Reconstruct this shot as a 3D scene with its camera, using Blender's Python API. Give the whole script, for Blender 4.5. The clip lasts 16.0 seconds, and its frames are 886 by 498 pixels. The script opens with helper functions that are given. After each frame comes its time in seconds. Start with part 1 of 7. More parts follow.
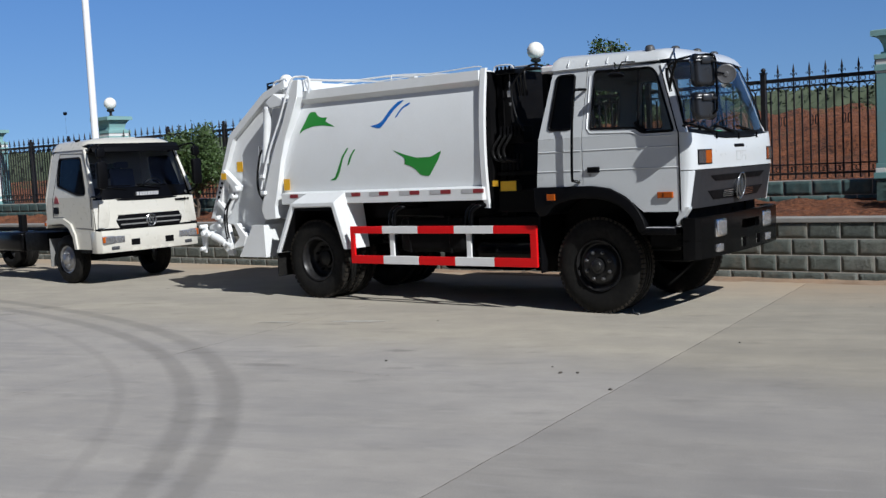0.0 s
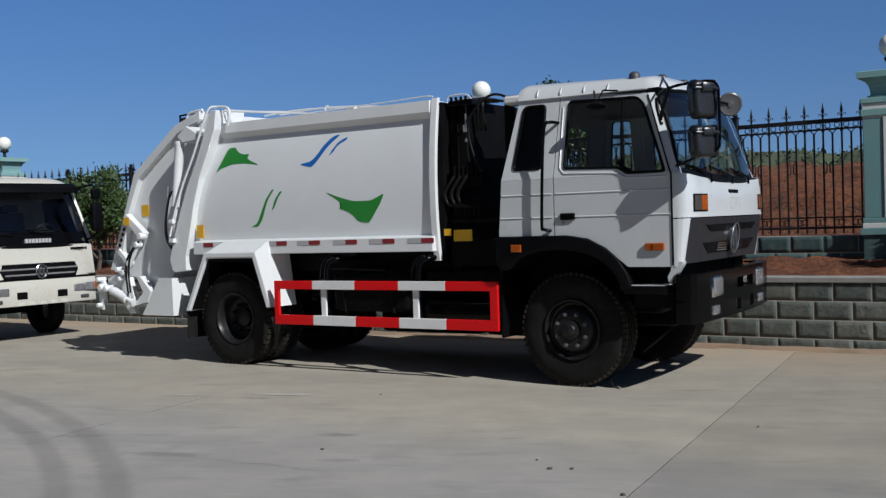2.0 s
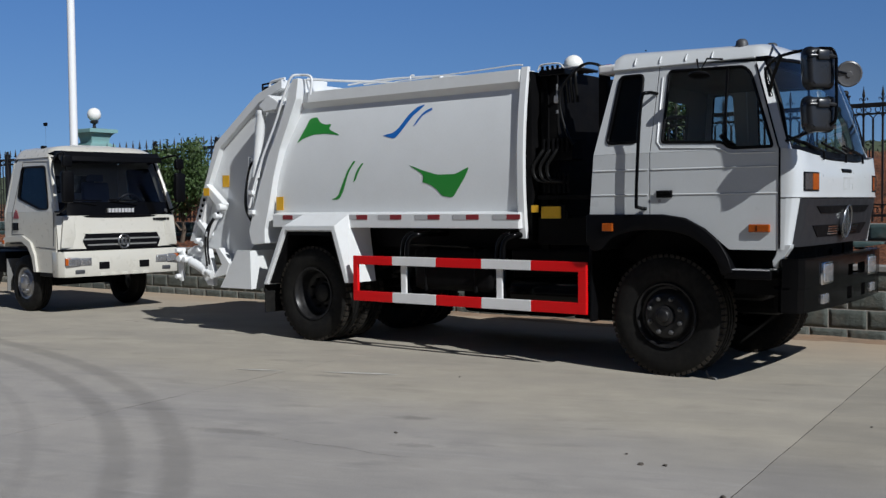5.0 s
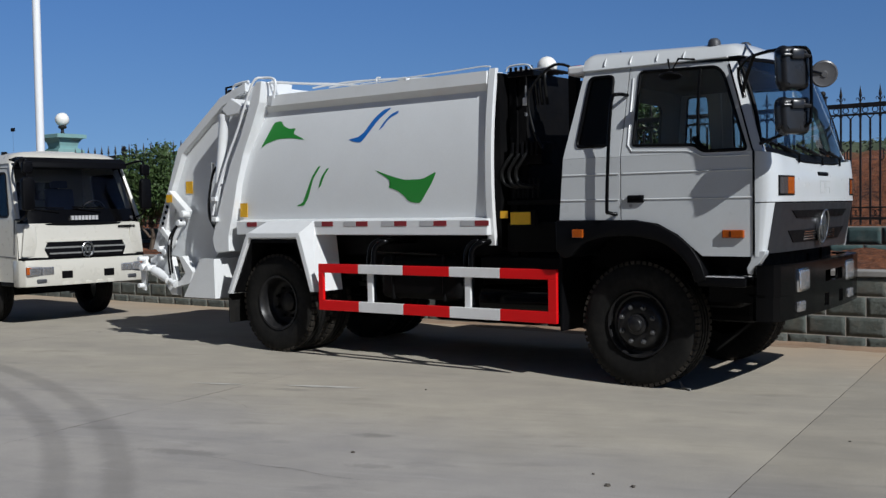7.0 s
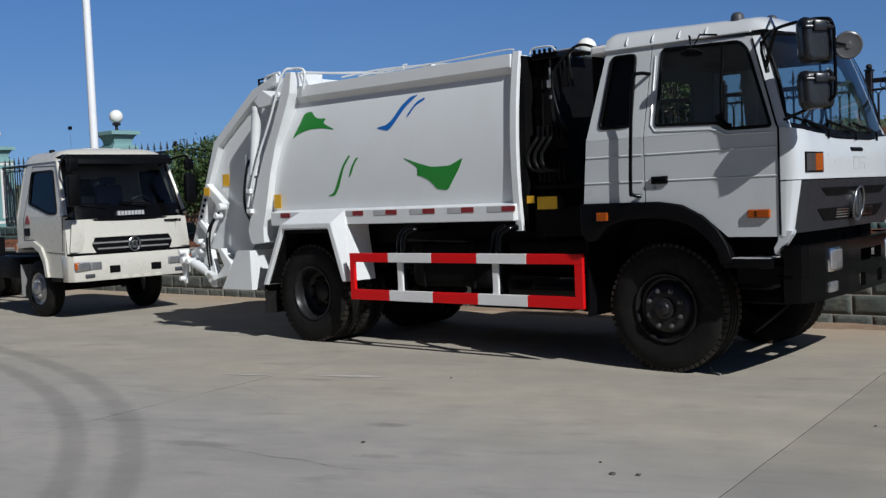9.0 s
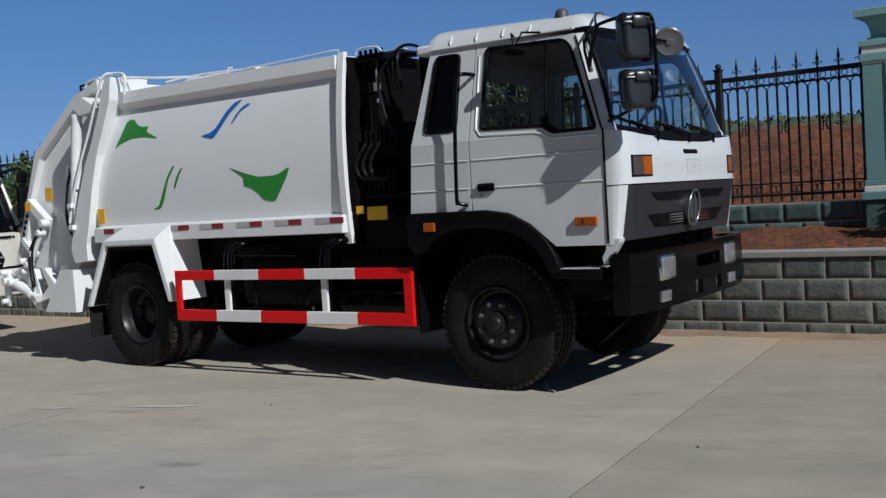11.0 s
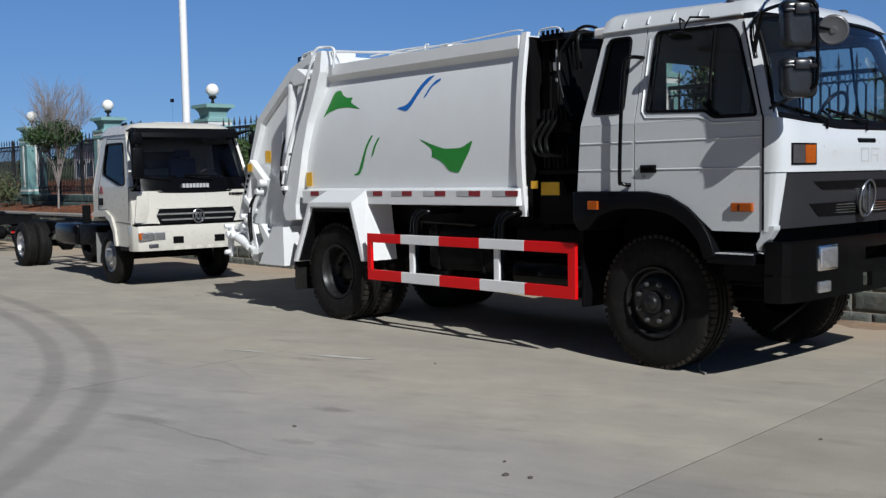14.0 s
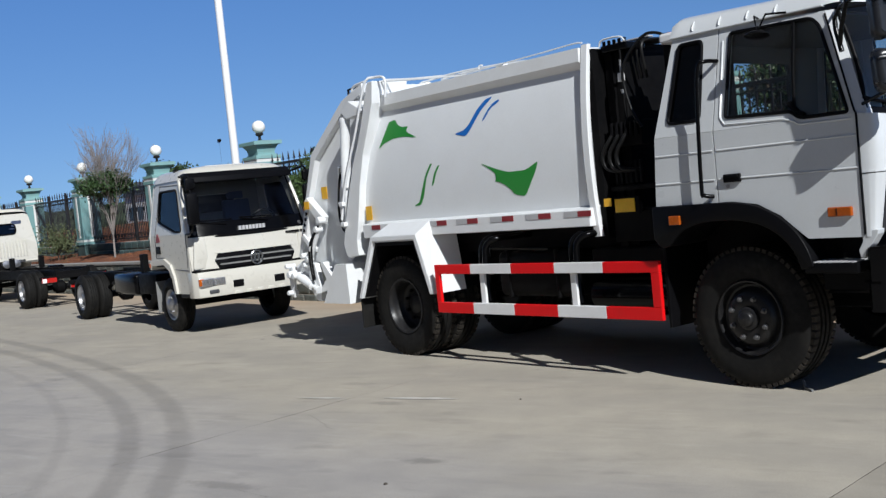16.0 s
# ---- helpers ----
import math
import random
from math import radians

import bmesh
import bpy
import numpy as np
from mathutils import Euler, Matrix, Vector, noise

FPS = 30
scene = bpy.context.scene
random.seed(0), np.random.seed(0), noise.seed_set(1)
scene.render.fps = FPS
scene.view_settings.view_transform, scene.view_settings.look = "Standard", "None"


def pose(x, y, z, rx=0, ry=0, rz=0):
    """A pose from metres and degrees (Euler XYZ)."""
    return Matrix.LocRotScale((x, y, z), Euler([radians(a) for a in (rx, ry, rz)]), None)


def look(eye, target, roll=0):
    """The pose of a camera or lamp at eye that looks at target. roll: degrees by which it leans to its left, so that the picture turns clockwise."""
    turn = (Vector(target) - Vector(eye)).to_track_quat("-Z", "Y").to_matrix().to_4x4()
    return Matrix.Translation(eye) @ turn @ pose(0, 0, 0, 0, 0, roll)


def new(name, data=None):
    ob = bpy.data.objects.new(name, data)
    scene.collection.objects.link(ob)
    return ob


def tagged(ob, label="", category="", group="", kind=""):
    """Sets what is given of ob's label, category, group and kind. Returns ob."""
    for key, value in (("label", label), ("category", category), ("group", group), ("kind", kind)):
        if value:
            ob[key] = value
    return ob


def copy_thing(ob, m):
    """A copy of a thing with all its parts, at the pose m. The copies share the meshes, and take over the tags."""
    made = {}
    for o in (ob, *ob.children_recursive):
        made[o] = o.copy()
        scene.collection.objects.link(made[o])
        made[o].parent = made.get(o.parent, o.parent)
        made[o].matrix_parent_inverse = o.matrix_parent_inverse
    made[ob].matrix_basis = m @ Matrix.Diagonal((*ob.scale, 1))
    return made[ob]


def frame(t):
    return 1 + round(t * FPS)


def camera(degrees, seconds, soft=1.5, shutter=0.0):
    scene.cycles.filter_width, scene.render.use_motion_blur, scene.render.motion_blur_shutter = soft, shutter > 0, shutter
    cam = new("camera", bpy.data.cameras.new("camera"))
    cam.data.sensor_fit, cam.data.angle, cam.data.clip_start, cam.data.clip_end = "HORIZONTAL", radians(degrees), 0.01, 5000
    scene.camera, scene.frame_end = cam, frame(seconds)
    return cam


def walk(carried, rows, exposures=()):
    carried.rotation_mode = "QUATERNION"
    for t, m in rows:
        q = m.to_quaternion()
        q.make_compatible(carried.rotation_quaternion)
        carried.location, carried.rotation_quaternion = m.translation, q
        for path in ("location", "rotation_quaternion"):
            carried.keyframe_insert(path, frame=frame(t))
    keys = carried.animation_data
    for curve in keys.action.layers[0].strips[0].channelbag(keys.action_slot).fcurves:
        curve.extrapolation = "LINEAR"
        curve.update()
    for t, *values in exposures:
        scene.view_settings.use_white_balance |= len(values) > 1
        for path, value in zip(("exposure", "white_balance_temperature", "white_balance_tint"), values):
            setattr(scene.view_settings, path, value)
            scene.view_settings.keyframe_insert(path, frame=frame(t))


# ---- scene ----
cam = camera(45.2, 16.0, soft=1.4)
PATH = [
    (0, (5.632, -9.715, 1.674), (4.402, -8.147, 1.514), -2.88),
    (0.5, (5.651, -9.728, 1.699), (4.424, -8.153, 1.575), -3.17),
    (1, (5.567, -9.824, 1.741), (4.382, -8.215, 1.638), -2.80),
    (1.5, (4.704, -8.935, 1.635), (3.564, -7.293, 1.559), -2.17),
    (2, (4.302, -8.441, 1.539), (3.200, -6.773, 1.484), -1.92),
    (2.5, (4.155, -8.190, 1.499), (3.061, -6.516, 1.458), -1.82),
    (3, (4.047, -8.028, 1.463), (2.927, -6.372, 1.441), -1.75),
    (3.5, (4.029, -8.041, 1.456), (2.871, -6.411, 1.429), -1.35),
    (4, (4.015, -8.048, 1.457), (2.825, -6.441, 1.416), -0.85),
    (6.5, (4.039, -7.859, 1.464), (2.787, -6.304, 1.339), -0.96),
    (7, (3.948, -7.693, 1.484), (2.741, -6.100, 1.407), -0.95),
    (7.5, (3.939, -7.621, 1.495), (2.770, -6.000, 1.436), -1.89),
    (8, (4.066, -7.540, 1.493), (2.828, -5.970, 1.432), -1.25),
    (8.5, (4.170, -7.474, 1.501), (2.848, -5.975, 1.433), -0.99),
    (9, (4.194, -7.386, 1.467), (2.886, -5.877, 1.370), -2.37),
    (9.5, (4.177, -7.157, 1.458), (2.977, -5.558, 1.376), -2.08),
    (10, (4.168, -6.993, 1.460), (3.037, -5.346, 1.364), -4.16),
    (12.5, (4.583, -6.045, 1.478), (3.212, -4.591, 1.393), -0.90),
    (13, (4.507, -6.040, 1.458), (3.042, -4.683, 1.357), -1.21),
    (13.5, (4.292, -6.030, 1.462), (2.853, -4.645, 1.360), -1.60),
    (14, (5.014, -6.425, 1.511), (3.515, -5.108, 1.373), -1.07),
    (14.5, (5.490, -6.439, 1.504), (3.925, -5.196, 1.424), -1.94),
    (15, (5.381, -6.503, 1.624), (3.762, -5.335, 1.504), -1.26),
    (15.5, (4.992, -6.394, 1.595), (3.448, -5.126, 1.499), -2.92),
    (16, (4.604, -6.308, 1.628), (3.044, -5.060, 1.524), -5.80),
]

EXPOSURES = [(t, stops, 6230, 10) for t, stops in ((0.0, 0.22), (1.0, 0.22), (2.0, -0.07), (13.5, -0.09), (14.5, 0.20), (16.0, 0.21))]
walk(cam, [(t, look(eye, target, roll)) for t, eye, target, roll in PATH], EXPOSURES)

# ---- world, sun, exposure ----
SUN = Vector((1.245, -0.40, 1.0)).normalized()
world = bpy.data.worlds.new("sky")
scene.world = world
world.use_nodes = True
wn = world.node_tree.nodes
sky = wn.new("ShaderNodeTexSky")
sky.sky_type = "NISHITA"
sky.sun_disc = False
sky.sun_elevation = math.asin(SUN.z)
sky.sun_rotation = math.atan2(SUN.x, SUN.y)
sky.air_density, sky.dust_density, sky.ozone_density = 1.0, 0.0, 3.0
sky.altitude = 1500
wn["Background"].inputs["Strength"].default_value = 0.073
# the low sky is as clear and blue as the sky higher up
way = wn.new("ShaderNodeTexCoord")
lift = wn.new("ShaderNodeVectorMath")
lift.operation = "MULTIPLY_ADD"
lift.inputs[1].default_value, lift.inputs[2].default_value = (1.0, 1.0, 0.50), (0.0, 0.0, 0.085)
world.node_tree.links.new(way.outputs["Generated"], lift.inputs[0])
world.node_tree.links.new(lift.outputs[0], sky.inputs[0])
rise = wn.new("ShaderNodeSeparateXYZ")
world.node_tree.links.new(way.outputs["Generated"], rise.inputs[0])


def by_height(low, high):
    """A value that goes smoothly from the low sky to the zenith."""
    k = wn.new("ShaderNodeMapRange")
    k.interpolation_type = "SMOOTHSTEP"
    world.node_tree.links.new(rise.outputs["Z"], k.inputs[0])
    for q, v in zip(k.inputs[1:5], (0.27, 0.80, low, high)):
        q.default_value = v
    return k.outputs[0]


deep = wn.new("ShaderNodeHueSaturation")
world.node_tree.links.new(by_height(1.28, 0.70), deep.inputs["Saturation"])
world.node_tree.links.new(by_height(0.95, 0.32), deep.inputs["Value"])
deep.inputs["Hue"].default_value = 0.514
world.node_tree.links.new(sky.outputs[0], deep.inputs["Color"])
world.node_tree.links.new(deep.outputs[0], wn["Background"].inputs["Color"])
lamp = bpy.data.lights.new("sun", "SUN")
lamp.energy, lamp.angle, lamp.color = 4.65, radians(0.5), (1.0, 0.99, 0.95)
sun = new("sun", lamp)
sun.matrix_world = look(SUN * 60, (0, 0, 0))


# ---- building helpers ----
def mesh_of(bm, name, mat, smooth=False):
    me = bpy.data.meshes.new(name)
    bm.normal_update()
    bm.to_mesh(me)
    bm.free()
    if mat is not None:
        for m in mat if isinstance(mat, (list, tuple)) else [mat]:
            me.materials.append(m)
    if smooth:
        for p in me.polygons:
            p.use_smooth = True
        me.set_sharp_from_angle(angle=radians(smooth if smooth > 1 else 35))
    return me


def part(name, bm, mat, parent=None, label="", smooth=0):
    ob = new(name, mesh_of(bm, name, mat, smooth))
    if parent is not None:
        ob.parent = parent
    if label:
        tagged(ob, label)
    return ob


def thing(name, label, category, at=(0, 0, 0), group="", kind=""):
    ob = new(name)
    ob.empty_display_size = 0.1
    ob.location = at
    return tagged(ob, label, category, group, kind)


def box(bm, lo, hi, bevel=0.0, seg=2):
    r = bmesh.ops.create_cube(bm, size=1.0)
    c = [(a + b) / 2 for a, b in zip(lo, hi)]
    d = [abs(b - a) for a, b in zip(lo, hi)]
    for v in r["verts"]:
        v.co = Vector((c[k] + v.co[k] * d[k] for k in range(3)))
    if bevel > 0:
        es = list({e for v in r["verts"] for e in v.link_edges})
        bmesh.ops.bevel(bm, geom=es, offset=min(bevel, 0.45 * min(d)), segments=seg, affect="EDGES", profile=0.5)
    return bm


def bx(lo, hi, bevel=0.0, seg=2):
    return box(bmesh.new(), lo, hi, bevel, seg)


def rod(bm, a, b, r, r2=None, seg=12):
    """A round bar from a to b."""
    a, b = Vector(a), Vector(b)
    q = (b - a).to_track_quat("Z", "Y").to_matrix().to_4x4()
    m = Matrix.Translation((a + b) / 2) @ q
    bmesh.ops.create_cone(bm, cap_ends=True, segments=seg, radius1=r, radius2=r if r2 is None else r2, depth=(b - a).length, matrix=m)
    return bm


def tube(bm, pts, r, seg=8):
    """A round tube along points."""
    pts = [Vector(p) for p in pts]
    rings = []
    n = len(pts)
    up = Vector((0.13, 0.21, 0.97))
    for i, p in enumerate(pts):
        t = (pts[min(i + 1, n - 1)] - pts[max(i - 1, 0)]).normalized()
        if abs(t.dot(up)) > 0.98:
            up = Vector((0.9, 0.3, 0.1))
        u = (up - t * up.dot(t)).normalized()
        w = t.cross(u)
        up = u
        rr = r[i] if isinstance(r, (list, tuple)) else r
        rings.append([bm.verts.new(p + (u * math.cos(k * 2 * math.pi / seg) + w * math.sin(k * 2 * math.pi / seg)) * rr) for k in range(seg)])
    for a, b in zip(rings, rings[1:]):
        for k in range(seg):
            bm.faces.new((a[k], a[(k + 1) % seg], b[(k + 1) % seg], b[k]))
    bm.faces.new(rings[0][::-1])
    bm.faces.new(rings[-1])
    return bm


def arc(pts, n=8):
    """A smooth line through points (Catmull-Rom)."""
    p = [Vector(q) for q in pts]
    p = [2 * p[0] - p[1]] + p + [2 * p[-1] - p[-2]]
    out = []
    for i in range(1, len(p) - 2):
        for k in range(n):
            t = k / n
            a, b, c, d = p[i - 1], p[i], p[i + 1], p[i + 2]
            out.append(0.5 * (2 * b + (c - a) * t + (2 * a - 5 * b + 4 * c - d) * t * t + (3 * b - a - 3 * c + d) * t ** 3))
    return out + [p[-2]]


def prism(bm, outline, axis, lo, hi, bevel=0.0, seg=2):
    """A flat outline (2D points in the other two axes, in xyz order) drawn out along an axis."""
    k = "xyz".index(axis)

    def at(p, v):
        q = list(p)
        q.insert(k, v)
        return q

    va = [bm.verts.new(at(p, lo)) for p in outline]
    vb = [bm.verts.new(at(p, hi)) for p in outline]
    n = len(outline)
    fs = [bm.faces.new(va), bm.faces.new(vb[::-1])]
    for i in range(n):
        fs.append(bm.faces.new((va[(i + 1) % n], va[i], vb[i], vb[(i + 1) % n])))
    bmesh.ops.recalc_face_normals(bm, faces=fs)
    if bevel > 0:
        es = list({e for f in fs for e in f.edges})
        bmesh.ops.bevel(bm, geom=es, offset=bevel, segments=seg, affect="EDGES", profile=0.5)
    return bm


def lathe(bm, profile, centre, axis="y", seg=40, caps=True):
    """Profile of (radius, along) turned round an axis through centre."""
    c = Vector(centre)
    rings = []
    for r, a in profile:
        ring = []
        for k in range(seg):
            w = 2 * math.pi * k / seg
            u, v = r * math.cos(w), r * math.sin(w)
            o = {"y": (u, a, v), "x": (a, u, v), "z": (u, v, a)}[axis]
            ring.append(bm.verts.new(c + Vector(o)))
        rings.append(ring)
    fs = []
    for a, b in zip(rings, rings[1:]):
        for k in range(seg):
            fs.append(bm.faces.new((a[k], a[(k + 1) % seg], b[(k + 1) % seg], b[k])))
    if caps:
        fs.append(bm.faces.new(rings[0]))
        fs.append(bm.faces.new(rings[-1]))
    bmesh.ops.recalc_face_normals(bm, faces=fs)
    return bm


def sheet(bm, fun, nu, nv):
    """A grid surface from fun(u, v), u and v from 0 to 1."""
    g = [[bm.verts.new(fun(i / nu, j / nv)) for j in range(nv + 1)] for i in range(nu + 1)]
    for i in range(nu):
        for j in range(nv):
            bm.faces.new((g[i][j], g[i + 1][j], g[i + 1][j + 1], g[i][j + 1]))
    return bm


def bars(bm, lo, hi, n, axis=0):
    """Unreadable writing: short plain bars side by side."""
    w = (hi[axis] - lo[axis]) / n
    for i in range(n):
        a, b = list(lo), list(hi)
        a[axis] = lo[axis] + i * w + 0.1 * w
        b[axis] = lo[axis] + (i + 1) * w - 0.15 * w
        box(bm, a, b)
    return bm


# ---- materials ----
def nodes_of(name):
    m = bpy.data.materials.new(name)
    m.use_nodes = True
    nt = m.node_tree
    return m, nt, nt.nodes, nt.links, nt.nodes["Principled BSDF"]


def coords(nt, own=True):
    """Object coordinates, shifted by chance from object to object."""
    n, l = nt.nodes, nt.links
    tc = n.new("ShaderNodeTexCoord")
    if not own:
        return tc.outputs["Object"]
    info = n.new("ShaderNodeObjectInfo")
    mul = n.new("ShaderNodeMath")
    mul.operation = "MULTIPLY"
    mul.inputs[1].default_value = 37.0
    l.new(info.outputs["Random"], mul.inputs[0])
    add = n.new("ShaderNodeVectorMath")
    l.new(tc.outputs["Object"], add.inputs[0])
    l.new(mul.outputs[0], add.inputs[1])
    return add.outputs[0]


def noise_of(nt, vec, scale, detail=4, rough=0.55):
    t = nt.nodes.new("ShaderNodeTexNoise")
    t.inputs["Scale"].default_value = scale
    t.inputs["Detail"].default_value = detail
    t.inputs["Roughness"].default_value = rough
    nt.links.new(vec, t.inputs["Vector"])
    return t.outputs["Fac"]


def ramp(nt, fac, stops):
    r = nt.nodes.new("ShaderNodeValToRGB")
    e = r.color_ramp.elements
    while len(e) < len(stops):
        e.new(0.5)
    for k, (p, c) in zip(e, stops):
        k.position = p
        k.color = (*c, 1) if len(c) == 3 else c
    nt.links.new(fac, r.inputs[0])
    return r.outputs[0]


def mixc(nt, fac, a, b, mode="MIX"):
    m = nt.nodes.new("ShaderNodeMix")
    m.data_type = "RGBA"
    m.blend_type = mode
    for s, v in ((m.inputs[0], fac), (m.inputs[6], a), (m.inputs[7], b)):
        if isinstance(v, (int, float)):
            s.default_value = v
        elif isinstance(v, tuple):
            s.default_value = (*v, 1)
        else:
            nt.links.new(v, s)
    return m.outputs[2]


def bump_to(nt, p, height, strength, dist=0.01):
    b = nt.nodes.new("ShaderNodeBump")
    b.inputs["Strength"].default_value = strength
    b.inputs["Distance"].default_value = dist
    nt.links.new(height, b.inputs["Height"])
    nt.links.new(b.outputs[0], p.inputs["Normal"])


def mat(name, colour, rough=0.5, metal=0.0, vary=0.12, big=3.0, fine=60.0, relief=0.0, coat=0.0, dirt=None, dirt_amount=0.0, spec=0.5):
    """A surface with its colour varied at two scales, an optional film of dirt and a fine relief."""
    m, nt, n, l, p = nodes_of(name)
    v = coords(nt)
    a, b = noise_of(nt, v, big, 5), noise_of(nt, v, fine, 3)
    lo = tuple(c * (1 - vary) for c in colour)
    hi = tuple(min(1, c * (1 + vary)) for c in colour)
    c = ramp(nt, a, [(0.3, lo), (0.7, hi)])
    c = mixc(nt, 0.35, c, ramp(nt, b, [(0.35, lo), (0.65, hi)]))
    if dirt:
        d = ramp(nt, noise_of(nt, v, big * 1.7, 8, 0.7), [(0.45, (0, 0, 0)), (0.75, (dirt_amount,) * 3)])
        c = mixc(nt, d, c, dirt)
    l.new(c, p.inputs["Base Color"])
    r = ramp(nt, noise_of(nt, v, big * 4, 4), [(0.3, (rough * 0.85,) * 3), (0.7, (min(1, rough * 1.15),) * 3)])
    l.new(r, p.inputs["Roughness"])
    p.inputs["Metallic"].default_value = metal
    p.inputs["Specular IOR Level"].default_value = spec
    if coat:
        p.inputs["Coat Weight"].default_value = coat
        p.inputs["Coat Roughness"].default_value = 0.06
    if relief:
        bump_to(nt, p, b, relief)
    return m


def glass(name, tint, ior=1.5):
    """Thin tinted pane: clear see-through with gloss."""
    m, nt, n, l, p = nodes_of(name)
    out = n["Material Output"]
    tr = n.new("ShaderNodeBsdfTransparent")
    tr.inputs[0].default_value = (*tint, 1)
    gl = n.new("ShaderNodeBsdfGlossy")
    gl.inputs["Roughness"].default_value = 0.02
    gl.inputs[0].default_value = (1, 1, 1, 1)
    fr = n.new("ShaderNodeFresnel")
    fr.inputs[0].default_value = ior
    mx = n.new("ShaderNodeMixShader")
    l.new(fr.outputs[0], mx.inputs[0])
    l.new(tr.outputs[0], mx.inputs[1])
    l.new(gl.outputs[0], mx.inputs[2])
    l.new(mx.outputs[0], out.inputs["Surface"])
    return m


WHITE = mat("white_truck_paint", (0.555, 0.575, 0.585), 0.32, vary=0.03, coat=0.5, dirt=(0.5, 0.46, 0.4), dirt_amount=0.10)
BODY = mat("white_body_paint", (0.74, 0.76, 0.77), 0.40, vary=0.03, big=1.2, coat=0.3, dirt=(0.5, 0.48, 0.44), dirt_amount=0.10)
BODYWHITE = mat("white_steel_paint", (0.71, 0.725, 0.73), 0.34, vary=0.03, coat=0.4, dirt=(0.5, 0.46, 0.4), dirt_amount=0.14)
CREAM = mat("cream_cab_paint", (0.545, 0.527, 0.47), 0.3, vary=0.03, coat=0.5, dirt=(0.5, 0.45, 0.38), dirt_amount=0.12)
BLACK = mat("black_chassis_paint", (0.004, 0.004, 0.0045), 0.55, vary=0.3, dirt=(0.05, 0.042, 0.034), dirt_amount=0.06, spec=0.08)
GLOSSBLACK = mat("gloss_black_paint", (0.0025, 0.0025, 0.0028), 0.17, vary=0.2, dirt=(0.05, 0.045, 0.04), dirt_amount=0.012, spec=0.14)
GRILLE = mat("grille_plastic", (0.022, 0.023, 0.027), 0.35, vary=0.1)
PLASTIC = mat("grey_black_plastic", (0.0035, 0.0035, 0.0042), 0.42, vary=0.2, relief=0.05, spec=0.10)
RIMBLACK = mat("black_rim_paint", (0.010, 0.010, 0.011), 0.40, vary=0.3, big=8, dirt=(0.10, 0.09, 0.075), dirt_amount=0.16, spec=0.3)
GREY = mat("dark_grey_plastic", (0.050, 0.052, 0.058), 0.45, vary=0.1)
NUT = mat("oily_wheel_nut", (0.11, 0.11, 0.112), 0.35, 0.5, vary=0.2, spec=0.5)
RUBBER = mat("tyre_rubber", (0.0065, 0.0063, 0.006), 0.75, vary=0.25, big=6, dirt=(0.09, 0.08, 0.065), dirt_amount=0.10, relief=0.08, spec=0.2)
# lighter than the tyre: brown dust, and the lugs' sunlit look in the colour
TREAD = mat("dusty_lit_tread_rubber", (0.022, 0.0195, 0.0165), 0.85, vary=0.3, big=9, dirt=(0.13, 0.105, 0.08), dirt_amount=0.35, spec=0.2)
RED = mat("red_guard_paint", (0.64, 0.003, 0.005), 0.4, vary=0.06, dirt=(0.3, 0.1, 0.08), dirt_amount=0.05, spec=0.3)
BARWHITE = mat("white_guard_paint", (0.72, 0.72, 0.72), 0.42, vary=0.05, dirt=(0.45, 0.42, 0.38), dirt_amount=0.2)
GREEN = mat("green_decal", (0.025, 0.24, 0.035), 0.4, vary=0.05)
BLUE = mat("blue_decal", (0.012, 0.13, 0.47), 0.4, vary=0.05)
YELLOW = mat("yellow_sticker", (0.68, 0.37, 0.012), 0.45, vary=0.08)
TAPERED = mat("red_reflector_tape", (0.22, 0.025, 0.03), 0.35, vary=0.1)
TAPEGREY = mat("silver_reflector_tape", (0.42, 0.42, 0.43), 0.35, vary=0.08)
CHROME = mat("chrome", (0.75, 0.76, 0.78), 0.14, 1.0, vary=0.05)
STEEL = mat("worn_steel", (0.38, 0.38, 0.39), 0.4, 0.9, vary=0.15)
LENS = mat("clear_lamp_lens", (0.50, 0.50, 0.51), 0.12, 0.75, vary=0.25, fine=22, relief=0.9)
AMBER = mat("amber_lens", (0.36, 0.075, 0.006), 0.16, vary=0.3, big=14, coat=0.6)
REDLENS = mat("red_lens", (0.42, 0.015, 0.012), 0.2, vary=0.15, coat=0.6)
MIRROR = mat("mirror_back_plastic", (0.014, 0.015, 0.018), 0.30, vary=0.12)
HOSE = mat("black_hose_rubber", (0.007, 0.007, 0.007), 0.42, vary=0.2, spec=0.2)
PALEMARK = mat("pale_worn_mark", (0.50, 0.51, 0.51), 0.4, vary=0.2)
GREYLENS = mat("smoky_clear_lens", (0.06, 0.058, 0.06), 0.15, vary=0.2, coat=0.5)
FAINT = mat("faint_worn_mark", (0.44, 0.45, 0.45), 0.4, vary=0.2)
REFLECT = mat("mirror_face", (0.8, 0.82, 0.84), 0.03, 1.0, vary=0.02)
BLUESEAT = mat("blue_cloth_seat", (0.05, 0.065, 0.12), 0.85, vary=0.2, relief=0.2)
SEAT = mat("dark_cloth_seat", (0.03, 0.032, 0.036), 0.85, vary=0.2, relief=0.2)
TRIM = mat("grey_cab_trim", (0.17, 0.17, 0.165), 0.7, vary=0.1)
DASH = mat("dark_dashboard", (0.035, 0.036, 0.04), 0.6, vary=0.15)
GLASS = glass("cab_glass", (0.82, 0.84, 0.82))
SIDEGLASS = glass("thin_side_glass", (0.62, 0.65, 0.66), 1.28)
SCREEN = glass("windscreen_glass", (0.86, 0.90, 0.90))
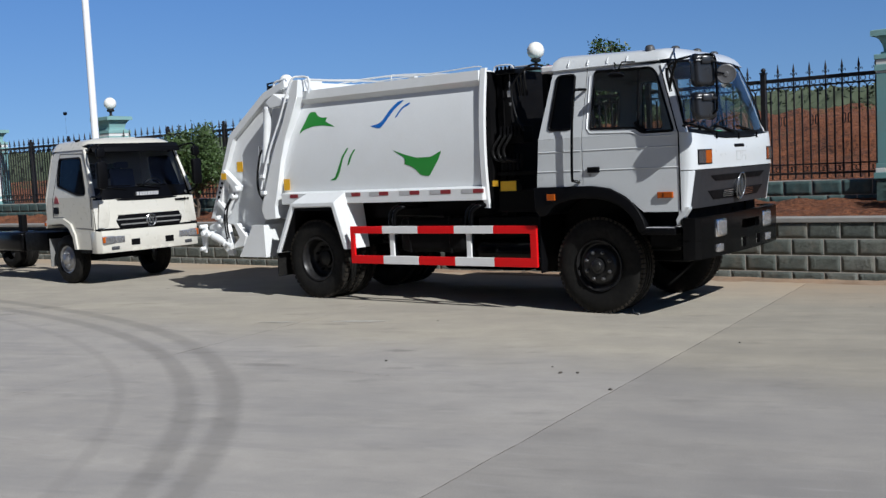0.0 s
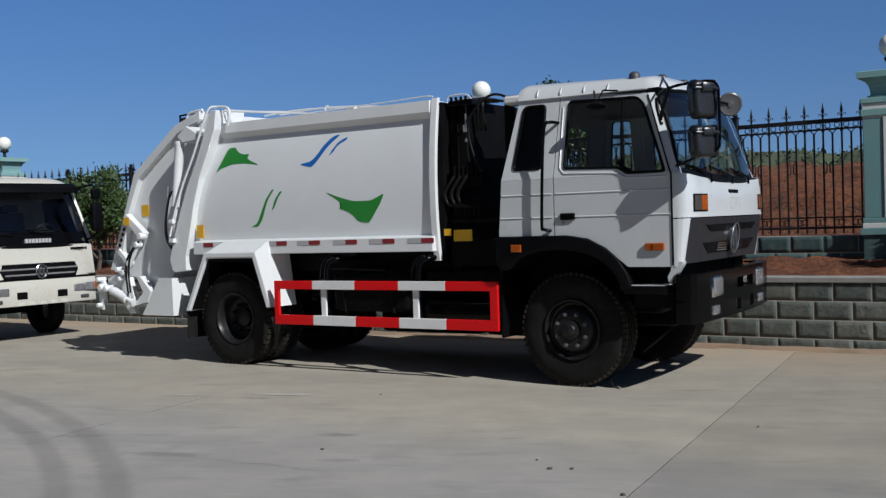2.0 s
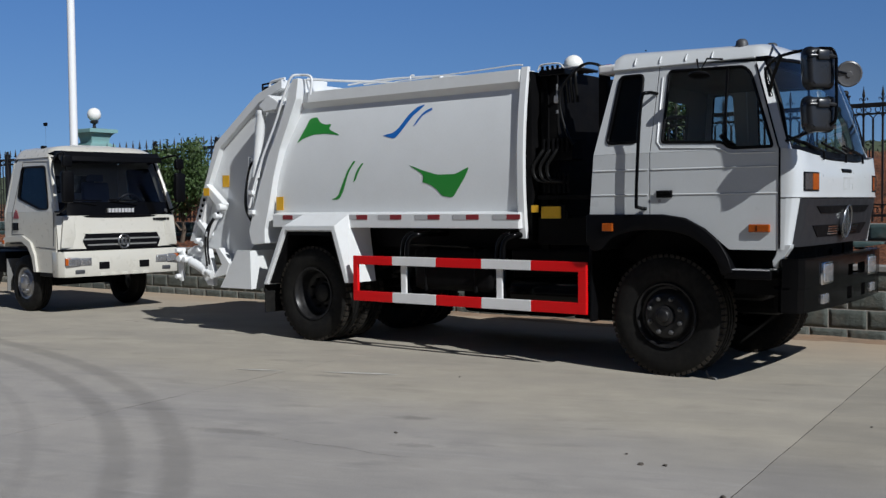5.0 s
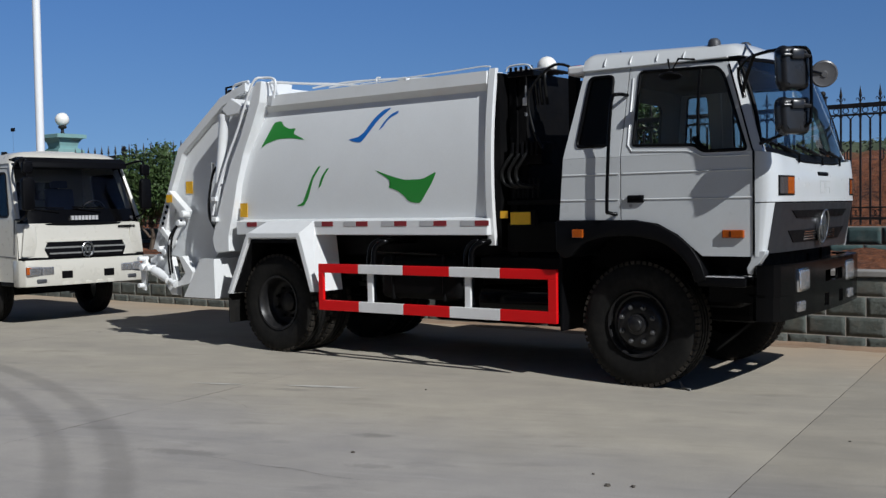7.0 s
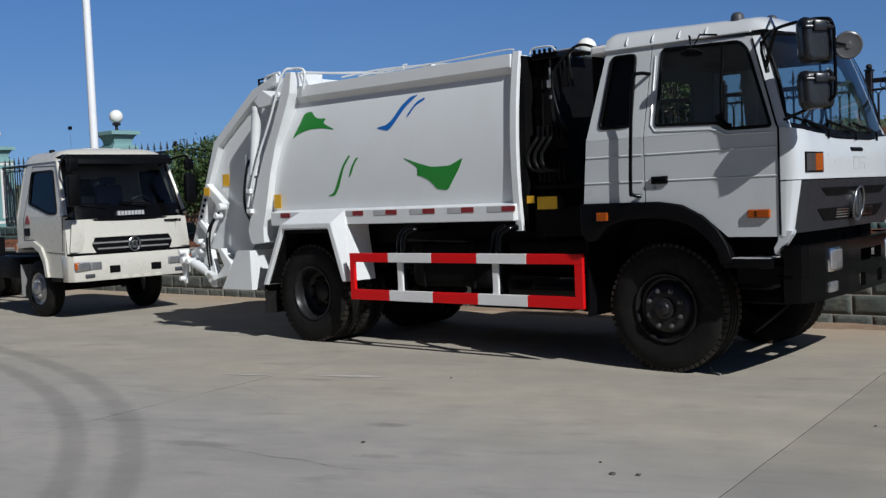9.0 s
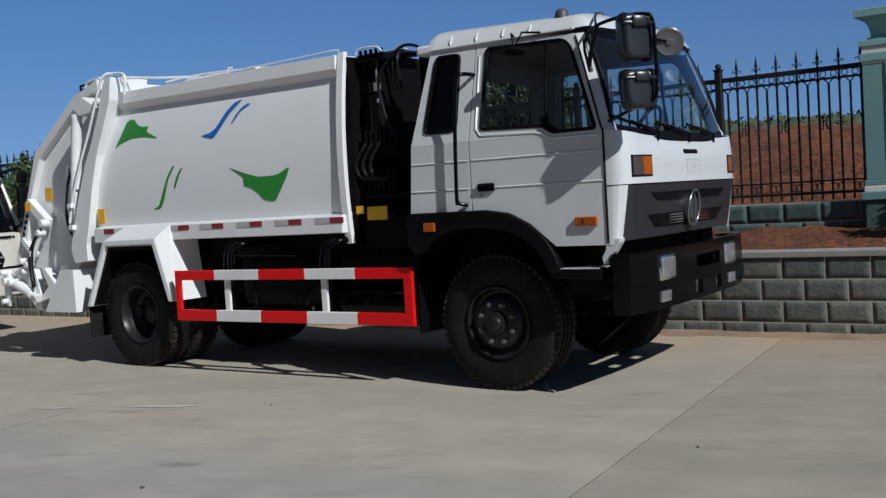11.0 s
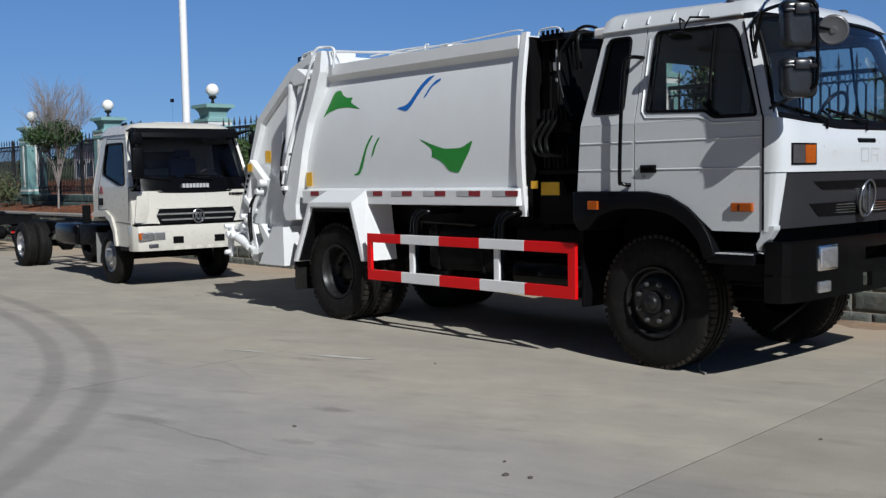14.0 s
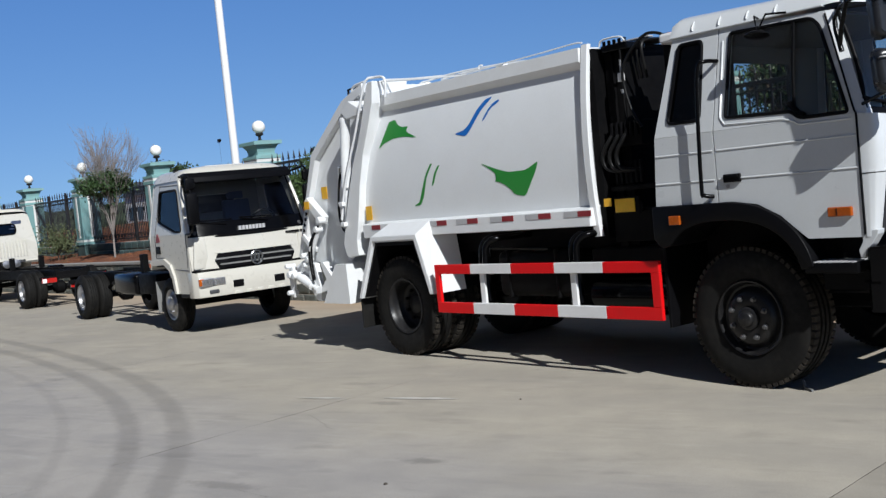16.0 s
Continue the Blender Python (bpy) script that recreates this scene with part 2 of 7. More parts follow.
DARKGLASS = glass("smoked_glass", (0.10, 0.11, 0.12))
TEAL = mat("teal_pillar_paint", (0.135, 0.27, 0.275), 0.75, vary=0.10, big=2.0, relief=0.12, dirt=(0.2, 0.2, 0.18), dirt_amount=0.25)
TEALCAP = mat("teal_cap_paint", (0.185, 0.345, 0.34), 0.75, vary=0.10, big=3.0, relief=0.12, dirt=(0.22, 0.2, 0.17), dirt_amount=0.25)
STRIP = mat("pale_pillar_strip", (0.62, 0.62, 0.60), 0.75, vary=0.08, relief=0.1)
GLOBE = mat("white_globe", (0.82, 0.81, 0.76), 0.3, vary=0.04, dirt=(0.5, 0.45, 0.38), dirt_amount=0.15)
IRON = mat("black_iron", (0.006, 0.006, 0.007), 0.5, vary=0.3, dirt=(0.08, 0.05, 0.035), dirt_amount=0.15)
GALV = mat("white_pole_paint", (0.78, 0.79, 0.80), 0.45, vary=0.05)
BARK = mat("brown_bark", (0.10, 0.075, 0.055), 0.9, vary=0.3, big=6, fine=40, relief=0.5)
TWIG = mat("bare_twig", (0.21, 0.185, 0.17), 0.9, vary=0.25)
LEAF = mat("green_leaf", (0.042, 0.078, 0.018), 0.6, vary=0.45, big=0.9)
DARKLEAF = mat("dark_green_leaf", (0.026, 0.055, 0.014), 0.55, vary=0.4, big=0.9)
SCRUB = mat("olive_scrub", (0.07, 0.085, 0.035), 0.75, vary=0.4, big=0.8)
# foliage green greyed, with the haze of distance put into the colour
WOODS = mat("haze_tinted_foliage", (0.075, 0.092, 0.058), 0.9, vary=0.3, big=0.25, spec=0.1)
CAP = mat("cement_coping", (0.259, 0.252, 0.238), 0.85, vary=0.15, relief=0.2, dirt=(0.2, 0.13, 0.09), dirt_amount=0.4)
MORTAR = mat("pale_mortar", (0.36, 0.345, 0.31), 0.95, vary=0.15, relief=0.3)
ORANGE = mat("orange_machine_paint", (0.62, 0.26, 0.02), 0.4, vary=0.1)
EMBLEM = mat("emblem_chrome", (0.30, 0.31, 0.32), 0.25, 0.9, vary=0.1)


def stone_mat(name, tones, relief):
    """Split-face block: tone by chance from block to block, rough relief."""
    m, nt, n, l, p = nodes_of(name)
    v = coords(nt)
    info = n.new("ShaderNodeObjectInfo")
    geo = n.new("ShaderNodeNewGeometry")
    s = n.new("ShaderNodeMath")
    s.operation = "ADD"
    l.new(info.outputs["Random"], s.inputs[0])
    l.new(geo.outputs["Random Per Island"], s.inputs[1])
    f = n.new("ShaderNodeMath")
    f.operation = "FRACT"
    l.new(s.outputs[0], f.inputs[0])
    base = ramp(nt, f.outputs[0], [(0.0, tones[0]), (0.5, tones[1]), (1.0, tones[2])])
    big = noise_of(nt, v, 9, 6, 0.65)
    c = mixc(nt, 0.8, base, ramp(nt, big, [(0.3, (0.35, 0.35, 0.35)), (0.75, (0.85, 0.85, 0.85))]), "OVERLAY")
    d = ramp(nt, noise_of(nt, v, 3.0, 8, 0.7), [(0.52, (0, 0, 0)), (0.8, (0.35,) * 3)])
    c = mixc(nt, d, c, (0.27, 0.19, 0.13))
    l.new(c, p.inputs["Base Color"])
    p.inputs["Roughness"].default_value = 0.85
    bump_to(nt, p, noise_of(nt, v, 22, 8, 0.7), relief, 0.045)
    return m


STONE = stone_mat("grey_green_split_stone", ((0.064, 0.075, 0.067), (0.082, 0.092, 0.081), (0.108, 0.114, 0.100)), 0.55)
TEALSTONE = stone_mat("dark_teal_block", ((0.032, 0.062, 0.062), (0.042, 0.076, 0.074), (0.052, 0.09, 0.086)), 0.25)


def earth_mat(name):
    m, nt, n, l, p = nodes_of(name)
    v = coords(nt, False)
    a, b = noise_of(nt, v, 1.6, 9, 0.68), noise_of(nt, v, 14, 7, 0.7)
    c = ramp(nt, a, [(0.34, (0.030, 0.010, 0.004)), (0.48, (0.175, 0.052, 0.018)), (0.66, (0.33, 0.120, 0.048))])
    c = mixc(nt, 0.55, c, ramp(nt, b, [(0.40, (0.020, 0.007, 0.003)), (0.60, (0.31, 0.112, 0.046))]))
    g = ramp(nt, noise_of(nt, v, 0.55, 8, 0.75), [(0.60, (0, 0, 0)), (0.70, (0.7,) * 3)])
    c = mixc(nt, g, c, (0.12, 0.10, 0.045))
    l.new(c, p.inputs["Base Color"])
    p.inputs["Roughness"].default_value = 0.95
    bump_to(nt, p, b, 1.0, 0.12)
    return m


EARTH = earth_mat("red_earth")
SAND = mat("washed_sand", (0.25, 0.165, 0.105), 0.95, vary=0.35, big=3.0, fine=60, relief=0.5, dirt=(0.33, 0.28, 0.22), dirt_amount=0.5)


def concrete_mat(name, tone=1.0):
    """Trowelled concrete with stains and two curved tyre marks."""
    m, nt, n, l, p = nodes_of(name)
    geo = n.new("ShaderNodeNewGeometry")
    v = geo.outputs["Position"]
    a, b, c3 = noise_of(nt, v, 0.35, 8, 0.62), noise_of(nt, v, 2.2, 8, 0.65), noise_of(nt, v, 130, 4, 0.6)
    col = ramp(nt, a, [(0.3, (0.300, 0.282, 0.255)), (0.5, (0.352, 0.333, 0.302)), (0.7, (0.392, 0.370, 0.333))])
    col = mixc(nt, 0.45, col, ramp(nt, b, [(0.3, (0.25, 0.237, 0.218)), (0.7, (0.44, 0.415, 0.37))]))
    col = mixc(nt, 0.17, col, ramp(nt, c3, [(0.38, (0.14, 0.132, 0.12)), (0.62, (0.56, 0.53, 0.475))]))
    # long wiped streaks and smudges, all drawn out the same way
    def streaks(along, across, angle, low, high, most):
        mp = n.new("ShaderNodeMapping")
        mp.vector_type = "TEXTURE"
        mp.inputs["Scale"].default_value = (along, across, 1)
        mp.inputs["Rotation"].default_value = (0, 0, radians(angle))
        l.new(v, mp.inputs[0])
        return ramp(nt, noise_of(nt, mp.outputs[0], 1.0, 7, 0.6), [(low, (0, 0, 0)), (high, (most,) * 3)])

    col = mixc(nt, streaks(2.6, 0.75, 17, 0.42, 0.70, 0.6), col, (0.250, 0.242, 0.232))
    col = mixc(nt, streaks(0.9, 0.17, 19, 0.53, 0.76, 0.5), col, (0.235, 0.226, 0.216))
    col = mixc(nt, streaks(0.7, 0.11, 15, 0.58, 0.78, 0.5), col, (0.44, 0.42, 0.39))
    col = mixc(nt, streaks(0.75, 0.32, 22, 0.58, 0.74, 0.5), col, (0.19, 0.182, 0.17))
    # reddish dust near the wall
    sep = n.new("ShaderNodeSeparateXYZ")
    l.new(v, sep.inputs[0])

    def math_(op, x, y=None):
        k = n.new("ShaderNodeMath")
        k.operation = op
        for s, q in zip(k.inputs, (x, y)):
            if q is None:
                continue
            if isinstance(q, (int, float)):
                s.default_value = q
            else:
                l.new(q, s)
        return k.outputs[0]

    near = math_("SUBTRACT", sep.outputs["Y"], 1.2)
    near = math_("MULTIPLY", near, 0.5)
    dust = math_("MULTIPLY", near, noise_of(nt, v, 1.1, 7, 0.7))
    dust_c = n.new("ShaderNodeClamp")
    l.new(dust, dust_c.inputs[0])
    dust_c.inputs["Max"].default_value = 0.70
    col = mixc(nt, dust_c.outputs[0], col, (0.40, 0.285, 0.19))
    X, Y = sep.outputs["X"], sep.outputs["Y"]
    # fine tan dust under and beside the parked vehicles, washed grey further out
    wash = n.new("ShaderNodeMapRange")
    wash.interpolation_type = "SMOOTHSTEP"
    l.new(math_("ADD", Y, math_("MULTIPLY", noise_of(nt, v, 0.8, 5, 0.6), 1.6)), wash.inputs[0])
    wash.inputs[1].default_value, wash.inputs[2].default_value = -2.3, -0.7
    col = mixc(nt, 1.0, col, mixc(nt, wash.outputs[0], (0.982, 0.99, 1.05), (1.05, 1.03, 0.985)), "MULTIPLY")
    # old scuffs
    for sx, sy, wide, most in ((-0.62, -2.45, 0.16, 0.42), (-0.08, -3.09, 0.17, 0.30), (-2.37, -1.47, 0.20, 0.35), (-1.32, -3.47, 0.38, 0.34), (-3.35, -1.05, 0.26, 0.28)):
        dx, dy = math_("SUBTRACT", X, sx), math_("SUBTRACT", Y, sy)
        along = math_("DIVIDE", math_("ADD", dx, math_("MULTIPLY", dy, 0.3)), wide)
        across = math_("DIVIDE", math_("SUBTRACT", dy, math_("MULTIPLY", dx, 0.3)), 0.075)
        away = math_("SQRT", math_("ADD", math_("MULTIPLY", along, along), math_("MULTIPLY", across, across)))
        away = math_("ADD", away, math_("MULTIPLY", math_("SUBTRACT", noise_of(nt, v, 14.0, 5, 0.7), 0.5), 2.2))
        k = n.new("ShaderNodeMapRange")
        k.interpolation_type = "SMOOTHSTEP"
        l.new(away, k.inputs[0])
        for q, val in zip(k.inputs[1:5], (0.45, 1.15, most, 0.0)):
            q.default_value = val
        col = mixc(nt, k.outputs[0], col, (0.13, 0.125, 0.12))
    patch = noise_of(nt, v, 1.3, 5, 0.7)
    lugs = noise_of(nt, v, 9.0, 4, 0.7)
    for base, size, shift, width in ((-1.60, 3.85, 0.0, 0.085), (-1.20, 3.83, 0.0, 0.09), (-2.05, 4.1, 0.0, 0.05)):
        e = math_("DIVIDE", math_("ADD", X, shift), 3.87)
        curve = math_("SUBTRACT", base, math_("MULTIPLY", size, math_("EXPONENT", e)))
        slope = math_("SQRT", math_("ADD", 1.0, math_("POWER", math_("DIVIDE", math_("SUBTRACT", curve, base), 3.9), 2.0)))
        off = math_("DIVIDE", math_("ABSOLUTE", math_("SUBTRACT", Y, curve)), slope)
        off = math_("ADD", off, math_("MULTIPLY", math_("SUBTRACT", lugs, 0.5), 0.10))
        k = n.new("ShaderNodeMapRange")
        k.interpolation_type = "SMOOTHSTEP"
        l.new(off, k.inputs[0])
        k.inputs[1].default_value, k.inputs[2].default_value = width * 0.45, width * 1.5
        k.inputs[3].default_value, k.inputs[4].default_value = (0.34 if width > 0.08 else 0.15), 0.0
        f = math_("MULTIPLY", k.outputs[0], math_("ADD", 0.45, patch))
        col = mixc(nt, f, col, (0.125, 0.120, 0.115))
    # oil spots
    sp = n.new("ShaderNodeTexVoronoi")
    sp.inputs["Scale"].default_value = 0.8
    l.new(v, sp.inputs["Vector"])
    dots = ramp(nt, sp.outputs["Distance"], [(0.012, (0.75,) * 3), (0.030, (0, 0, 0))])
    col = mixc(nt, dots, col, (0.05, 0.045, 0.04))
    col = mixc(nt, 1.0, col, (tone * 1.0, tone * 0.985, tone * 0.95), "MULTIPLY")
    l.new(col, p.inputs["Base Color"])
    r = ramp(nt, b, [(0.3, (0.72,) * 3), (0.7, (0.9,) * 3)])
    l.new(r, p.inputs["Roughness"])
    p.inputs["Specular IOR Level"].default_value = 0.15
    bump_to(nt, p, c3, 0.15, 0.003)
    return m


CONCRETE = concrete_mat("stained_concrete")
# the same concrete at 0.86 of its tone, for slabs from joint 1 on
DARKCONCRETE = concrete_mat("darker_stained_concrete", 0.86)
JOINT = mat("dark_joint", (0.07, 0.06, 0.05), 0.95, vary=0.3)
FILLER = mat("pale_cement_smear", (0.45, 0.43, 0.395), 0.85, vary=0.3, big=9.0)
# grey of the unseen wall, dark so that it returns little light
SKYBLOCK = mat("unseen_wall_grey", (0.27, 0.26, 0.245), 0.8, vary=0.12, big=0.6, fine=8.0)

# ---- setting ----
def jitter(s=1.0):
    return (random.random() - 0.5) * 2 * s


WALL_Y, LOW_Y, FENCE_Y = 3.37, 4.93, 5.08
PILLARS = (-47.6, -43.9, -39.65, -35.25, -30.68, -25.89, -20.74, -15.47, -9.66, -3.86, 1.82, 7.50)

ground = part("ground", sheet(bmesh.new(), lambda u, v: ((u - 0.5) * 2400, (v - 0.5) * 2400, -0.030), 4, 4), JOINT)
tagged(ground, "pale grey concrete yard with stains and tyre marks", "ground", kind="structure")


# slabs of the yard, with open joints between them
def joint_x(k, y):
    base = {0: -3.09, 1: 1.548}.get(k, -3.09 + 4.6 * k)
    lean = {0: -0.15, 1: -0.1235}.get(k, -0.15 if k < 0 else -0.1235)
    return base + lean * y


def joint_gap(k, y):
    """Half the width of a joint: hairline, and open where its edge has broken away."""
    if k == 0:
        broken = -3.45 < y < -2.8 or -2.3 < y < -1.5
        return 0.0034 if broken else 0.0009
    return (0.0026 if k == 1 else 0.0016) + 0.0013 * noise.noise((k * 7.0, y * 6, 2.0))


def slab(k, y0, y1):
    ys = [y0 + (-6.0 - y0) * i / 20 for i in range(20)] + [-6.0 + (y1 + 6.0) * i / 140 for i in range(141)]
    wander = lambda j, y: joint_x(j, y) + 0.006 * noise.noise((j * 3.0, y * 2.1, 0.0)) + 0.003 * noise.noise((j * 3.0, y * 14, 5.0))
    bm = bmesh.new()
    q = [(wander(k + 1, y) - joint_gap(k + 1, y), y) for y in ys] + [(wander(k, y) + joint_gap(k, y), y) for y in ys[::-1]]
    prism(bm, q, "z", -0.05, 0.0)
    ob = part("slab", bm, [DARKCONCRETE if k > 0 else CONCRETE, JOINT], ground)
    for f in ob.data.polygons:
        f.material_index = 0 if f.normal.z > 0.5 else 1
    return ob


for k in range(-9, 7):
    slab(k, -30.0, WALL_Y + 0.05)
bm = bmesh.new()
box(bm, (-1200, -1200, -0.05), (1200, -30.02, -0.001))
box(bm, (-1200, -30.0, -0.05), (joint_x(-9, 0) - 0.02, WALL_Y + 0.05, -0.001))
box(bm, (joint_x(7, 0) + 3, -30.0, -0.05), (1200, WALL_Y + 0.05, -0.001))
part("yard_rest", bm, CONCRETE, ground)


# pale cement smears along an old patch
for a, b, w in (((-3.36, -1.70), (-2.88, -1.51), 0.030), ((-2.56, -1.36), (-1.90, -1.10), 0.045)):
    bm = bmesh.new()
    d = Vector((b[0] - a[0], b[1] - a[1], 0))
    s = Vector((-d.y, d.x, 0)).normalized()
    n = 16
    up, lo = [], []
    for i in range(n + 1):
        p = Vector((*a, 0.004)) + d * (i / n)
        h = w * math.sin(math.pi * (i + 0.3) / (n + 0.6)) * (0.6 + 0.5 * random.random())
        up.append(bm.verts.new(p + s * h))
        lo.append(bm.verts.new(p - s * h * 0.8))
    for i in range(n):
        bm.faces.new((lo[i], lo[i + 1], up[i + 1], up[i]))
    tagged(part("cement_smear", bm, FILLER), "pale smear of dried cement on concrete", "stain", kind="structure")


# hairline cracks
for a, b in (((-1.10, -3.47), (0.10, -3.38)), ((-3.30, -0.62), (-2.50, -0.44)), ((-2.62, -2.05), (-1.95, -2.24))):
    bm = bmesh.new()
    d = Vector((b[0] - a[0], b[1] - a[1], 0))
    s = Vector((-d.y, d.x, 0)).normalized()
    rows = []
    for i in range(31):
        p = Vector((*a, 0.004)) + d * (i / 30) + s * (0.03 * noise.noise((i * 0.14, a[0], 1.0)) + 0.008 * noise.noise((i * 0.9, a[0], 4.0)))
        w = 0.0014 * (0.25 + abs(noise.noise((i * 0.5, a[1], 7.0))) * 2.0)
        rows.append((bm.verts.new(p - s * w), bm.verts.new(p + s * w)))
    for q, t in zip(rows, rows[1:]):
        bm.faces.new((q[0], t[0], t[1], q[1]))
    tagged(part("crack", bm, JOINT), "hairline crack in the concrete yard", "crack", kind="structure")


def rough_block(w, h, d, seed, rough=0.012, nx=8, nz=4):
    """A split-face block: its front (-y) is uneven, its edges eased."""
    r = random.Random(seed)
    bm = bmesh.new()
    g = [[None] * (nz + 1) for _ in range(nx + 1)]
    for i in range(nx + 1):
        for j in range(nz + 1):
            edge = i in (0, nx) or j in (0, nz)
            g[i][j] = bm.verts.new((w * i / nx, -rough * (0.30 + 0.10 * r.random()) if edge else -rough * max(0.38, 0.50 + 0.60 * noise.noise((i * 0.55 + seed, j * 0.8, seed * 0.7)) + 0.30 * r.random()), h * j / nz))
    for i in range(nx):
        for j in range(nz):
            bm.faces.new((g[i][j], g[i + 1][j], g[i + 1][j + 1], g[i][j + 1])).smooth = True
    rim = [g[i][0] for i in range(nx + 1)] + [g[nx][j] for j in range(1, nz + 1)] + [g[i][nz] for i in range(nx - 1, -1, -1)] + [g[0][j] for j in range(nz - 1, 0, -1)]
    back = [bm.verts.new((v.co.x, d, v.co.z)) for v in rim]
    for i in range(len(rim)):
        k = (i + 1) % len(rim)
        bm.faces.new((rim[k], rim[i], back[i], back[k]))
    return bm


def block_wall(parent, y, courses, x0, x1, near, mat_, rough, kinds=6, shift=0.0):
    """Courses of blocks 0.40 long. Those within near are parts; the rest is one mesh."""
    pool = {}
    rest = bmesh.new()
    for c, (za, zb) in enumerate(courses):
        x = x0 + (0.2 if c % 2 else 0.0) + shift
        while x < x1:
            w, h = 0.40 - 0.013, zb - za - 0.013
            key = (c if abs(h - 0.18) > 0.015 else -1, random.randrange(kinds))
            if key not in pool:
                bm = rough_block(w, h, 0.06, hash(key) % 999, rough)
                pool[key] = mesh_of(bm, "block", mat_)
            y_, t_ = y - abs(jitter(0.0012)), x + 0.0065
            if near[0] <= x <= near[1]:
                ob = new("block", pool[key])
                ob.location = (t_, y_, za + 0.005)
                ob.parent = parent
            else:
                off = len(rest.verts)
                rest.from_mesh(pool[key])
                rest.verts.ensure_lookup_table()
                for v in rest.verts[off:]:
                    v.co += Vector((t_, y_, za + 0.005))
            x += 0.40
    tagged(part("far_blocks", rest, mat_, parent), kind="stuff")


X0, X1 = -60.0, 14.0
wall_low = part("wall_low", bx((X0, WALL_Y - 0.0013, -0.2), (X1, WALL_Y + 0.30, 0.718)), MORTAR)
tagged(wall_low, "low retaining wall of grey-green split-face blocks", "wall", kind="structure")
coping = part("coping", bx((X0, WALL_Y - 0.025, 0.722), (X1, WALL_Y + 0.31, 0.782), 0.008), CAP)
tagged(coping, "thin cement coping on the low wall", "coping", kind="structure")


def terrace_z(x, y):
    f = (y - WALL_Y - 0.3) / (LOW_Y - WALL_Y - 0.3)
    b = 0.755 + 0.15 * max(0, min(1, f)) ** 0.8
    return b + 0.07 * f * noise.noise((x * 0.8, y * 1.5, 0)) + 0.05 * noise.noise((x * 3, y * 3, 4)) + 0.02 * noise.noise((x * 11, y * 11, 7))


terrace = part("terrace", sheet(bmesh.new(), lambda u, v: (X0 + (X1 - X0) * u, WALL_Y + 0.29 + (LOW_Y - WALL_Y - 0.25) * v, terrace_z(X0 + (X1 - X0) * u, WALL_Y + 0.29 + (LOW_Y - WALL_Y - 0.25) * v)), 900, 14), EARTH, smooth=60)
tagged(terrace, "strip of loose red earth behind the low wall", "ground", kind="structure")



def drift_at(u, v):
    """Sand washed up along the foot of the low wall, thin and uneven at its edge."""
    x, d = -8.0 + 20.0 * u, 0.50 * v
    h = 0.030 + 0.014 * noise.noise((x * 0.6, 2.0, 0)) - 0.085 * d
    h += (0.012 + 0.02 * d) * noise.noise((x * 1.7, d * 5, 3)) + 0.006 * noise.noise((x * 7, d * 12, 8))
    return (x, WALL_Y + 0.03 - d, h - 0.003 - 0.03 * v ** 6)


drift = part("sand_drift", sheet(bmesh.new(), drift_at, 500, 16), SAND, smooth=60)
tagged(drift, "thin brown sand washed against the low wall", "sand", kind="stuff")

wall_upper = part("wall_upper", bx((X0, LOW_Y + 0.0025, 0.3), (X1, LOW_Y + 0.30, 1.188)), MORTAR)
tagged(wall_upper, "dark teal block plinth under the fence", "wall", kind="structure")


# earth bank behind the fence
def bank_z(x, y):
    d = y - 6.0
    rise = 1.0 / (1.0 + math.exp(-(d - 5.0) * 0.9))
    top = 1.62 if x > -10 else 1.62 - 0.045 * min(22, -10 - x)
    return 0.85 + (top - 0.05) * rise + 0.12 * noise.noise((x * 0.35, y * 0.5, 1)) * rise + 0.14 * noise.noise((x * 0.5, y * 3.2, 5)) + 0.14 * noise.noise((x * 0.9, y * 1.5, 2)) + 0.17 * noise.noise((x * 2.1, y * 3.2, 3)) + 0.06 * noise.noise((x * 7, y * 7, 9)) + 0.01 * max(0, d - 9)


def bank_at(u, v):
    x, y = -110 + 190 * u, 5.05 + 60 * v ** 2.2
    return (x, y, bank_z(x, y))


bank = part("bank", sheet(bmesh.new(), bank_at, 800, 105), EARTH, smooth=60)
tagged(bank, "bare red earth bank with dry tufts behind the fence", "ground", kind="structure")


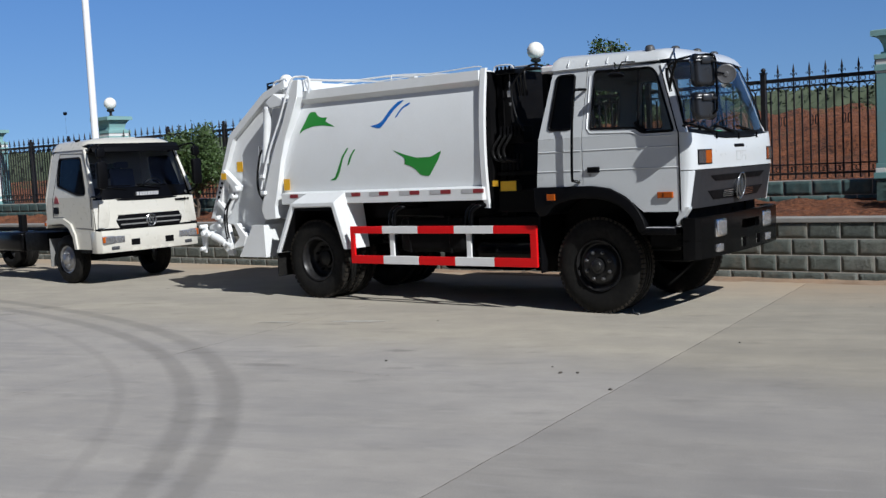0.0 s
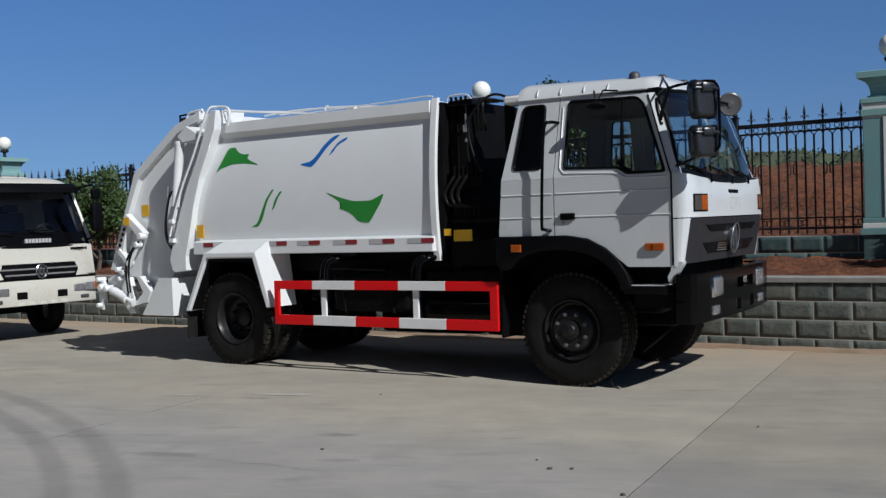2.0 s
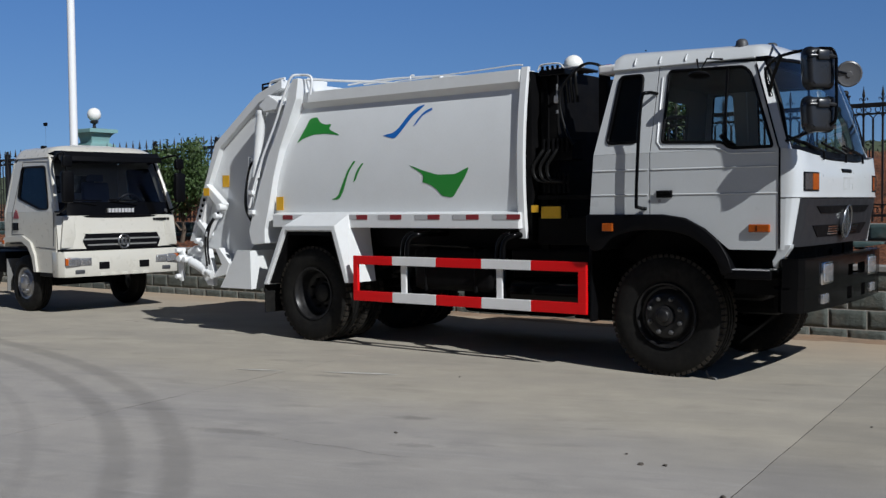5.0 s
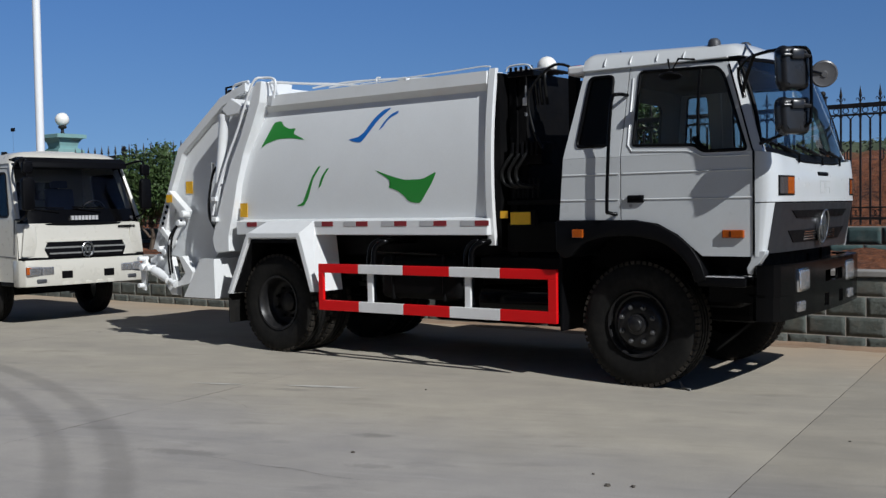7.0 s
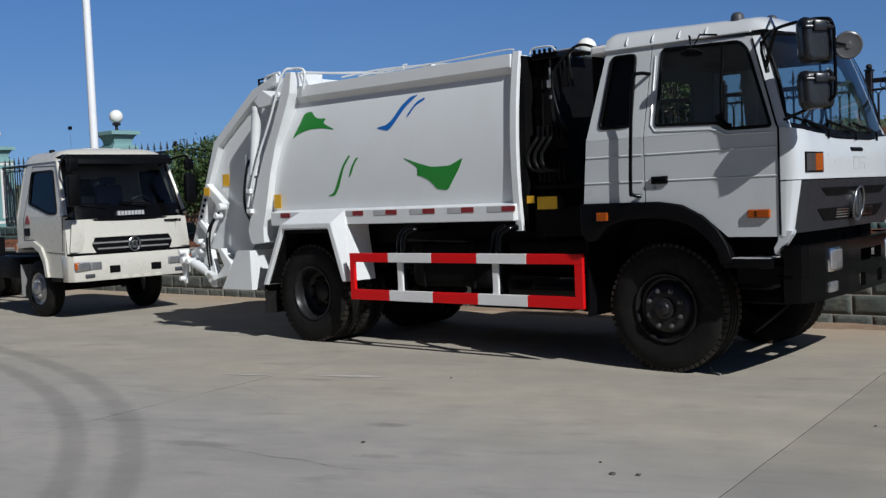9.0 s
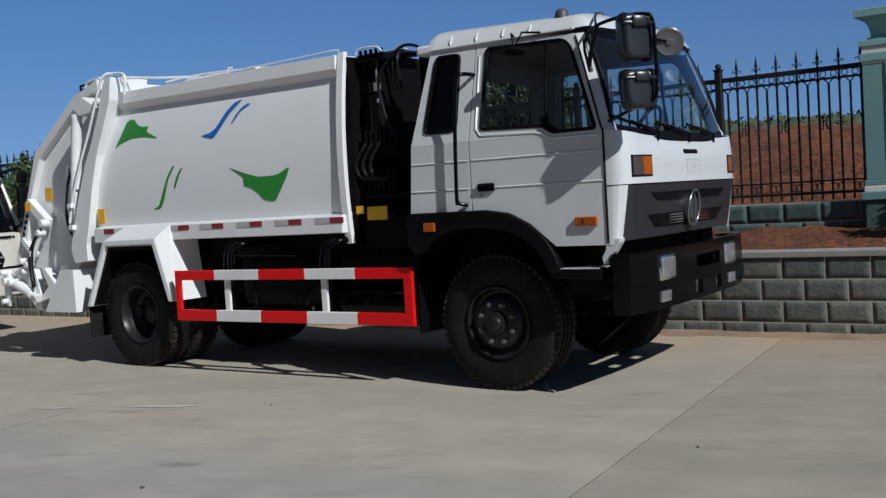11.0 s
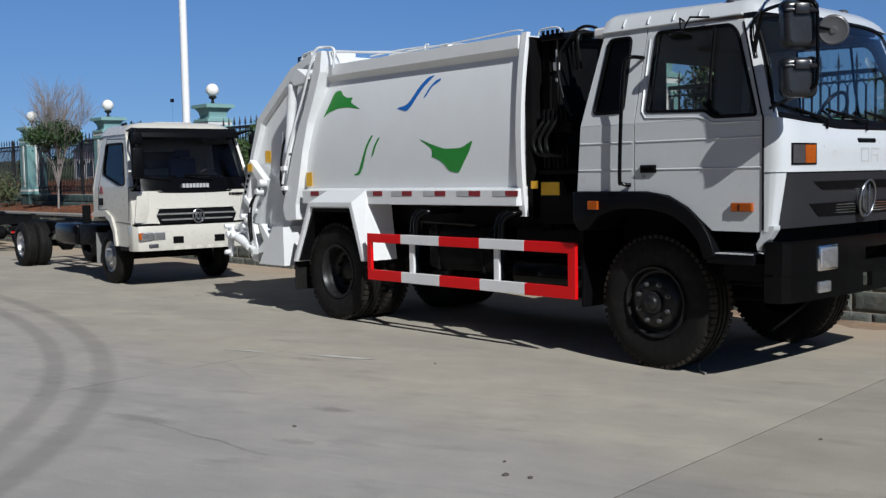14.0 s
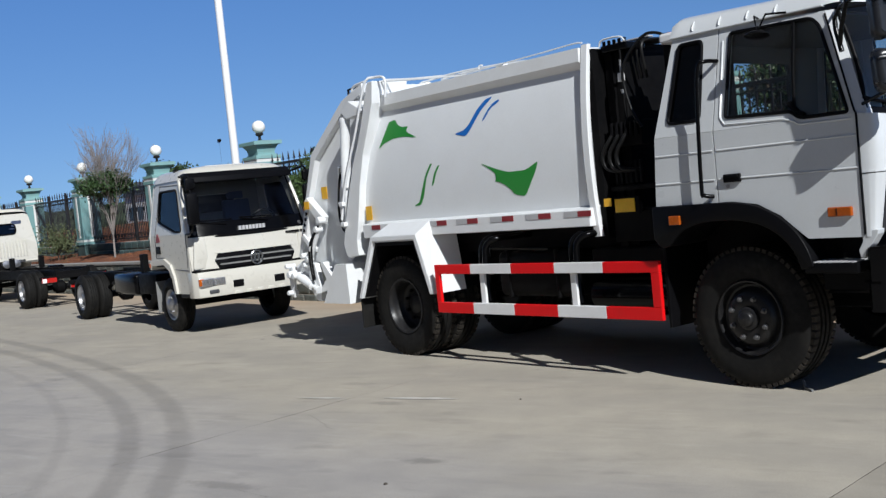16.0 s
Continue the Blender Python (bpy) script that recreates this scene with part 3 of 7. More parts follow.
# ---- fence ----
def pillar(x):
    p = thing("gate_pillar", "square teal rendered pillar with pale strips, moulded cap and white globe", "pillar", (x, FENCE_Y, 0), "pillars of the fence")
    h = 0.29

    def block(name, half, z0, z1, m, bev=0.006, label=""):
        return part(name, bx((-half, -half, z0), (half, half, z1), bev), m, p, label)

    block("base", h + 0.012, 0.60, 1.19, TEALSTONE, 0.01, "dark teal block base")
    block("plinth", h + 0.035, 1.19, 1.27, TEAL)
    block("plinth_band", h + 0.014, 1.27, 1.33, STRIP, 0.006, "pale band over the plinth")
    block("step", h + 0.010, 1.33, 1.39, TEAL)
    block("shaft", h - 0.005, 1.39, 2.56, TEAL, 0.008)
    for sx, sy in ((0, -1), (0, 1), (1, 0), (-1, 0)):
        c = h - 0.003
        if sx:
            bm = bx((sx * c - 0.012, -0.055, 1.392), (sx * c + 0.012, 0.055, 2.568), 0.004)
        else:
            bm = bx((-0.055, sy * c - 0.012, 1.392), (0.055, sy * c + 0.012, 2.568), 0.004)
        part("strip", bm, STRIP, p, "pale vertical strip")
    block("neck_band", h - 0.004, 2.56, 2.585, STRIP, 0.004, "pale band")
    block("neck", h + 0.012, 2.585, 2.665, TEALCAP)
    block("band", h - 0.004, 2.665, 2.735, STRIP, 0.006, "pale band")
    block("collar", h + 0.012, 2.735, 2.80, TEALCAP)
    block("collar_top", h - 0.055, 2.80, 2.83, TEALCAP)
    bm = bmesh.new()
    prof = [(0.205, 2.83), (0.208, 2.88), (0.222, 2.94), (0.250, 2.99), (0.285, 3.03), (0.335, 3.035), (0.335, 3.105), (0.30, 3.115), (0.05, 3.14)]
    rings = [[bm.verts.new((sx * r, sy * r, z)) for sx, sy in ((-1, -1), (1, -1), (1, 1), (-1, 1))] for r, z in prof]
    for a, b in zip(rings, rings[1:]):
        for k in range(4):
            bm.faces.new((a[k], a[(k + 1) % 4], b[(k + 1) % 4], b[k]))
    bm.faces.new(rings[-1])
    part("cap", bm, TEALCAP, p, "moulded teal cap")
    bm = bmesh.new()
    lathe(bm, [(0.055, 3.12), (0.055, 3.14), (0.032, 3.16), (0.030, 3.23), (0.075, 3.245), (0.088, 3.275), (0.065, 3.30)], (0, 0, 0), "z", 20)
    part("lamp_holder", bm, IRON, p, "dark lamp holder", smooth=40)
    bm = bmesh.new()
    bmesh.ops.create_uvsphere(bm, u_segments=28, v_segments=18, radius=0.140, matrix=Matrix.Translation((0, 0, 3.425)))
    part("globe", bm, GLOBE, p, "white glass globe", smooth=180)
    return p


for x in PILLARS:
    pillar(x)


def finial(bm, x, z):
    """Spear point with two curls."""
    y = 0.0
    prof = [(0.006, z), (0.016, z + 0.012), (0.008, z + 0.028), (0.010, z + 0.07), (0.019, z + 0.105), (0.013, z + 0.14), (0.001, z + 0.215)]
    lathe(bm, prof, (x, y, 0), "z", 6)
    for s in (-1, 1):
        pts = [(x + s * 0.006, y, z + 0.035), (x + s * 0.028, y, z + 0.075), (x + s * 0.046, y, z + 0.070), (x + s * 0.044, y, z + 0.048)]
        tube(bm, pts, 0.006, 4)
    return bm


def ring(bm, x, z, r, w=0.006, seg=12):
    pts = [(x + r * math.cos(a * 2 * math.pi / seg), 0, z + r * math.sin(a * 2 * math.pi / seg)) for a in range(seg + 1)]
    return tube(bm, pts, w, 4)


PICKET = {}


def picket_mesh(kind):
    if kind not in PICKET:
        bm = bmesh.new()
        box(bm, (-0.010, -0.010, 1.21), (0.010, 0.010, 2.61 if kind else 2.44))
        if kind:
            finial(bm, 0, 2.605)
            for z in (1.38, 2.47):
                box(bm, (-0.017, -0.017, z - 0.012), (0.017, 0.017, z + 0.012))
        else:
            tube(bm, [(0, 0, 2.43), (-0.02, 0, 2.455), (-0.045, 0, 2.48)], 0.007, 4)
            tube(bm, [(0, 0, 2.43), (0.02, 0, 2.455), (0.045, 0, 2.48)], 0.007, 4)
        PICKET[kind] = mesh_of(bm, "picket", IRON)
    return PICKET[kind]


def fence_panel(xa, xb, near):
    """Iron railing between two pillars, with two posts."""
    f = thing("iron_fence_panel", "black iron railing with spear points and scrollwork", "fence", (0, FENCE_Y, 0), "fence between the pillars")
    for z, hh in ((1.283, 0.016), (1.410, 0.010), (2.487, 0.012), (2.590, 0.026)):
        part("rail", bx((xa, -0.016, z - hh), (xb, 0.016, z + hh), 0.003, 1), IRON, f)
    posts = [xa + (xb - xa) * k for k in (0.333, 0.687)]
    for x in posts:
        bm = bx((x - 0.036, -0.036, 1.18), (x + 0.036, 0.036, 2.70), 0.004, 1)
        box(bm, (x - 0.045, -0.045, 2.70), (x + 0.045, 0.045, 2.72))
        lathe(bm, [(0.02, 2.72), (0.036, 2.74), (0.036, 2.76), (0.02, 2.78), (0.001, 2.785)], (x, 0, 0), "z", 10)
        part("post", bm, IRON, f)
    step = 0.110
    n = int((xb - xa) / step)
    gap = (xb - xa - n * step) / 2
    deco, far = bmesh.new(), bmesh.new()
    for i in range(n + 1):
        x = xa + gap + i * step
        if min(abs(x - q) for q in posts) < 0.05:
            continue
        me = picket_mesh(i % 2)
        if near:
            ob = new("picket", me)
            ob.location = (x, 0, 0)
            ob.parent = f
        else:
            k = len(far.verts)
            far.from_mesh(me)
            far.verts.ensure_lookup_table()
            for v in far.verts[k:]:
                v.co.x += x
        ring(deco, x + step / 2, 2.535, 0.032)
        if i % 2 == 0:
            ring(deco, x + 0.03, 1.347, 0.036)
            ring(deco, x + step * 0.75, 1.347, 0.036)
        if i % 4 == 1:
            for s in (-1, 1):
                cx = x + step / 2
                tube(deco, [(cx + s * 0.048, 0, 1.95), (cx + s * 0.020, 0, 1.965), (cx + s * 0.016, 0, 2.02), (cx + s * 0.020, 0, 2.075), (cx + s * 0.048, 0, 2.09)], 0.008, 4)
    tagged(part("scrollwork", deco, IRON, f), kind="stuff")
    if not near:
        tagged(part("far_picket", far, IRON, f), kind="stuff")
    else:
        far.free()
    return f


for a, b in zip(PILLARS, PILLARS[1:]):
    fence_panel(a + 0.31, b - 0.31, b > -16 )


# ---- flag pole ----
pole = thing("tall_pole", "tall white painted steel pole behind the low wall", "pole", (-14.25, 3.80, 0))
bm = bmesh.new()
rod(bm, (0, 0, 0.6), (0, 0, 14.0), 0.078, 0.060, 24)
part("shaft", bm, GALV, pole, smooth=60)
part("foot_plate", bx((-0.22, -0.22, 0.68), (0.22, 0.22, 0.74), 0.01), GALV, pole)


# unseen wall added behind the camera; it cuts sky light and reflections
sky_block = part("wall_south", bx((-46.0, -17.4, -0.2), (26.0, -17.0, 14.0)), SKYBLOCK)
tagged(sky_block, "unseen plain grey wall added to block sky light", "wall", kind="structure")

# ---- shaping helpers for vehicles ----
def rounded(pts, r, n=4):
    """A closed 2D outline with its corners rounded; r is one radius or one for each corner."""
    out = []
    m = len(pts)
    for i in range(m):
        rr = r[i] if isinstance(r, (list, tuple)) else r
        p, a, b = Vector(pts[i]), Vector(pts[i - 1]), Vector(pts[(i + 1) % m])
        if rr <= 0:
            out.append(tuple(p))
            continue
        d1, d2 = (a - p), (b - p)
        k = min(rr, 0.45 * d1.length, 0.45 * d2.length)
        s, e = p + d1.normalized() * k, p + d2.normalized() * k
        for j in range(n + 1):
            t = j / n
            out.append(tuple((1 - t) ** 2 * s + 2 * t * (1 - t) * p + t * t * e))
    return out


def panel(outer, holes, place, thick, up=(0, -1, 0)):
    """A sheet with holes: 2D outlines set in space by place(a, b), with thickness behind it."""
    bm = bmesh.new()
    edges = []
    for loop in [outer] + list(holes):
        vs = [bm.verts.new(place(*p)) for p in loop]
        edges += [bm.edges.new((vs[i], vs[(i + 1) % len(vs)])) for i in range(len(vs))]
    bmesh.ops.triangle_fill(bm, use_beauty=True, use_dissolve=False, edges=edges, normal=Vector(up))
    for f in bm.faces:
        f.normal_update()
        if f.normal.dot(Vector(up)) < 0:
            f.normal_flip()
    bmesh.ops.solidify(bm, geom=list(bm.faces), thickness=thick)
    return bm


def flip(bm, mid):
    """Mirror across the plane y = mid."""
    for v in bm.verts:
        v.co.y = 2 * mid - v.co.y
    bmesh.ops.reverse_faces(bm, faces=list(bm.faces))
    return bm


def torus_line(bm, pts, r, seg=8):
    return tube(bm, list(pts) + [pts[0]], r, seg)


def tyre(bm, c, R, w, rim):
    """Tyre with rounded shoulders, its outer face at -y; grooves round the tread and lugs on the shoulders."""
    x, y, z = c
    prof = [(rim, y + 0.02), (rim + 0.02, y + 0.004), (rim + 0.06, y - 0.004), (R - 0.13, y - 0.016), (R - 0.05, y - 0.010), (R - 0.022, y + 0.008), (R - 0.004, y + 0.03)]
    for k in range(1, 4):
        a = y + 0.03 + (w - 0.06) * k / 4
        prof += [(R, a - 0.012), (R - 0.014, a - 0.010), (R - 0.014, a + 0.010), (R, a + 0.012)]
    prof += [(R - 0.004, y + w - 0.03), (R - 0.022, y + w - 0.008), (R - 0.05, y + w + 0.010), (R - 0.13, y + w + 0.016), (rim + 0.02, y + w - 0.004), (rim, y + w - 0.02)]
    return lathe(bm, prof, (x, 0, z), "y", 56, False)


def tread(bm, c, R, w, lugs):
    """Small lugs round both shoulders of a tyre."""
    x, y, z = c
    for side in (0, 1):
        for k in range(lugs):
            a = 2 * math.pi * (k + 0.5 * side) / lugs
            m = Matrix.Translation((x, y + (0.034 if not side else w - 0.034), z)) @ Matrix.Rotation(-a, 4, "Y") @ Matrix.Translation((R - 0.020, 0, 0))
            r = bmesh.ops.create_cube(bm, size=1.0)
            for v in r["verts"]:
                v.co = m @ Vector((v.co.x * 0.042, v.co.y * 0.058, v.co.z * (2 * math.pi * R / lugs) * 0.66))
    return bm


def decal(bm, pts, place):
    f = bm.faces.new([bm.verts.new((p[0], 0.0, p[1])) for p in pts])
    bmesh.ops.triangulate(bm, faces=[f], ngon_method="EAR_CLIP")
    for k in range(1, 16):
        bmesh.ops.bisect_plane(bm, geom=list(bm.verts) + list(bm.edges) + list(bm.faces), plane_co=(0, 0, 1.375 + 1.225 * k / 16), plane_no=(0, 0, 1))
    for v in bm.verts:
        v.co = Vector(place(v.co.x, v.co.z))
    for g in bm.faces:
        g.normal_update()
        if g.normal.y > 0:
            g.normal_flip()
    return bm


# ---- refuse truck ----
MID = 1.15
truck = thing("garbage_truck", "white rear-loading refuse truck with green and blue decals, parked", "truck")


def cpart(name, bm, m, parent=None, label="", smooth=0, slant=True):
    """A part of the cab; the cab front runs back a little towards its far side."""
    if slant:
        for v in bm.verts:
            v.co.x -= 0.04 * (v.co.y - 0.1)
    return part(name, bm, m, parent or truck, label, smooth)


def lean(z):
    return -0.03 + (0.0 if z < 1.87 else (z - 1.87) * 0.20)


def on_side(x, z):
    return (x, lean(z), z)


# lower side panels
rear_low = [(-0.64, 1.365), (-0.075, 1.365), (-0.075, 1.87), (-0.60, 1.87)]
door_low = [(-0.065, 1.365), (0.05, 1.365), (0.25, 1.335), (0.42, 1.25), (0.54, 1.15), (0.62, 1.085), (1.015, 1.085), (1.025, 1.87), (-0.065, 1.87)]
rear_up = [(-0.60, 1.872), (-0.075, 1.872), (-0.045, 2.60), (-0.455, 2.60)]
rear_win = rounded([(-0.480, 1.965), (-0.190, 1.965), (-0.185, 2.535), (-0.400, 2.535)], 0.045)
door_up = [(-0.065, 1.872), (1.015, 1.872), (0.785, 2.56), (-0.035, 2.60)]
door_win = rounded([(0.035, 1.955), (0.555, 1.935), (0.625, 1.872 + 0.012), (0.968, 1.884), (0.755, 2.47), (0.69, 2.530), (0.055, 2.545)], [0.02, 0.03, 0.05, 0.02, 0.08, 0.05, 0.03])
for far in (0, 1):
    fix = (lambda b: flip(b, MID)) if far else (lambda b: b)
    side = cpart("rear_quarter", fix(panel(rear_low, [], on_side, 0.03)), WHITE)
    cpart("rear_quarter_upper", fix(panel(rear_up, [rear_win], on_side, 0.03)), WHITE)
    bm = bmesh.new()
    torus_line(bm, [on_side(*p) for p in rear_win], 0.014)
    cpart("window_seal", fix(bm), PLASTIC, None, "black rubber window seal", 40)
    cpart("quarter_window", fix(panel([(a, b) for a, b in rear_win], [], lambda x, z: (x, lean(z) + 0.012, z), 0.004)), GLASS if far else DARKGLASS, None, "clear quarter window" if far else "dark tinted quarter window")
    door = cpart("cab_door", fix(panel(door_low, [], on_side, 0.035)), WHITE)
    cpart("door_frame", fix(panel(door_up, [door_win], on_side, 0.035)), WHITE, door)
    bm = bmesh.new()
    torus_line(bm, [on_side(*p) for p in door_win], 0.013)
    cpart("door_seal", fix(bm), PLASTIC, door, "black rubber window seal", 40)
    cpart("door_glass", fix(panel(door_win, [], lambda x, z: (x, lean(z) + 0.015, z), 0.004)), GLASS, door, "clear side window")
    cpart("vent_bar", fix(tube(bmesh.new(), [on_side(0.585, 1.94), on_side(0.565, 2.2), on_side(0.56, 2.53)], 0.013, 6)), PLASTIC, door)
    cpart("door_gap", fix(tube(bmesh.new(), [(1.022, -0.031, 1.10), (1.024, -0.031, 1.87), on_side(1.012, 1.885), on_side(0.792, 2.54)], 0.0075, 6)), PLASTIC, door, "black gap along the door edge", 50)
    bm = bmesh.new()
    tube(bm, [on_side(0.66, 1.90), on_side(0.615, 1.915), on_side(0.545, 1.99)], 0.022, 6)
    cpart("vent_latch", fix(bm), PLASTIC, door)
    # pressed creases and the raised belt
    bm = bmesh.new()
    for z, xa, xb in ((1.735, -0.605, -0.09), (1.528, -0.622, -0.09)):
        prism(bm, [(lean(z) - 0.006, z - 0.003), (lean(z) + 0.002, z - 0.010), (lean(z) + 0.002, z + 0.008), (lean(z) - 0.005, z + 0.002)], "x", xa, xb)
    cpart("pressed_line", fix(bm), WHITE, side)
    bm = bmesh.new()
    for z, xa, xb in ((1.735, -0.05, 1.01), (1.528, -0.05, 1.01)):
        prism(bm, [(lean(z) - 0.006, z - 0.003), (lean(z) + 0.002, z - 0.010), (lean(z) + 0.002, z + 0.008), (lean(z) - 0.005, z + 0.002)], "x", xa, xb)
    tube(bm, [on_side(-0.005, 2.50), on_side(-0.01, 1.96), on_side(0.03, 1.905), on_side(0.50, 1.89), on_side(0.57, 1.872), on_side(0.62, 1.845), on_side(0.99, 1.84)], 0.008, 8)
    cpart("pressed_line", fix(bm), WHITE, door, "", 40)
    bm = bx((-0.005, -0.052, 1.500), (0.135, -0.022, 1.560), 0.008)
    box(bm, (0.005, -0.062, 1.535), (0.125, -0.045, 1.552), 0.004)
    cpart("door_handle", fix(bm), PLASTIC, door, "black door handle")
    bm = bmesh.new()
    lathe(bm, [(0.014, -0.036), (0.014, -0.03), (0.001, -0.029)], (0.02, 0, 1.475), "y", 12)
    cpart("door_lock", fix(bm), STEEL, door)
    bm = bmesh.new()
    tube(bm, arc([(-0.045, -0.03 + 0.095, 2.365), (-0.075, -0.05, 2.365), (-0.115, -0.085, 2.32), (-0.14, -0.095, 2.0), (-0.165, -0.09, 1.48), (-0.15, -0.085, 1.425), (-0.10, -0.035, 1.41)], 6), 0.015, 8)
    cpart("grab_rail", fix(bm), GLOSSBLACK, None, "black grab rail", 50)
    bm = bx((0.785, -0.060, 1.222), (0.955, -0.028, 1.285), 0.008)
    lamp_ob = cpart("side_lamp", fix(bm), AMBER, None, "amber side marker lamp")
    bm = bx((0.850, -0.064, 1.230), (0.856, -0.058, 1.277), 0.001)
    cpart("lamp_rib", fix(bm), PLASTIC, lamp_ob)
    # A-pillar between door and windscreen
    bm = bmesh.new()
    lo = [(1.020, -0.028, 1.86), (1.085, 0.00, 1.86), (1.09, 0.06, 1.86), (1.020, 0.04, 1.86)]
    hi = [(0.790, 0.112, 2.56), (0.850, 0.140, 2.56), (0.855, 0.20, 2.56), (0.790, 0.18, 2.56)]
    va, vb = [bm.verts.new(p) for p in lo], [bm.verts.new(p) for p in hi]
    for i in range(4):
        bm.faces.new((va[i], va[(i + 1) % 4], vb[(i + 1) % 4], vb[i]))
    bm.faces.new(va[::-1]), bm.faces.new(vb)
    cpart("windscreen_pillar", fix(bm), WHITE)
    # wheel arch with its flared lip
    outer = [(-0.66, 1.362), (0.05, 1.362), (0.25, 1.332), (0.42, 1.247), (0.545, 1.145), (0.625, 1.02), (0.66, 0.90)]
    inner = [(0.565, 0.88), (0.53, 0.99), (0.44, 1.10), (0.30, 1.19), (0.10, 1.235), (-0.20, 1.235), (-0.40, 1.18), (-0.52, 1.06), (-0.60, 1.05), (-0.66, 1.12)]
    bm = prism(bmesh.new(), rounded(outer + inner, [0.0] + [0.10] * 5 + [0.0, 0.0] + [0.10] * 8 + [0.0], 4), "y", -0.065, 0.42, 0.008)
    arch = cpart("wheel_arch", fix(bm), PLASTIC, None, "black plastic wheel arch", 50)
    bm = bx((-0.495, -0.085, 1.222), (-0.395, -0.06, 1.290), 0.006)
    cpart("side_lamp", fix(bm), AMBER, arch, "amber side marker lamp")
    # step and the dark well above it
    bm = bx((0.585, -0.055, 0.855), (0.965, 0.30, 0.925), 0.008)
    step_ob = cpart("entry_step", fix(bm), PLASTIC, None, "black ribbed entry step", 40)
    # ribs in pale grey: the sunlit look of the tread is in the colour
    for k in range(9):
        cpart("step_rib", fix(bx((0.60 + k * 0.04, -0.05, 0.924), (0.622 + k * 0.04, 0.25, 0.931))), TAPEGREY, step_ob)
    cpart("step_well", fix(bx((0.60, 0.16, 0.72), (1.0, 0.45, 1.10))), BLACK)

# front corner, white face, grille
PLAN = [(1.033, -0.030), (1.075, -0.027), (1.115, -0.014), (1.150, 0.018), (1.176, 0.075), (1.192, 0.16), (1.206, 0.45), (1.216, 0.85), (1.220, MID)]
PLAN = PLAN + [(x, 2 * MID - y) for x, y in PLAN[-2::-1]]


def plan_at(s):
    """A place on the front's plan, s from 0 (near side) to 1, by its length."""
    pts = [Vector(p) for p in PLAN]
    d = [0.0]
    for a, b in zip(pts, pts[1:]):
        d.append(d[-1] + (b - a).length)
    s *= d[-1]
    for i in range(len(pts) - 1):
        if s <= d[i + 1] or i == len(pts) - 2:
            return pts[i].lerp(pts[i + 1], (s - d[i]) / (d[i + 1] - d[i]))


def plan_s(y):
    """Where along the front's plan the place y across the truck lies."""
    lo_s, hi_s = 0.0, 1.0
    for _ in range(30):
        m = (lo_s + hi_s) / 2
        if plan_at(m).y < y:
            lo_s = m
        else:
            hi_s = m
    return lo_s


def front_point(s, z, out=0.0, drop=0.0, top=1.87):
    """A point on the cab's front: it leans back above the lamps and tucks under below them."""
    p = plan_at(s)
    bow = max(0.0, 1 - abs(2 * s - 1) ** 3)
    edge = min(1.0, min(s, 1 - s) / 0.07)
    low = -drop * bow * (z - 1.70) / (top - 1.70) if z > 1.70 else 0.0
    back = max(0.0, z - 1.70) * 0.28 * bow + max(0.0, 1.48 - z) * 0.19 * edge
    q = (p - Vector((0.6, MID))).normalized() * out
    return (p.x + q.x - back, p.y + q.y, z + low)


def shell(bm, thick=0.012):
    bmesh.ops.recalc_face_normals(bm, faces=list(bm.faces))
    bmesh.ops.solidify(bm, geom=list(bm.faces), thickness=thick)
    return bm


def front_sheet(s0, s1, z0, z1, out=0.0, nu=60, nv=6, drop=0.0):
    return shell(sheet(bmesh.new(), lambda u, v: front_point(s0 + (s1 - s0) * u, z0 + (z1 - z0) * v, out, drop), nu, nv))


def front_patch(low, high, z0, z1, out, nu=24, nv=3, thick=0.012):
    """A patch on the front from y to y at its lower edge (low) and at its upper edge (high)."""
    a, b = [plan_s(y) for y in low], [plan_s(y) for y in high]

    def f(u, v):
        l_, h_ = a[0] + (a[1] - a[0]) * u, b[0] + (b[1] - b[0]) * u
        return front_point(l_ + (h_ - l_) * v, z0 + (z1 - z0) * v, out)

    return shell(sheet(bmesh.new(), f, nu, nv), thick)


cpart("front_face", front_sheet(0.0, 1.0, 1.490, 1.87, drop=0.055), WHITE, None, "", 40)
cpart("front_corner", front_sheet(0.0, 0.062, 1.085, 1.483, nu=14), WHITE, None, "", 40)
cpart("front_corner", front_sheet(0.938, 1.0, 1.085, 1.483, nu=14), WHITE, None, "", 40)
cpart("face_lip", front_sheet(0.0, 1.0, 1.490, 1.502, 0.006, nv=1), WHITE)
grille = cpart("grille", front_sheet(0.064, 0.936, 1.105, 1.480, -0.004), GRILLE, None, "dark grey plastic grille panel", 40)
cpart("grille_slot", front_patch((0.50, 1.80), (0.37, 1.93), 1.362, 1.420, 0.006), PLASTIC, grille, "black upper air slot")
cpart("grille_slot", front_patch((0.52, 1.78), (0.36, 1.94), 1.172, 1.266, 0.005), PLASTIC, grille, "black lower air slot")
for k in range(4):
    for y0, y1 in ((0.73, 1.03), (1.27, 1.60)):
        z = 1.187 + k * 0.020
        cpart("grille_bar", front_patch((y0, y1), (y0, y1), z, z + 0.008, 0.014, 8, 1), CHROME, grille, "bright chrome bar")
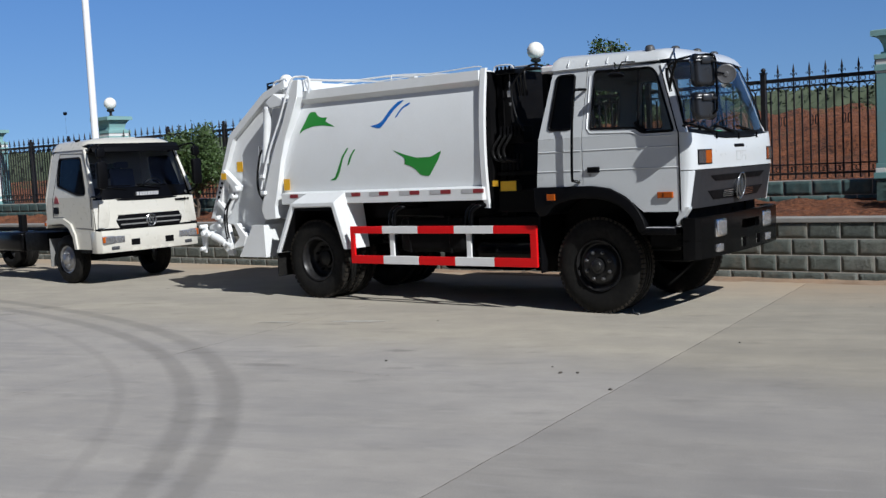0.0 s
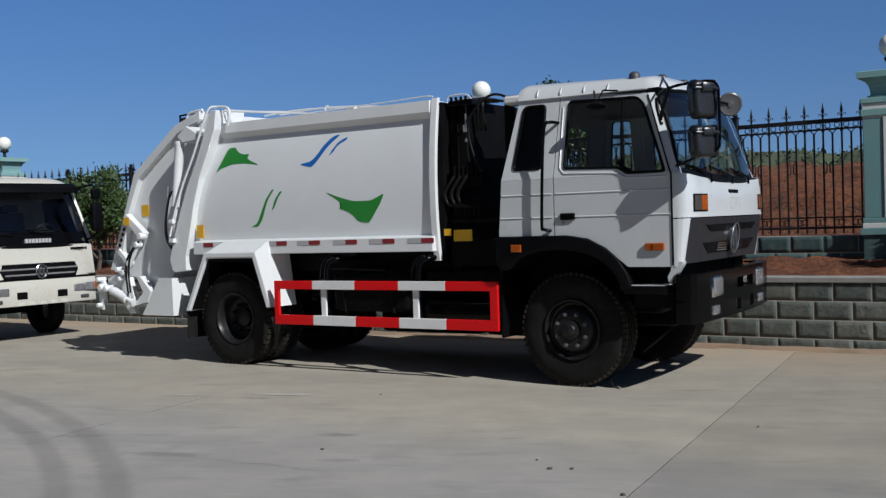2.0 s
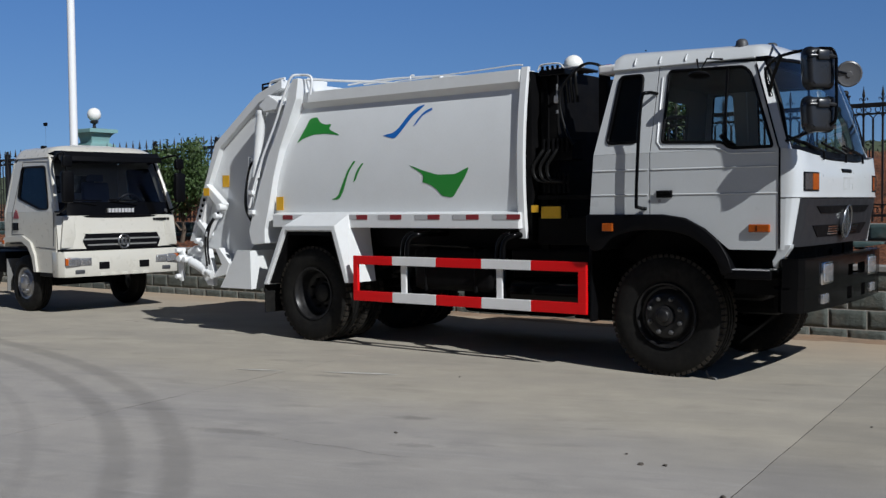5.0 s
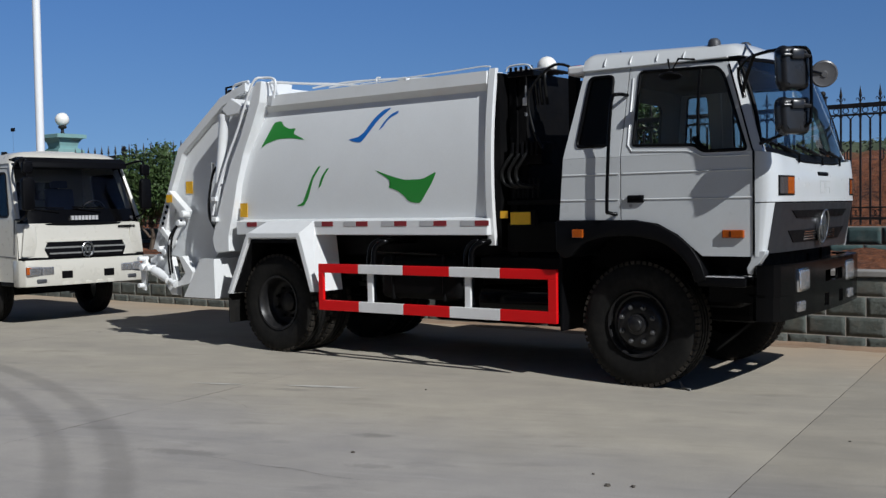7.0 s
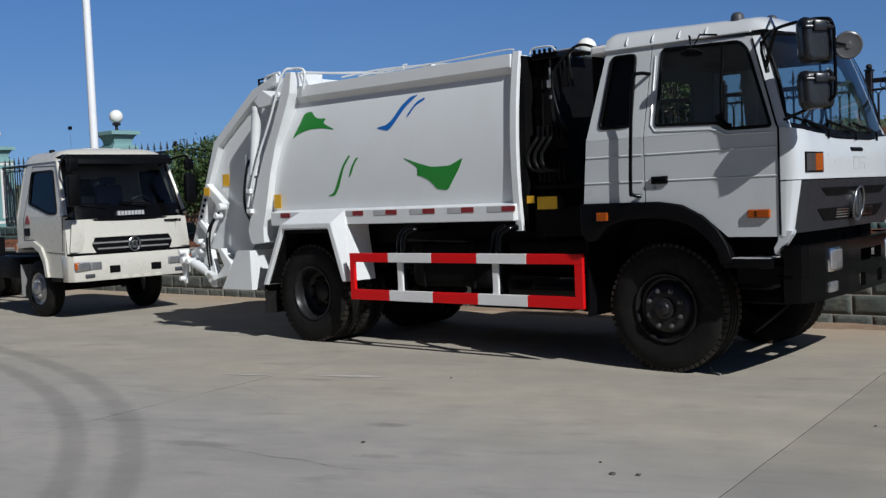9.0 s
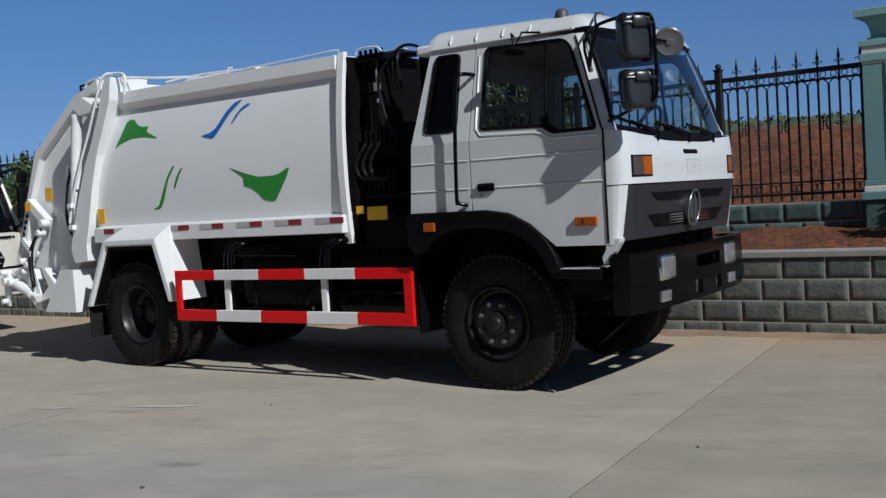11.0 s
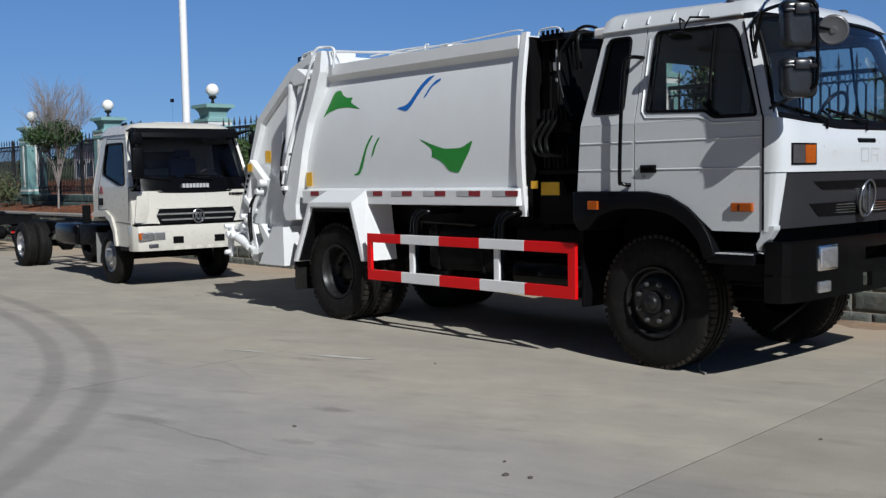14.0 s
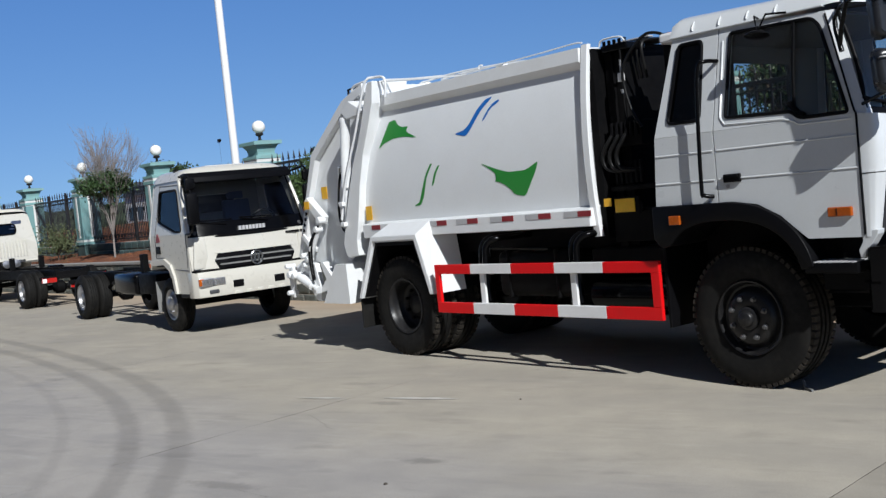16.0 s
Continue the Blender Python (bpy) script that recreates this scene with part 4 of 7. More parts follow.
# round badge: an upright ring with two plain blades
bx_ = 1.196
bm = bmesh.new()
ring_pts = [(bx_ + 0.014 + 0.16 * (0.115 * math.sin(a)), MID + 0.120 * math.cos(a), 1.283 + 0.135 * math.sin(a)) for a in [k * 2 * math.pi / 36 for k in range(36)]]
torus_line(bm, ring_pts, 0.010, 8)
badge = cpart("badge", bm, EMBLEM, grille, "dull chrome oval badge", 60)
for s_ in (-1, 1):
    bm = prism(bmesh.new(), [(MID + s_ * 0.018, 1.172), (MID + s_ * 0.070, 1.215), (MID + s_ * 0.078, 1.30), (MID + s_ * 0.030, 1.395), (MID + s_ * 0.012, 1.30)], "x", bx_, bx_ + 0.020, 0.005)
    cpart("badge_blade", bm, EMBLEM, badge)
cpart("badge_back", lathe(bmesh.new(), [(0.125, bx_ - 0.012), (0.125, bx_ - 0.004), (0.001, bx_ - 0.003)], (0, MID, 1.283), "x", 28), GREY, badge)
# worn marks on the white face: a square outline and a few strokes
bm = bmesh.new()
for y0, y1, z0, z1 in ((1.02, 1.15, 1.645, 1.657), (1.02, 1.15, 1.552, 1.564), (1.02, 1.034, 1.566, 1.643), (1.136, 1.15, 1.566, 1.643), (1.18, 1.31, 1.645, 1.657), (1.20, 1.30, 1.60, 1.608), (1.18, 1.192, 1.555, 1.64), (1.285, 1.30, 1.555, 1.60)):
    box(bm, (1.214, y0, z0), (1.2205, y1, z1))
cpart("face_mark", bm, FAINT, None, "worn grey marks in place of lettering")
bm = bars(bmesh.new(), (1.206, 0.60, 1.60), (1.2115, 0.74, 1.632), 4, 1)
cpart("face_mark", bm, PALEMARK, None, "worn grey lettering, unreadable")
bm = bx((1.165, 0.98, 1.690), (1.222, 1.27, 1.728), 0.015)
cpart("hood_handle", bm, PLASTIC, None, "black pull handle")
for near in (1, 0):
    def side_y(a, b):
        return (a, b) if near else (2 * MID - b, 2 * MID - a)
    w = side_y(0.085, 0.378 if near else 0.300)
    holder = cpart("turn_signal", front_patch(w, w, 1.538, 1.686, 0.010, 14, 2, 0.014), PLASTIC, None, "amber turn signal in a black housing", 40)
    w = side_y(0.235, 0.364 if near else 0.288)
    cpart("signal_lens", front_patch(w, w, 1.550, 1.674, 0.018, 8, 2, 0.008), AMBER, holder, "amber lens", 40)
    w = side_y(0.098, 0.230)
    cpart("signal_end", front_patch(w, w, 1.550, 1.674, 0.018, 8, 2, 0.008), GREYLENS, holder, "smoky clear lens", 40)

# windscreen
def screen_at(u, v, out=0.0):
    s = 2 * u - 1
    lo = Vector((1.172 - 0.105 * abs(s) ** 3.0, MID + s * 1.130, 1.800 + 0.055 * abs(s) ** 3.0))
    hi = Vector((0.968 - 0.115 * abs(s) ** 3, MID + s * 1.0, 2.598 - 0.035 * abs(s) ** 4))
    p = lo.lerp(hi, v)
    p.x += 0.035 * math.sin(math.pi * v) + out
    return tuple(p)


bm = sheet(bmesh.new(), screen_at, 36, 12)
bmesh.ops.recalc_face_normals(bm, faces=list(bm.faces))
screen_glass = cpart("windscreen", bm, SCREEN, None, "curved clear windscreen", 180)
screen_glass.visible_shadow = False
edge = [screen_at(k / 36, 0) for k in range(37)] + [screen_at(1, k / 8) for k in range(1, 9)] + [screen_at(1 - k / 36, 1) for k in range(1, 37)] + [screen_at(0, 1 - k / 8) for k in range(1, 8)]
cpart("windscreen_seal", torus_line(bmesh.new(), edge, 0.016), PLASTIC, None, "black rubber windscreen seal", 50)
bm = sheet(bmesh.new(), lambda u, v: screen_at(u, v * 0.075, 0.004), 36, 2)
cpart("screen_base", bm, PLASTIC, None, "black band under the windscreen", 180)
for y0, y1 in ((0.55, 0.20), (1.15, 0.80), (1.75, 1.40)):
    a, b = (y0 / 2.3), (y1 / 2.3)
    bm = tube(bmesh.new(), [Vector(screen_at(a, 0.0, 0.03)) + Vector((0, 0, -0.02)), Vector(screen_at(a, 0.06, 0.035)), Vector(screen_at(b, 0.12, 0.03))], 0.010, 6)
    tube(bm, [Vector(screen_at(b - 0.10, 0.15, 0.02)), Vector(screen_at(b + 0.11, 0.075, 0.02))], 0.011, 6)
    cpart("wiper", bm, PLASTIC, None, "black wiper arm and blade", 50)

# roof
def roof_at(u, v):
    x = -0.475 + 1.440 * u
    s = 2 * v - 1
    e = max(0.0, 1 - abs(s) ** 7)
    f = min(1.0, (1 - u) / 0.11) if u > 0.89 else min(1.0, 0.70 + u / 0.06)
    w = 1.052 - 0.02 * u
    front = 0.09 * (abs(s) ** 3) * (u ** 6)
    return (x - front, MID + s * w, 2.590 + 0.010 * u + ((0.186 - 0.055 * u) * e ** 0.42) * (f ** 0.5 if f > 0 else 0))


roof = cpart("roof", sheet(bmesh.new(), roof_at, 40, 40), WHITE, None, "white pressed roof", 50)
for u in (0.14, 0.30, 0.46, 0.62):
    bm = bmesh.new()
    tube(bm, [Vector(roof_at(u, v)) + Vector((0, 0.006, -0.006)) for v in (0.0015, 0.003, 0.006, 0.012, 0.025, 0.045)], 0.007, 8)
    cpart("roof_rib", bm, WHITE, roof, "", 60)
for far in (0, 1):
    bm = bx((-0.47, 0.092, 2.588), (0.78, 0.135, 2.602), 0.005)
    cpart("drip_rail", flip(bm, MID) if far else bm, WHITE, roof)
for x, y in ((0.62, 0.25), (0.74, 0.62), (0.76, MID), (0.74, 1.68), (0.62, 2.05)):
    bm = lathe(bmesh.new(), [(0.055, 2.66), (0.052, 2.70), (0.045, 2.73), (0.028, 2.745), (0.001, 2.748)], (x, y, 0.022), "z", 16)
    cpart("roof_marker", bm, GREY, roof, "small grey roof marker lamp", 50)

# mirrors on their frame
mirror = cpart("mirror_frame", tube(bmesh.new(), arc([(0.90, 0.03, 2.485), (1.00, -0.05, 2.545), (1.16, -0.14, 2.565), (1.36, -0.20, 2.570), (1.46, -0.18, 2.560), (1.492, -0.165, 2.51), (1.495, -0.16, 2.40), (1.495, -0.16, 2.10), (1.46, -0.16, 2.02), (1.27, -0.12, 1.965), (1.075, -0.02, 1.92)], 5), 0.012, 8), GLOSSBLACK, None, "black tubular mirror frame", 50, False)
for line, thick in (([(1.06, -0.09, 2.56), (0.98, -0.03, 2.42), (0.935, 0.01, 2.31)], 0.015), ([(0.89, 0.05, 2.50), (0.90, 0.035, 2.42), (0.945, 0.01, 2.27)], 0.017), ([(1.05, -0.09, 2.565), (0.90, 0.20, 2.66), (0.80, 0.42, 2.72)], 0.010)):
    part("mirror_brace", tube(bmesh.new(), line, thick, 8), GLOSSBLACK, mirror, "", 50)


def mirror_head(cx, cz, w, h, y):
    """A rounded mirror housing, a little narrower below, its back to the road."""
    o = rounded([(cx - w * 0.86, cz - h), (cx + w * 0.90, cz - h), (cx + w, cz + h), (cx - w, cz + h)], 0.055, 6)
    bm = prism(bmesh.new(), o, "y", y - 0.03, y + 0.095, 0.036, 4)
    turn = Matrix.Translation((cx, y, 0)) @ Matrix.Rotation(radians(50), 4, "Z") @ Matrix.Translation((-cx, -y, 0))
    bmesh.ops.transform(bm, matrix=turn, verts=bm.verts)
    head = part("mirror_head", bm, MIRROR, mirror, "black rectangular mirror back", 40)
    o = [(cx + (a - cx) * 0.9, cz + (b - cz) * 0.92) for a, b in o]
    bm = prism(bmesh.new(), o, "y", y + 0.0955, y + 0.099)
    bmesh.ops.transform(bm, matrix=turn, verts=bm.verts)
    part("mirror_glass", bm, REFLECT, head, "silver mirror glass")
    bm = bx((cx - 0.05, y - 0.055, cz + h * 0.36), (cx + 0.05, y - 0.01, cz + h * 0.86), 0.014)
    box(bm, (cx - w * 0.9, y - 0.042, cz + h * 0.50), (cx + w * 0.4, y - 0.02, cz + h * 0.64), 0.008)
    bmesh.ops.transform(bm, matrix=turn, verts=bm.verts)
    tube(bm, [turn @ Vector((cx + 0.03, y - 0.035, cz + h * 0.58)), (1.495, -0.16, cz + h * 0.50)], 0.017, 8)
    part("mirror_clamp", bm, MIRROR, head, "", 40)


mirror_head(1.392, 2.428, 0.118, 0.150, -0.190)
mirror_head(1.392, 2.092, 0.122, 0.126, -0.190)
bm = lathe(bmesh.new(), [(0.001, -0.024), (0.02, -0.023), (0.024, -0.016), (0.075, -0.012), (0.084, -0.016), (0.094, -0.010), (0.096, 0.0), (0.090, 0.010), (0.001, 0.012)], (0, 0, 0), "y", 32)
bmesh.ops.transform(bm, matrix=Matrix.Translation((1.560, -0.085, 2.380)) @ Matrix.Rotation(radians(30), 4, "Z") @ Matrix.Rotation(radians(14), 4, "X"), verts=bm.verts)
rd = part("round_mirror", bm, mat("grey_mirror_shell", (0.085, 0.085, 0.09), 0.35), mirror, "round convex mirror, back turned", 30)
part("round_mirror_arm", tube(bmesh.new(), [(1.495, -0.16, 2.40), (1.555, -0.105, 2.38)], 0.009, 6), GLOSSBLACK, rd, "", 50)
bm = lathe(bmesh.new(), [(0.001, 0.022), (0.05, 0.018), (0.075, 0.004), (0.078, -0.006), (0.060, -0.016), (0.001, -0.020)], (0, 0, 0), "z", 24)
bmesh.ops.transform(bm, matrix=Matrix.Translation((0.39, -0.07, 2.47)) @ Matrix.Rotation(radians(-14), 4, "X") @ Matrix.Diagonal((1.15, 0.95, 1, 1)), verts=bm.verts)
kerb = part("kerb_mirror", bm, PLASTIC, truck, "small black kerb mirror over the door", 50)
part("kerb_mirror_arm", tube(bmesh.new(), [(0.30, 0.09, 2.60), (0.36, -0.04, 2.60), (0.39, -0.07, 2.485), (0.44, -0.03, 2.60), (0.52, 0.09, 2.60)], 0.008, 6), PLASTIC, kerb, "", 50)

# cab inside
cpart("cab_floor", bx((-0.55, 0.43, 1.26), (1.02, 1.87, 1.32)), DASH)
cpart("cab_back_wall", panel([(0.05, 1.15), (2.25, 1.15), (2.15, 2.56), (0.15, 2.56)], [rounded([(0.70, 1.93), (1.75, 1.93), (1.72, 2.42), (0.73, 2.42)], 0.08)], lambda y, z: (-0.60 + (z - 1.36) * 0.105, y, z), 0.03, (-1, 0, 0)), TRIM, None, "grey trimmed back wall of the cab")
cpart("headliner", bx((-0.42, 0.16, 2.545), (0.80, 2.14, 2.565)), TRIM)
bm = prism(bmesh.new(), [(0.72, 1.20), (1.12, 1.20), (1.15, 1.76), (1.0, 1.83), (0.80, 1.80), (0.74, 1.62)], "y", 0.06, 2.24, 0.02)
cpart("dashboard", bm, DASH, None, "dark grey dashboard", 40)
for y in (0.58, 1.72):
    seat = cpart("cab_seat", bx((0.02, y - 0.25, 1.40), (0.50, y + 0.25, 1.56), 0.05, 3), SEAT, None, "dark cloth cab seat", 50)
    bm = prism(bmesh.new(), rounded([(-0.05, 1.46), (0.12, 1.46), (0.02, 1.88), (-0.10, 1.88)], 0.04), "y", y - 0.23, y + 0.23, 0.03)
    cpart("backrest", bm, SEAT, seat, "", 50)
bm = bmesh.new()
torus_line(bm, [(0.62 + 0.10 * math.sin(a), 1.72 + 0.22 * math.cos(a), 1.92 + 0.20 * math.sin(a)) for a in [k * 2 * math.pi / 24 for k in range(24)]], 0.016)
tube(bm, [(0.64, 1.72, 1.92), (0.80, 1.72, 1.70)], 0.03)
for a in (0.3, math.pi - 0.3, -math.pi / 2):
    tube(bm, [(0.63, 1.72, 1.92), (0.62 + 0.10 * math.sin(a), 1.72 + 0.22 * math.cos(a), 1.92 + 0.20 * math.sin(a))], 0.012)
cpart("steering_wheel", bm, PLASTIC, None, "black steering wheel", 50)
bm = lathe(bmesh.new(), [(0.001, 0.0), (0.10, 0.0), (0.115, 0.02), (0.10, 0.055), (0.06, 0.075), (0.001, 0.08)], (1.00, 1.0, 1.80), "z", 20)
cpart("dash_ornament", bm, mat("pale_green_plastic", (0.10, 0.42, 0.20), 0.4), None, "small pale green dome on the dashboard", 60)
bm = bx((0.93, 0.45, 1.83), (1.03, 0.75, 1.86), 0.01)
cpart("dash_papers", bm, mat("paper", (0.75, 0.74, 0.70), 0.8), None, "white papers on the dashboard")

# bumper
BP = [(1.050, -0.050), (1.115, -0.050), (1.172, -0.032), (1.205, 0.03), (1.232, 0.30), (1.255, 0.75), (1.262, MID)]
BP = BP + [(x, 2 * MID - y) for x, y in BP[-2::-1]]


def bumper_slab(z0, z1, out, depth=0.10):
    bm = bmesh.new()
    outer = [(x + (out if 0.1 < y < 2.2 else out * 0.3), y) for x, y in BP]
    inner = [(x - depth, min(max(y, 0.05), 2 * MID - 0.05)) for x, y in BP[::-1]]
    prism(bm, outer + inner, "z", z0, z1)
    bmesh.ops.bevel(bm, geom=[e for e in bm.edges if abs(e.verts[0].co.z - e.verts[1].co.z) < 1e-5], offset=0.012, segments=2, affect="EDGES")
    return bm


def bumper_piece(bm, z0, z1, ya, yb, inset=0.006):
    """A stretch of the lower bumper between two places across the truck."""
    near_side = [p for p in BP if ya < p[1] < yb or (ya < -0.04 and p[1] < yb)]
    def at(y):
        return (float(np.interp(y, [p[1] for p in BP[1:-1]], [p[0] for p in BP[1:-1]])), y)
    line = ([at(ya)] if ya > 0 else []) + near_side + ([at(yb)] if yb < 2.2 else [])
    line = [(x - inset, y) for x, y in line]
    back = [(x - 0.04, min(max(y, 0.0), 2 * MID)) for x, y in line[::-1]]
    return prism(bm, line + back, "z", z0, z1)


bm = bmesh.new()
for z0, z1, ya, yb in ((0.795, 1.008, -1.0, 1.02), (0.795, 1.008, 1.56, 9.0), (0.795, 0.838, 1.02, 1.56), (0.932, 1.008, 1.02, 1.56)):
    bumper_piece(bm, z0, z1, ya, yb, 0.0)
bmesh.ops.remove_doubles(bm, verts=list(bm.verts), dist=0.0005)
bumper = cpart("bumper", bm, GLOSSBLACK, None, "black pressed steel bumper with an open slot")
bm = bmesh.new()
for z0, z1, ya, yb in ((0.605, 0.790, -1.0, 1.00), (0.605, 0.790, 1.14, 1.46), (0.605, 0.790, 1.60, 9.0), (0.605, 0.645, 1.00, 1.14), (0.745, 0.790, 1.00, 1.14), (0.605, 0.645, 1.46, 1.60), (0.745, 0.790, 1.46, 1.60)):
    bumper_piece(bm, z0, z1, ya, yb)
bmesh.ops.remove_doubles(bm, verts=list(bm.verts), dist=0.0005)
cpart("bumper_lower", bm, GLOSSBLACK, bumper, "lower bumper with two open slots")
cpart("bumper_lip", bumper_slab(1.004, 1.022, 0.012), GLOSSBLACK, bumper, "", 40)
cpart("bumper_fold", bumper_slab(0.789, 0.797, -0.003), GLOSSBLACK, bumper, "", 40)
for near in (1, 0):
    def ym(a, b):
        return (a, b) if near else (2 * MID - b, 2 * MID - a)
    ya, yb = ym(0.350, 0.610)
    hl = cpart("headlight", bx((1.16, ya - 0.012, 0.800), (1.250, yb + 0.012, 0.980), 0.012), CHROME, bumper, "square headlight in a bright rim", 40)
    cpart("headlight_lens", bx((1.21, ya, 0.812), (1.258, yb, 0.968), 0.02, 3), LENS, hl, "ribbed clear lens", 40)
    ya, yb = ym(0.350, 0.520)
    cpart("fog_lamp", bx((1.16, ya, 0.648), (1.250, yb, 0.728), 0.012), LENS, bumper, "small square fog lamp", 40)
# bracket between cab corner and bumper
for far in (0, 1):
    bm = prism(bmesh.new(), [(0.975, 0.955), (1.005, 0.950), (1.020, 1.00), (1.060, 1.035), (1.105, 1.10), (1.110, 1.13), (1.005, 1.13), (0.995, 1.05), (0.965, 1.00)], "y", -0.025, 0.06, 0.006)
    if not far:
        cpart("corner_bracket", bm, WHITE)
cpart("radiator_front", bx((0.80, 0.20, 0.90), (0.98, 2.10, 1.14)), BLACK)

# wheels of the front axle
def front_wheel(x, y, z, far):
    bm = tyre(bmesh.new(), (0, 0.0, 0), 0.515, 0.27, 0.258)
    for v in bm.verts:
        v.co += Vector((x, y, z))
    if far:
        flip(bm, MID)
    w = part("front_wheel", bm, RUBBER, truck, "black ribbed truck tyre on a black steel rim", 30)
    bm = tread(bmesh.new(), (x, y, z), 0.515, 0.27, 60)
    tagged(part("tread", flip(bm, MID) if far else bm, TREAD, w), kind="stuff")
    prof = [(0.278, 0.02), (0.278, -0.006), (0.271, -0.016), (0.260, -0.012), (0.254, 0.012), (0.240, 0.036), (0.224, 0.040), (0.207, 0.026), (0.192, -0.006), (0.172, -0.020), (0.10, -0.020), (0.088, -0.018), (0.084, -0.040), (0.074, -0.047), (0.060, -0.049), (0.056, -0.072), (0.045, -0.082), (0.001, -0.085)]
    bm = lathe(bmesh.new(), [(r, a + y) for r, a in prof], (x, 0, z), "y", 40, False)
    rim = part("rim", flip(bm, MID) if far else bm, RIMBLACK, w, "black steel disc rim", 40)
    for k in range(8):
        a = 2 * math.pi * (k + 0.5) / 8
        cx, cz = x + 0.148 * math.cos(a), z + 0.148 * math.sin(a)
        bm = lathe(bmesh.new(), [(0.022, y - 0.018), (0.022, y - 0.030), (0.016, y - 0.032), (0.014, y - 0.052), (0.001, y - 0.055)], (cx, 0, cz), "y", 6)
        part("wheel_nut", flip(bm, MID) if far else bm, NUT, rim)
    for k in range(2 if not far else 0):
        a = 2 * math.pi * (k + 0.15) / 2 + 0.6
        bm = lathe(bmesh.new(), [(0.035, y + 0.046), (0.03, y + 0.034), (0.001, y + 0.033)], (x + 0.232 * math.cos(a), 0, z + 0.232 * math.sin(a)), "y", 12)
        part("rim_hole", bm, BLACK, rim)
    return w


front_wheel(0.0, 0.135, 0.513, 0)
front_wheel(0.0, 0.135, 0.513, 1)


def rear_wheel(x, y, z, far):
    for k, dy in enumerate((0.0, 0.315)):
        bm = tyre(bmesh.new(), (0, 0, 0), 0.515, 0.27, 0.275)
        for v in bm.verts:
            v.co += Vector((x, y + dy, z))
        w = part("rear_wheel", flip(bm, MID) if far else bm, RUBBER, truck, "black ribbed truck tyre, one of a pair", 30)
        bm = tread(bmesh.new(), (x, y + dy, z), 0.515, 0.27, 48)
        tagged(part("tread", flip(bm, MID) if far else bm, TREAD, w), kind="stuff")
        prof = [(0.292, 0.012), (0.285, -0.004), (0.268, -0.002), (0.255, 0.02), (0.245, 0.05), (0.238, 0.15), (0.215, 0.175), (0.17, 0.182), (0.14, 0.175), (0.11, 0.172), (0.10, 0.135), (0.085, 0.125), (0.001, 0.122)]
        bm = lathe(bmesh.new(), [(r, a + y + dy) for r, a in prof], (x, 0, z), "y", 40, False)
        rim = part("rim", flip(bm, MID) if far else bm, RIMBLACK, w, "deep black steel rim", 40)
        if k == 0:
            for j in range(8):
                a = 2 * math.pi * (j + 0.5) / 8
                bm = lathe(bmesh.new(), [(0.018, y + 0.16), (0.018, y + 0.125), (0.001, y + 0.122)], (x + 0.155 * math.cos(a), 0, z + 0.155 * math.sin(a)), "y", 6)
                part("wheel_nut", flip(bm, MID) if far else bm, BLACK, rim)


rear_wheel(-4.20, 0.165, 0.513, 0)
rear_wheel(-4.20, 0.165, 0.513, 1)

# chassis
for y in (0.77, 1.46):
    part("frame_rail", bx((-5.3, y, 0.78), (0.95, y + 0.07, 1.04), 0.01), BLACK, truck)
for x in (-5.0, -3.4, -2.4, -1.3, -0.3, 0.6):
    part("cross_member", bx((x - 0.05, 0.84, 0.82), (x + 0.05, 1.46, 1.0)), BLACK, truck)
for x in (0.0, -4.2):
    bm = rod(bmesh.new(), (x, 0.3, 0.50), (x, 2.0, 0.50), 0.075)
    if x < -1:
        lathe(bm, [(0.08, -0.20), (0.19, -0.10), (0.20, 0.08), (0.08, 0.20)], (x, MID, 0.50), "y", 20)
    part("axle", bm, BLACK, truck, "", 40)
    for y in (0.62, 1.68):
        bm = tube(bmesh.new(), arc([(x - 0.75, y, 0.86), (x - 0.3, y, 0.70), (x, y, 0.64), (x + 0.3, y, 0.70), (x + 0.75, y, 0.86)], 6), 0.045, 6)
        part("leaf_spring", bm, BLACK, truck)
part("drive_shaft", rod(bmesh.new(), (-4.0, MID, 0.58), (-0.6, MID, 0.72), 0.05), BLACK, truck, "", 40)
part("gearbox", bx((-0.9, 0.88, 0.48), (0.7, 1.42, 1.15), 0.06), BLACK, truck)
tank = part("fuel_tank", bx((-2.95, 0.36, 0.60), (-1.95, 0.80, 1.03), 0.07, 3), BLACK, truck, "black fuel tank with straps", 40)
for x in (-2.78, -2.15):
    part("tank_strap", bx((x - 0.02, 0.35, 0.59), (x + 0.02, 0.81, 1.04), 0.05, 3), BLACK, tank)
part("tank_pipe", tube(bmesh.new(), arc([(-2.98, 0.33, 0.98), (-2.96, 0.32, 1.055), (-2.9, 0.32, 1.065), (-2.2, 0.33, 1.045)], 5), 0.012, 6), GLOSSBLACK, tank, "thin black pipe", 50)
bm = rod(bmesh.new(), (-1.70, 0.42, 0.63), (-0.86, 0.42, 0.63), 0.125, seg=24)
part("air_tank", bm, GLOSSBLACK, truck, "dark cylindrical air tank", 40)
part("battery_box", bx((-1.75, 0.40, 0.82), (-0.85, 0.80, 1.03), 0.02), BLACK, truck)
# two unseen black blocks added to keep the view under the truck dark
part("battery_box", bx((-1.85, 1.72, 0.24), (-0.60, 2.16, 1.02), 0.02), BLACK, truck)
part("fuel_tank", bx((-3.30, 1.66, 0.24), (-1.90, 2.14, 1.05), 0.07, 3), BLACK, truck, "added black block hiding the lit ground beyond", 40)
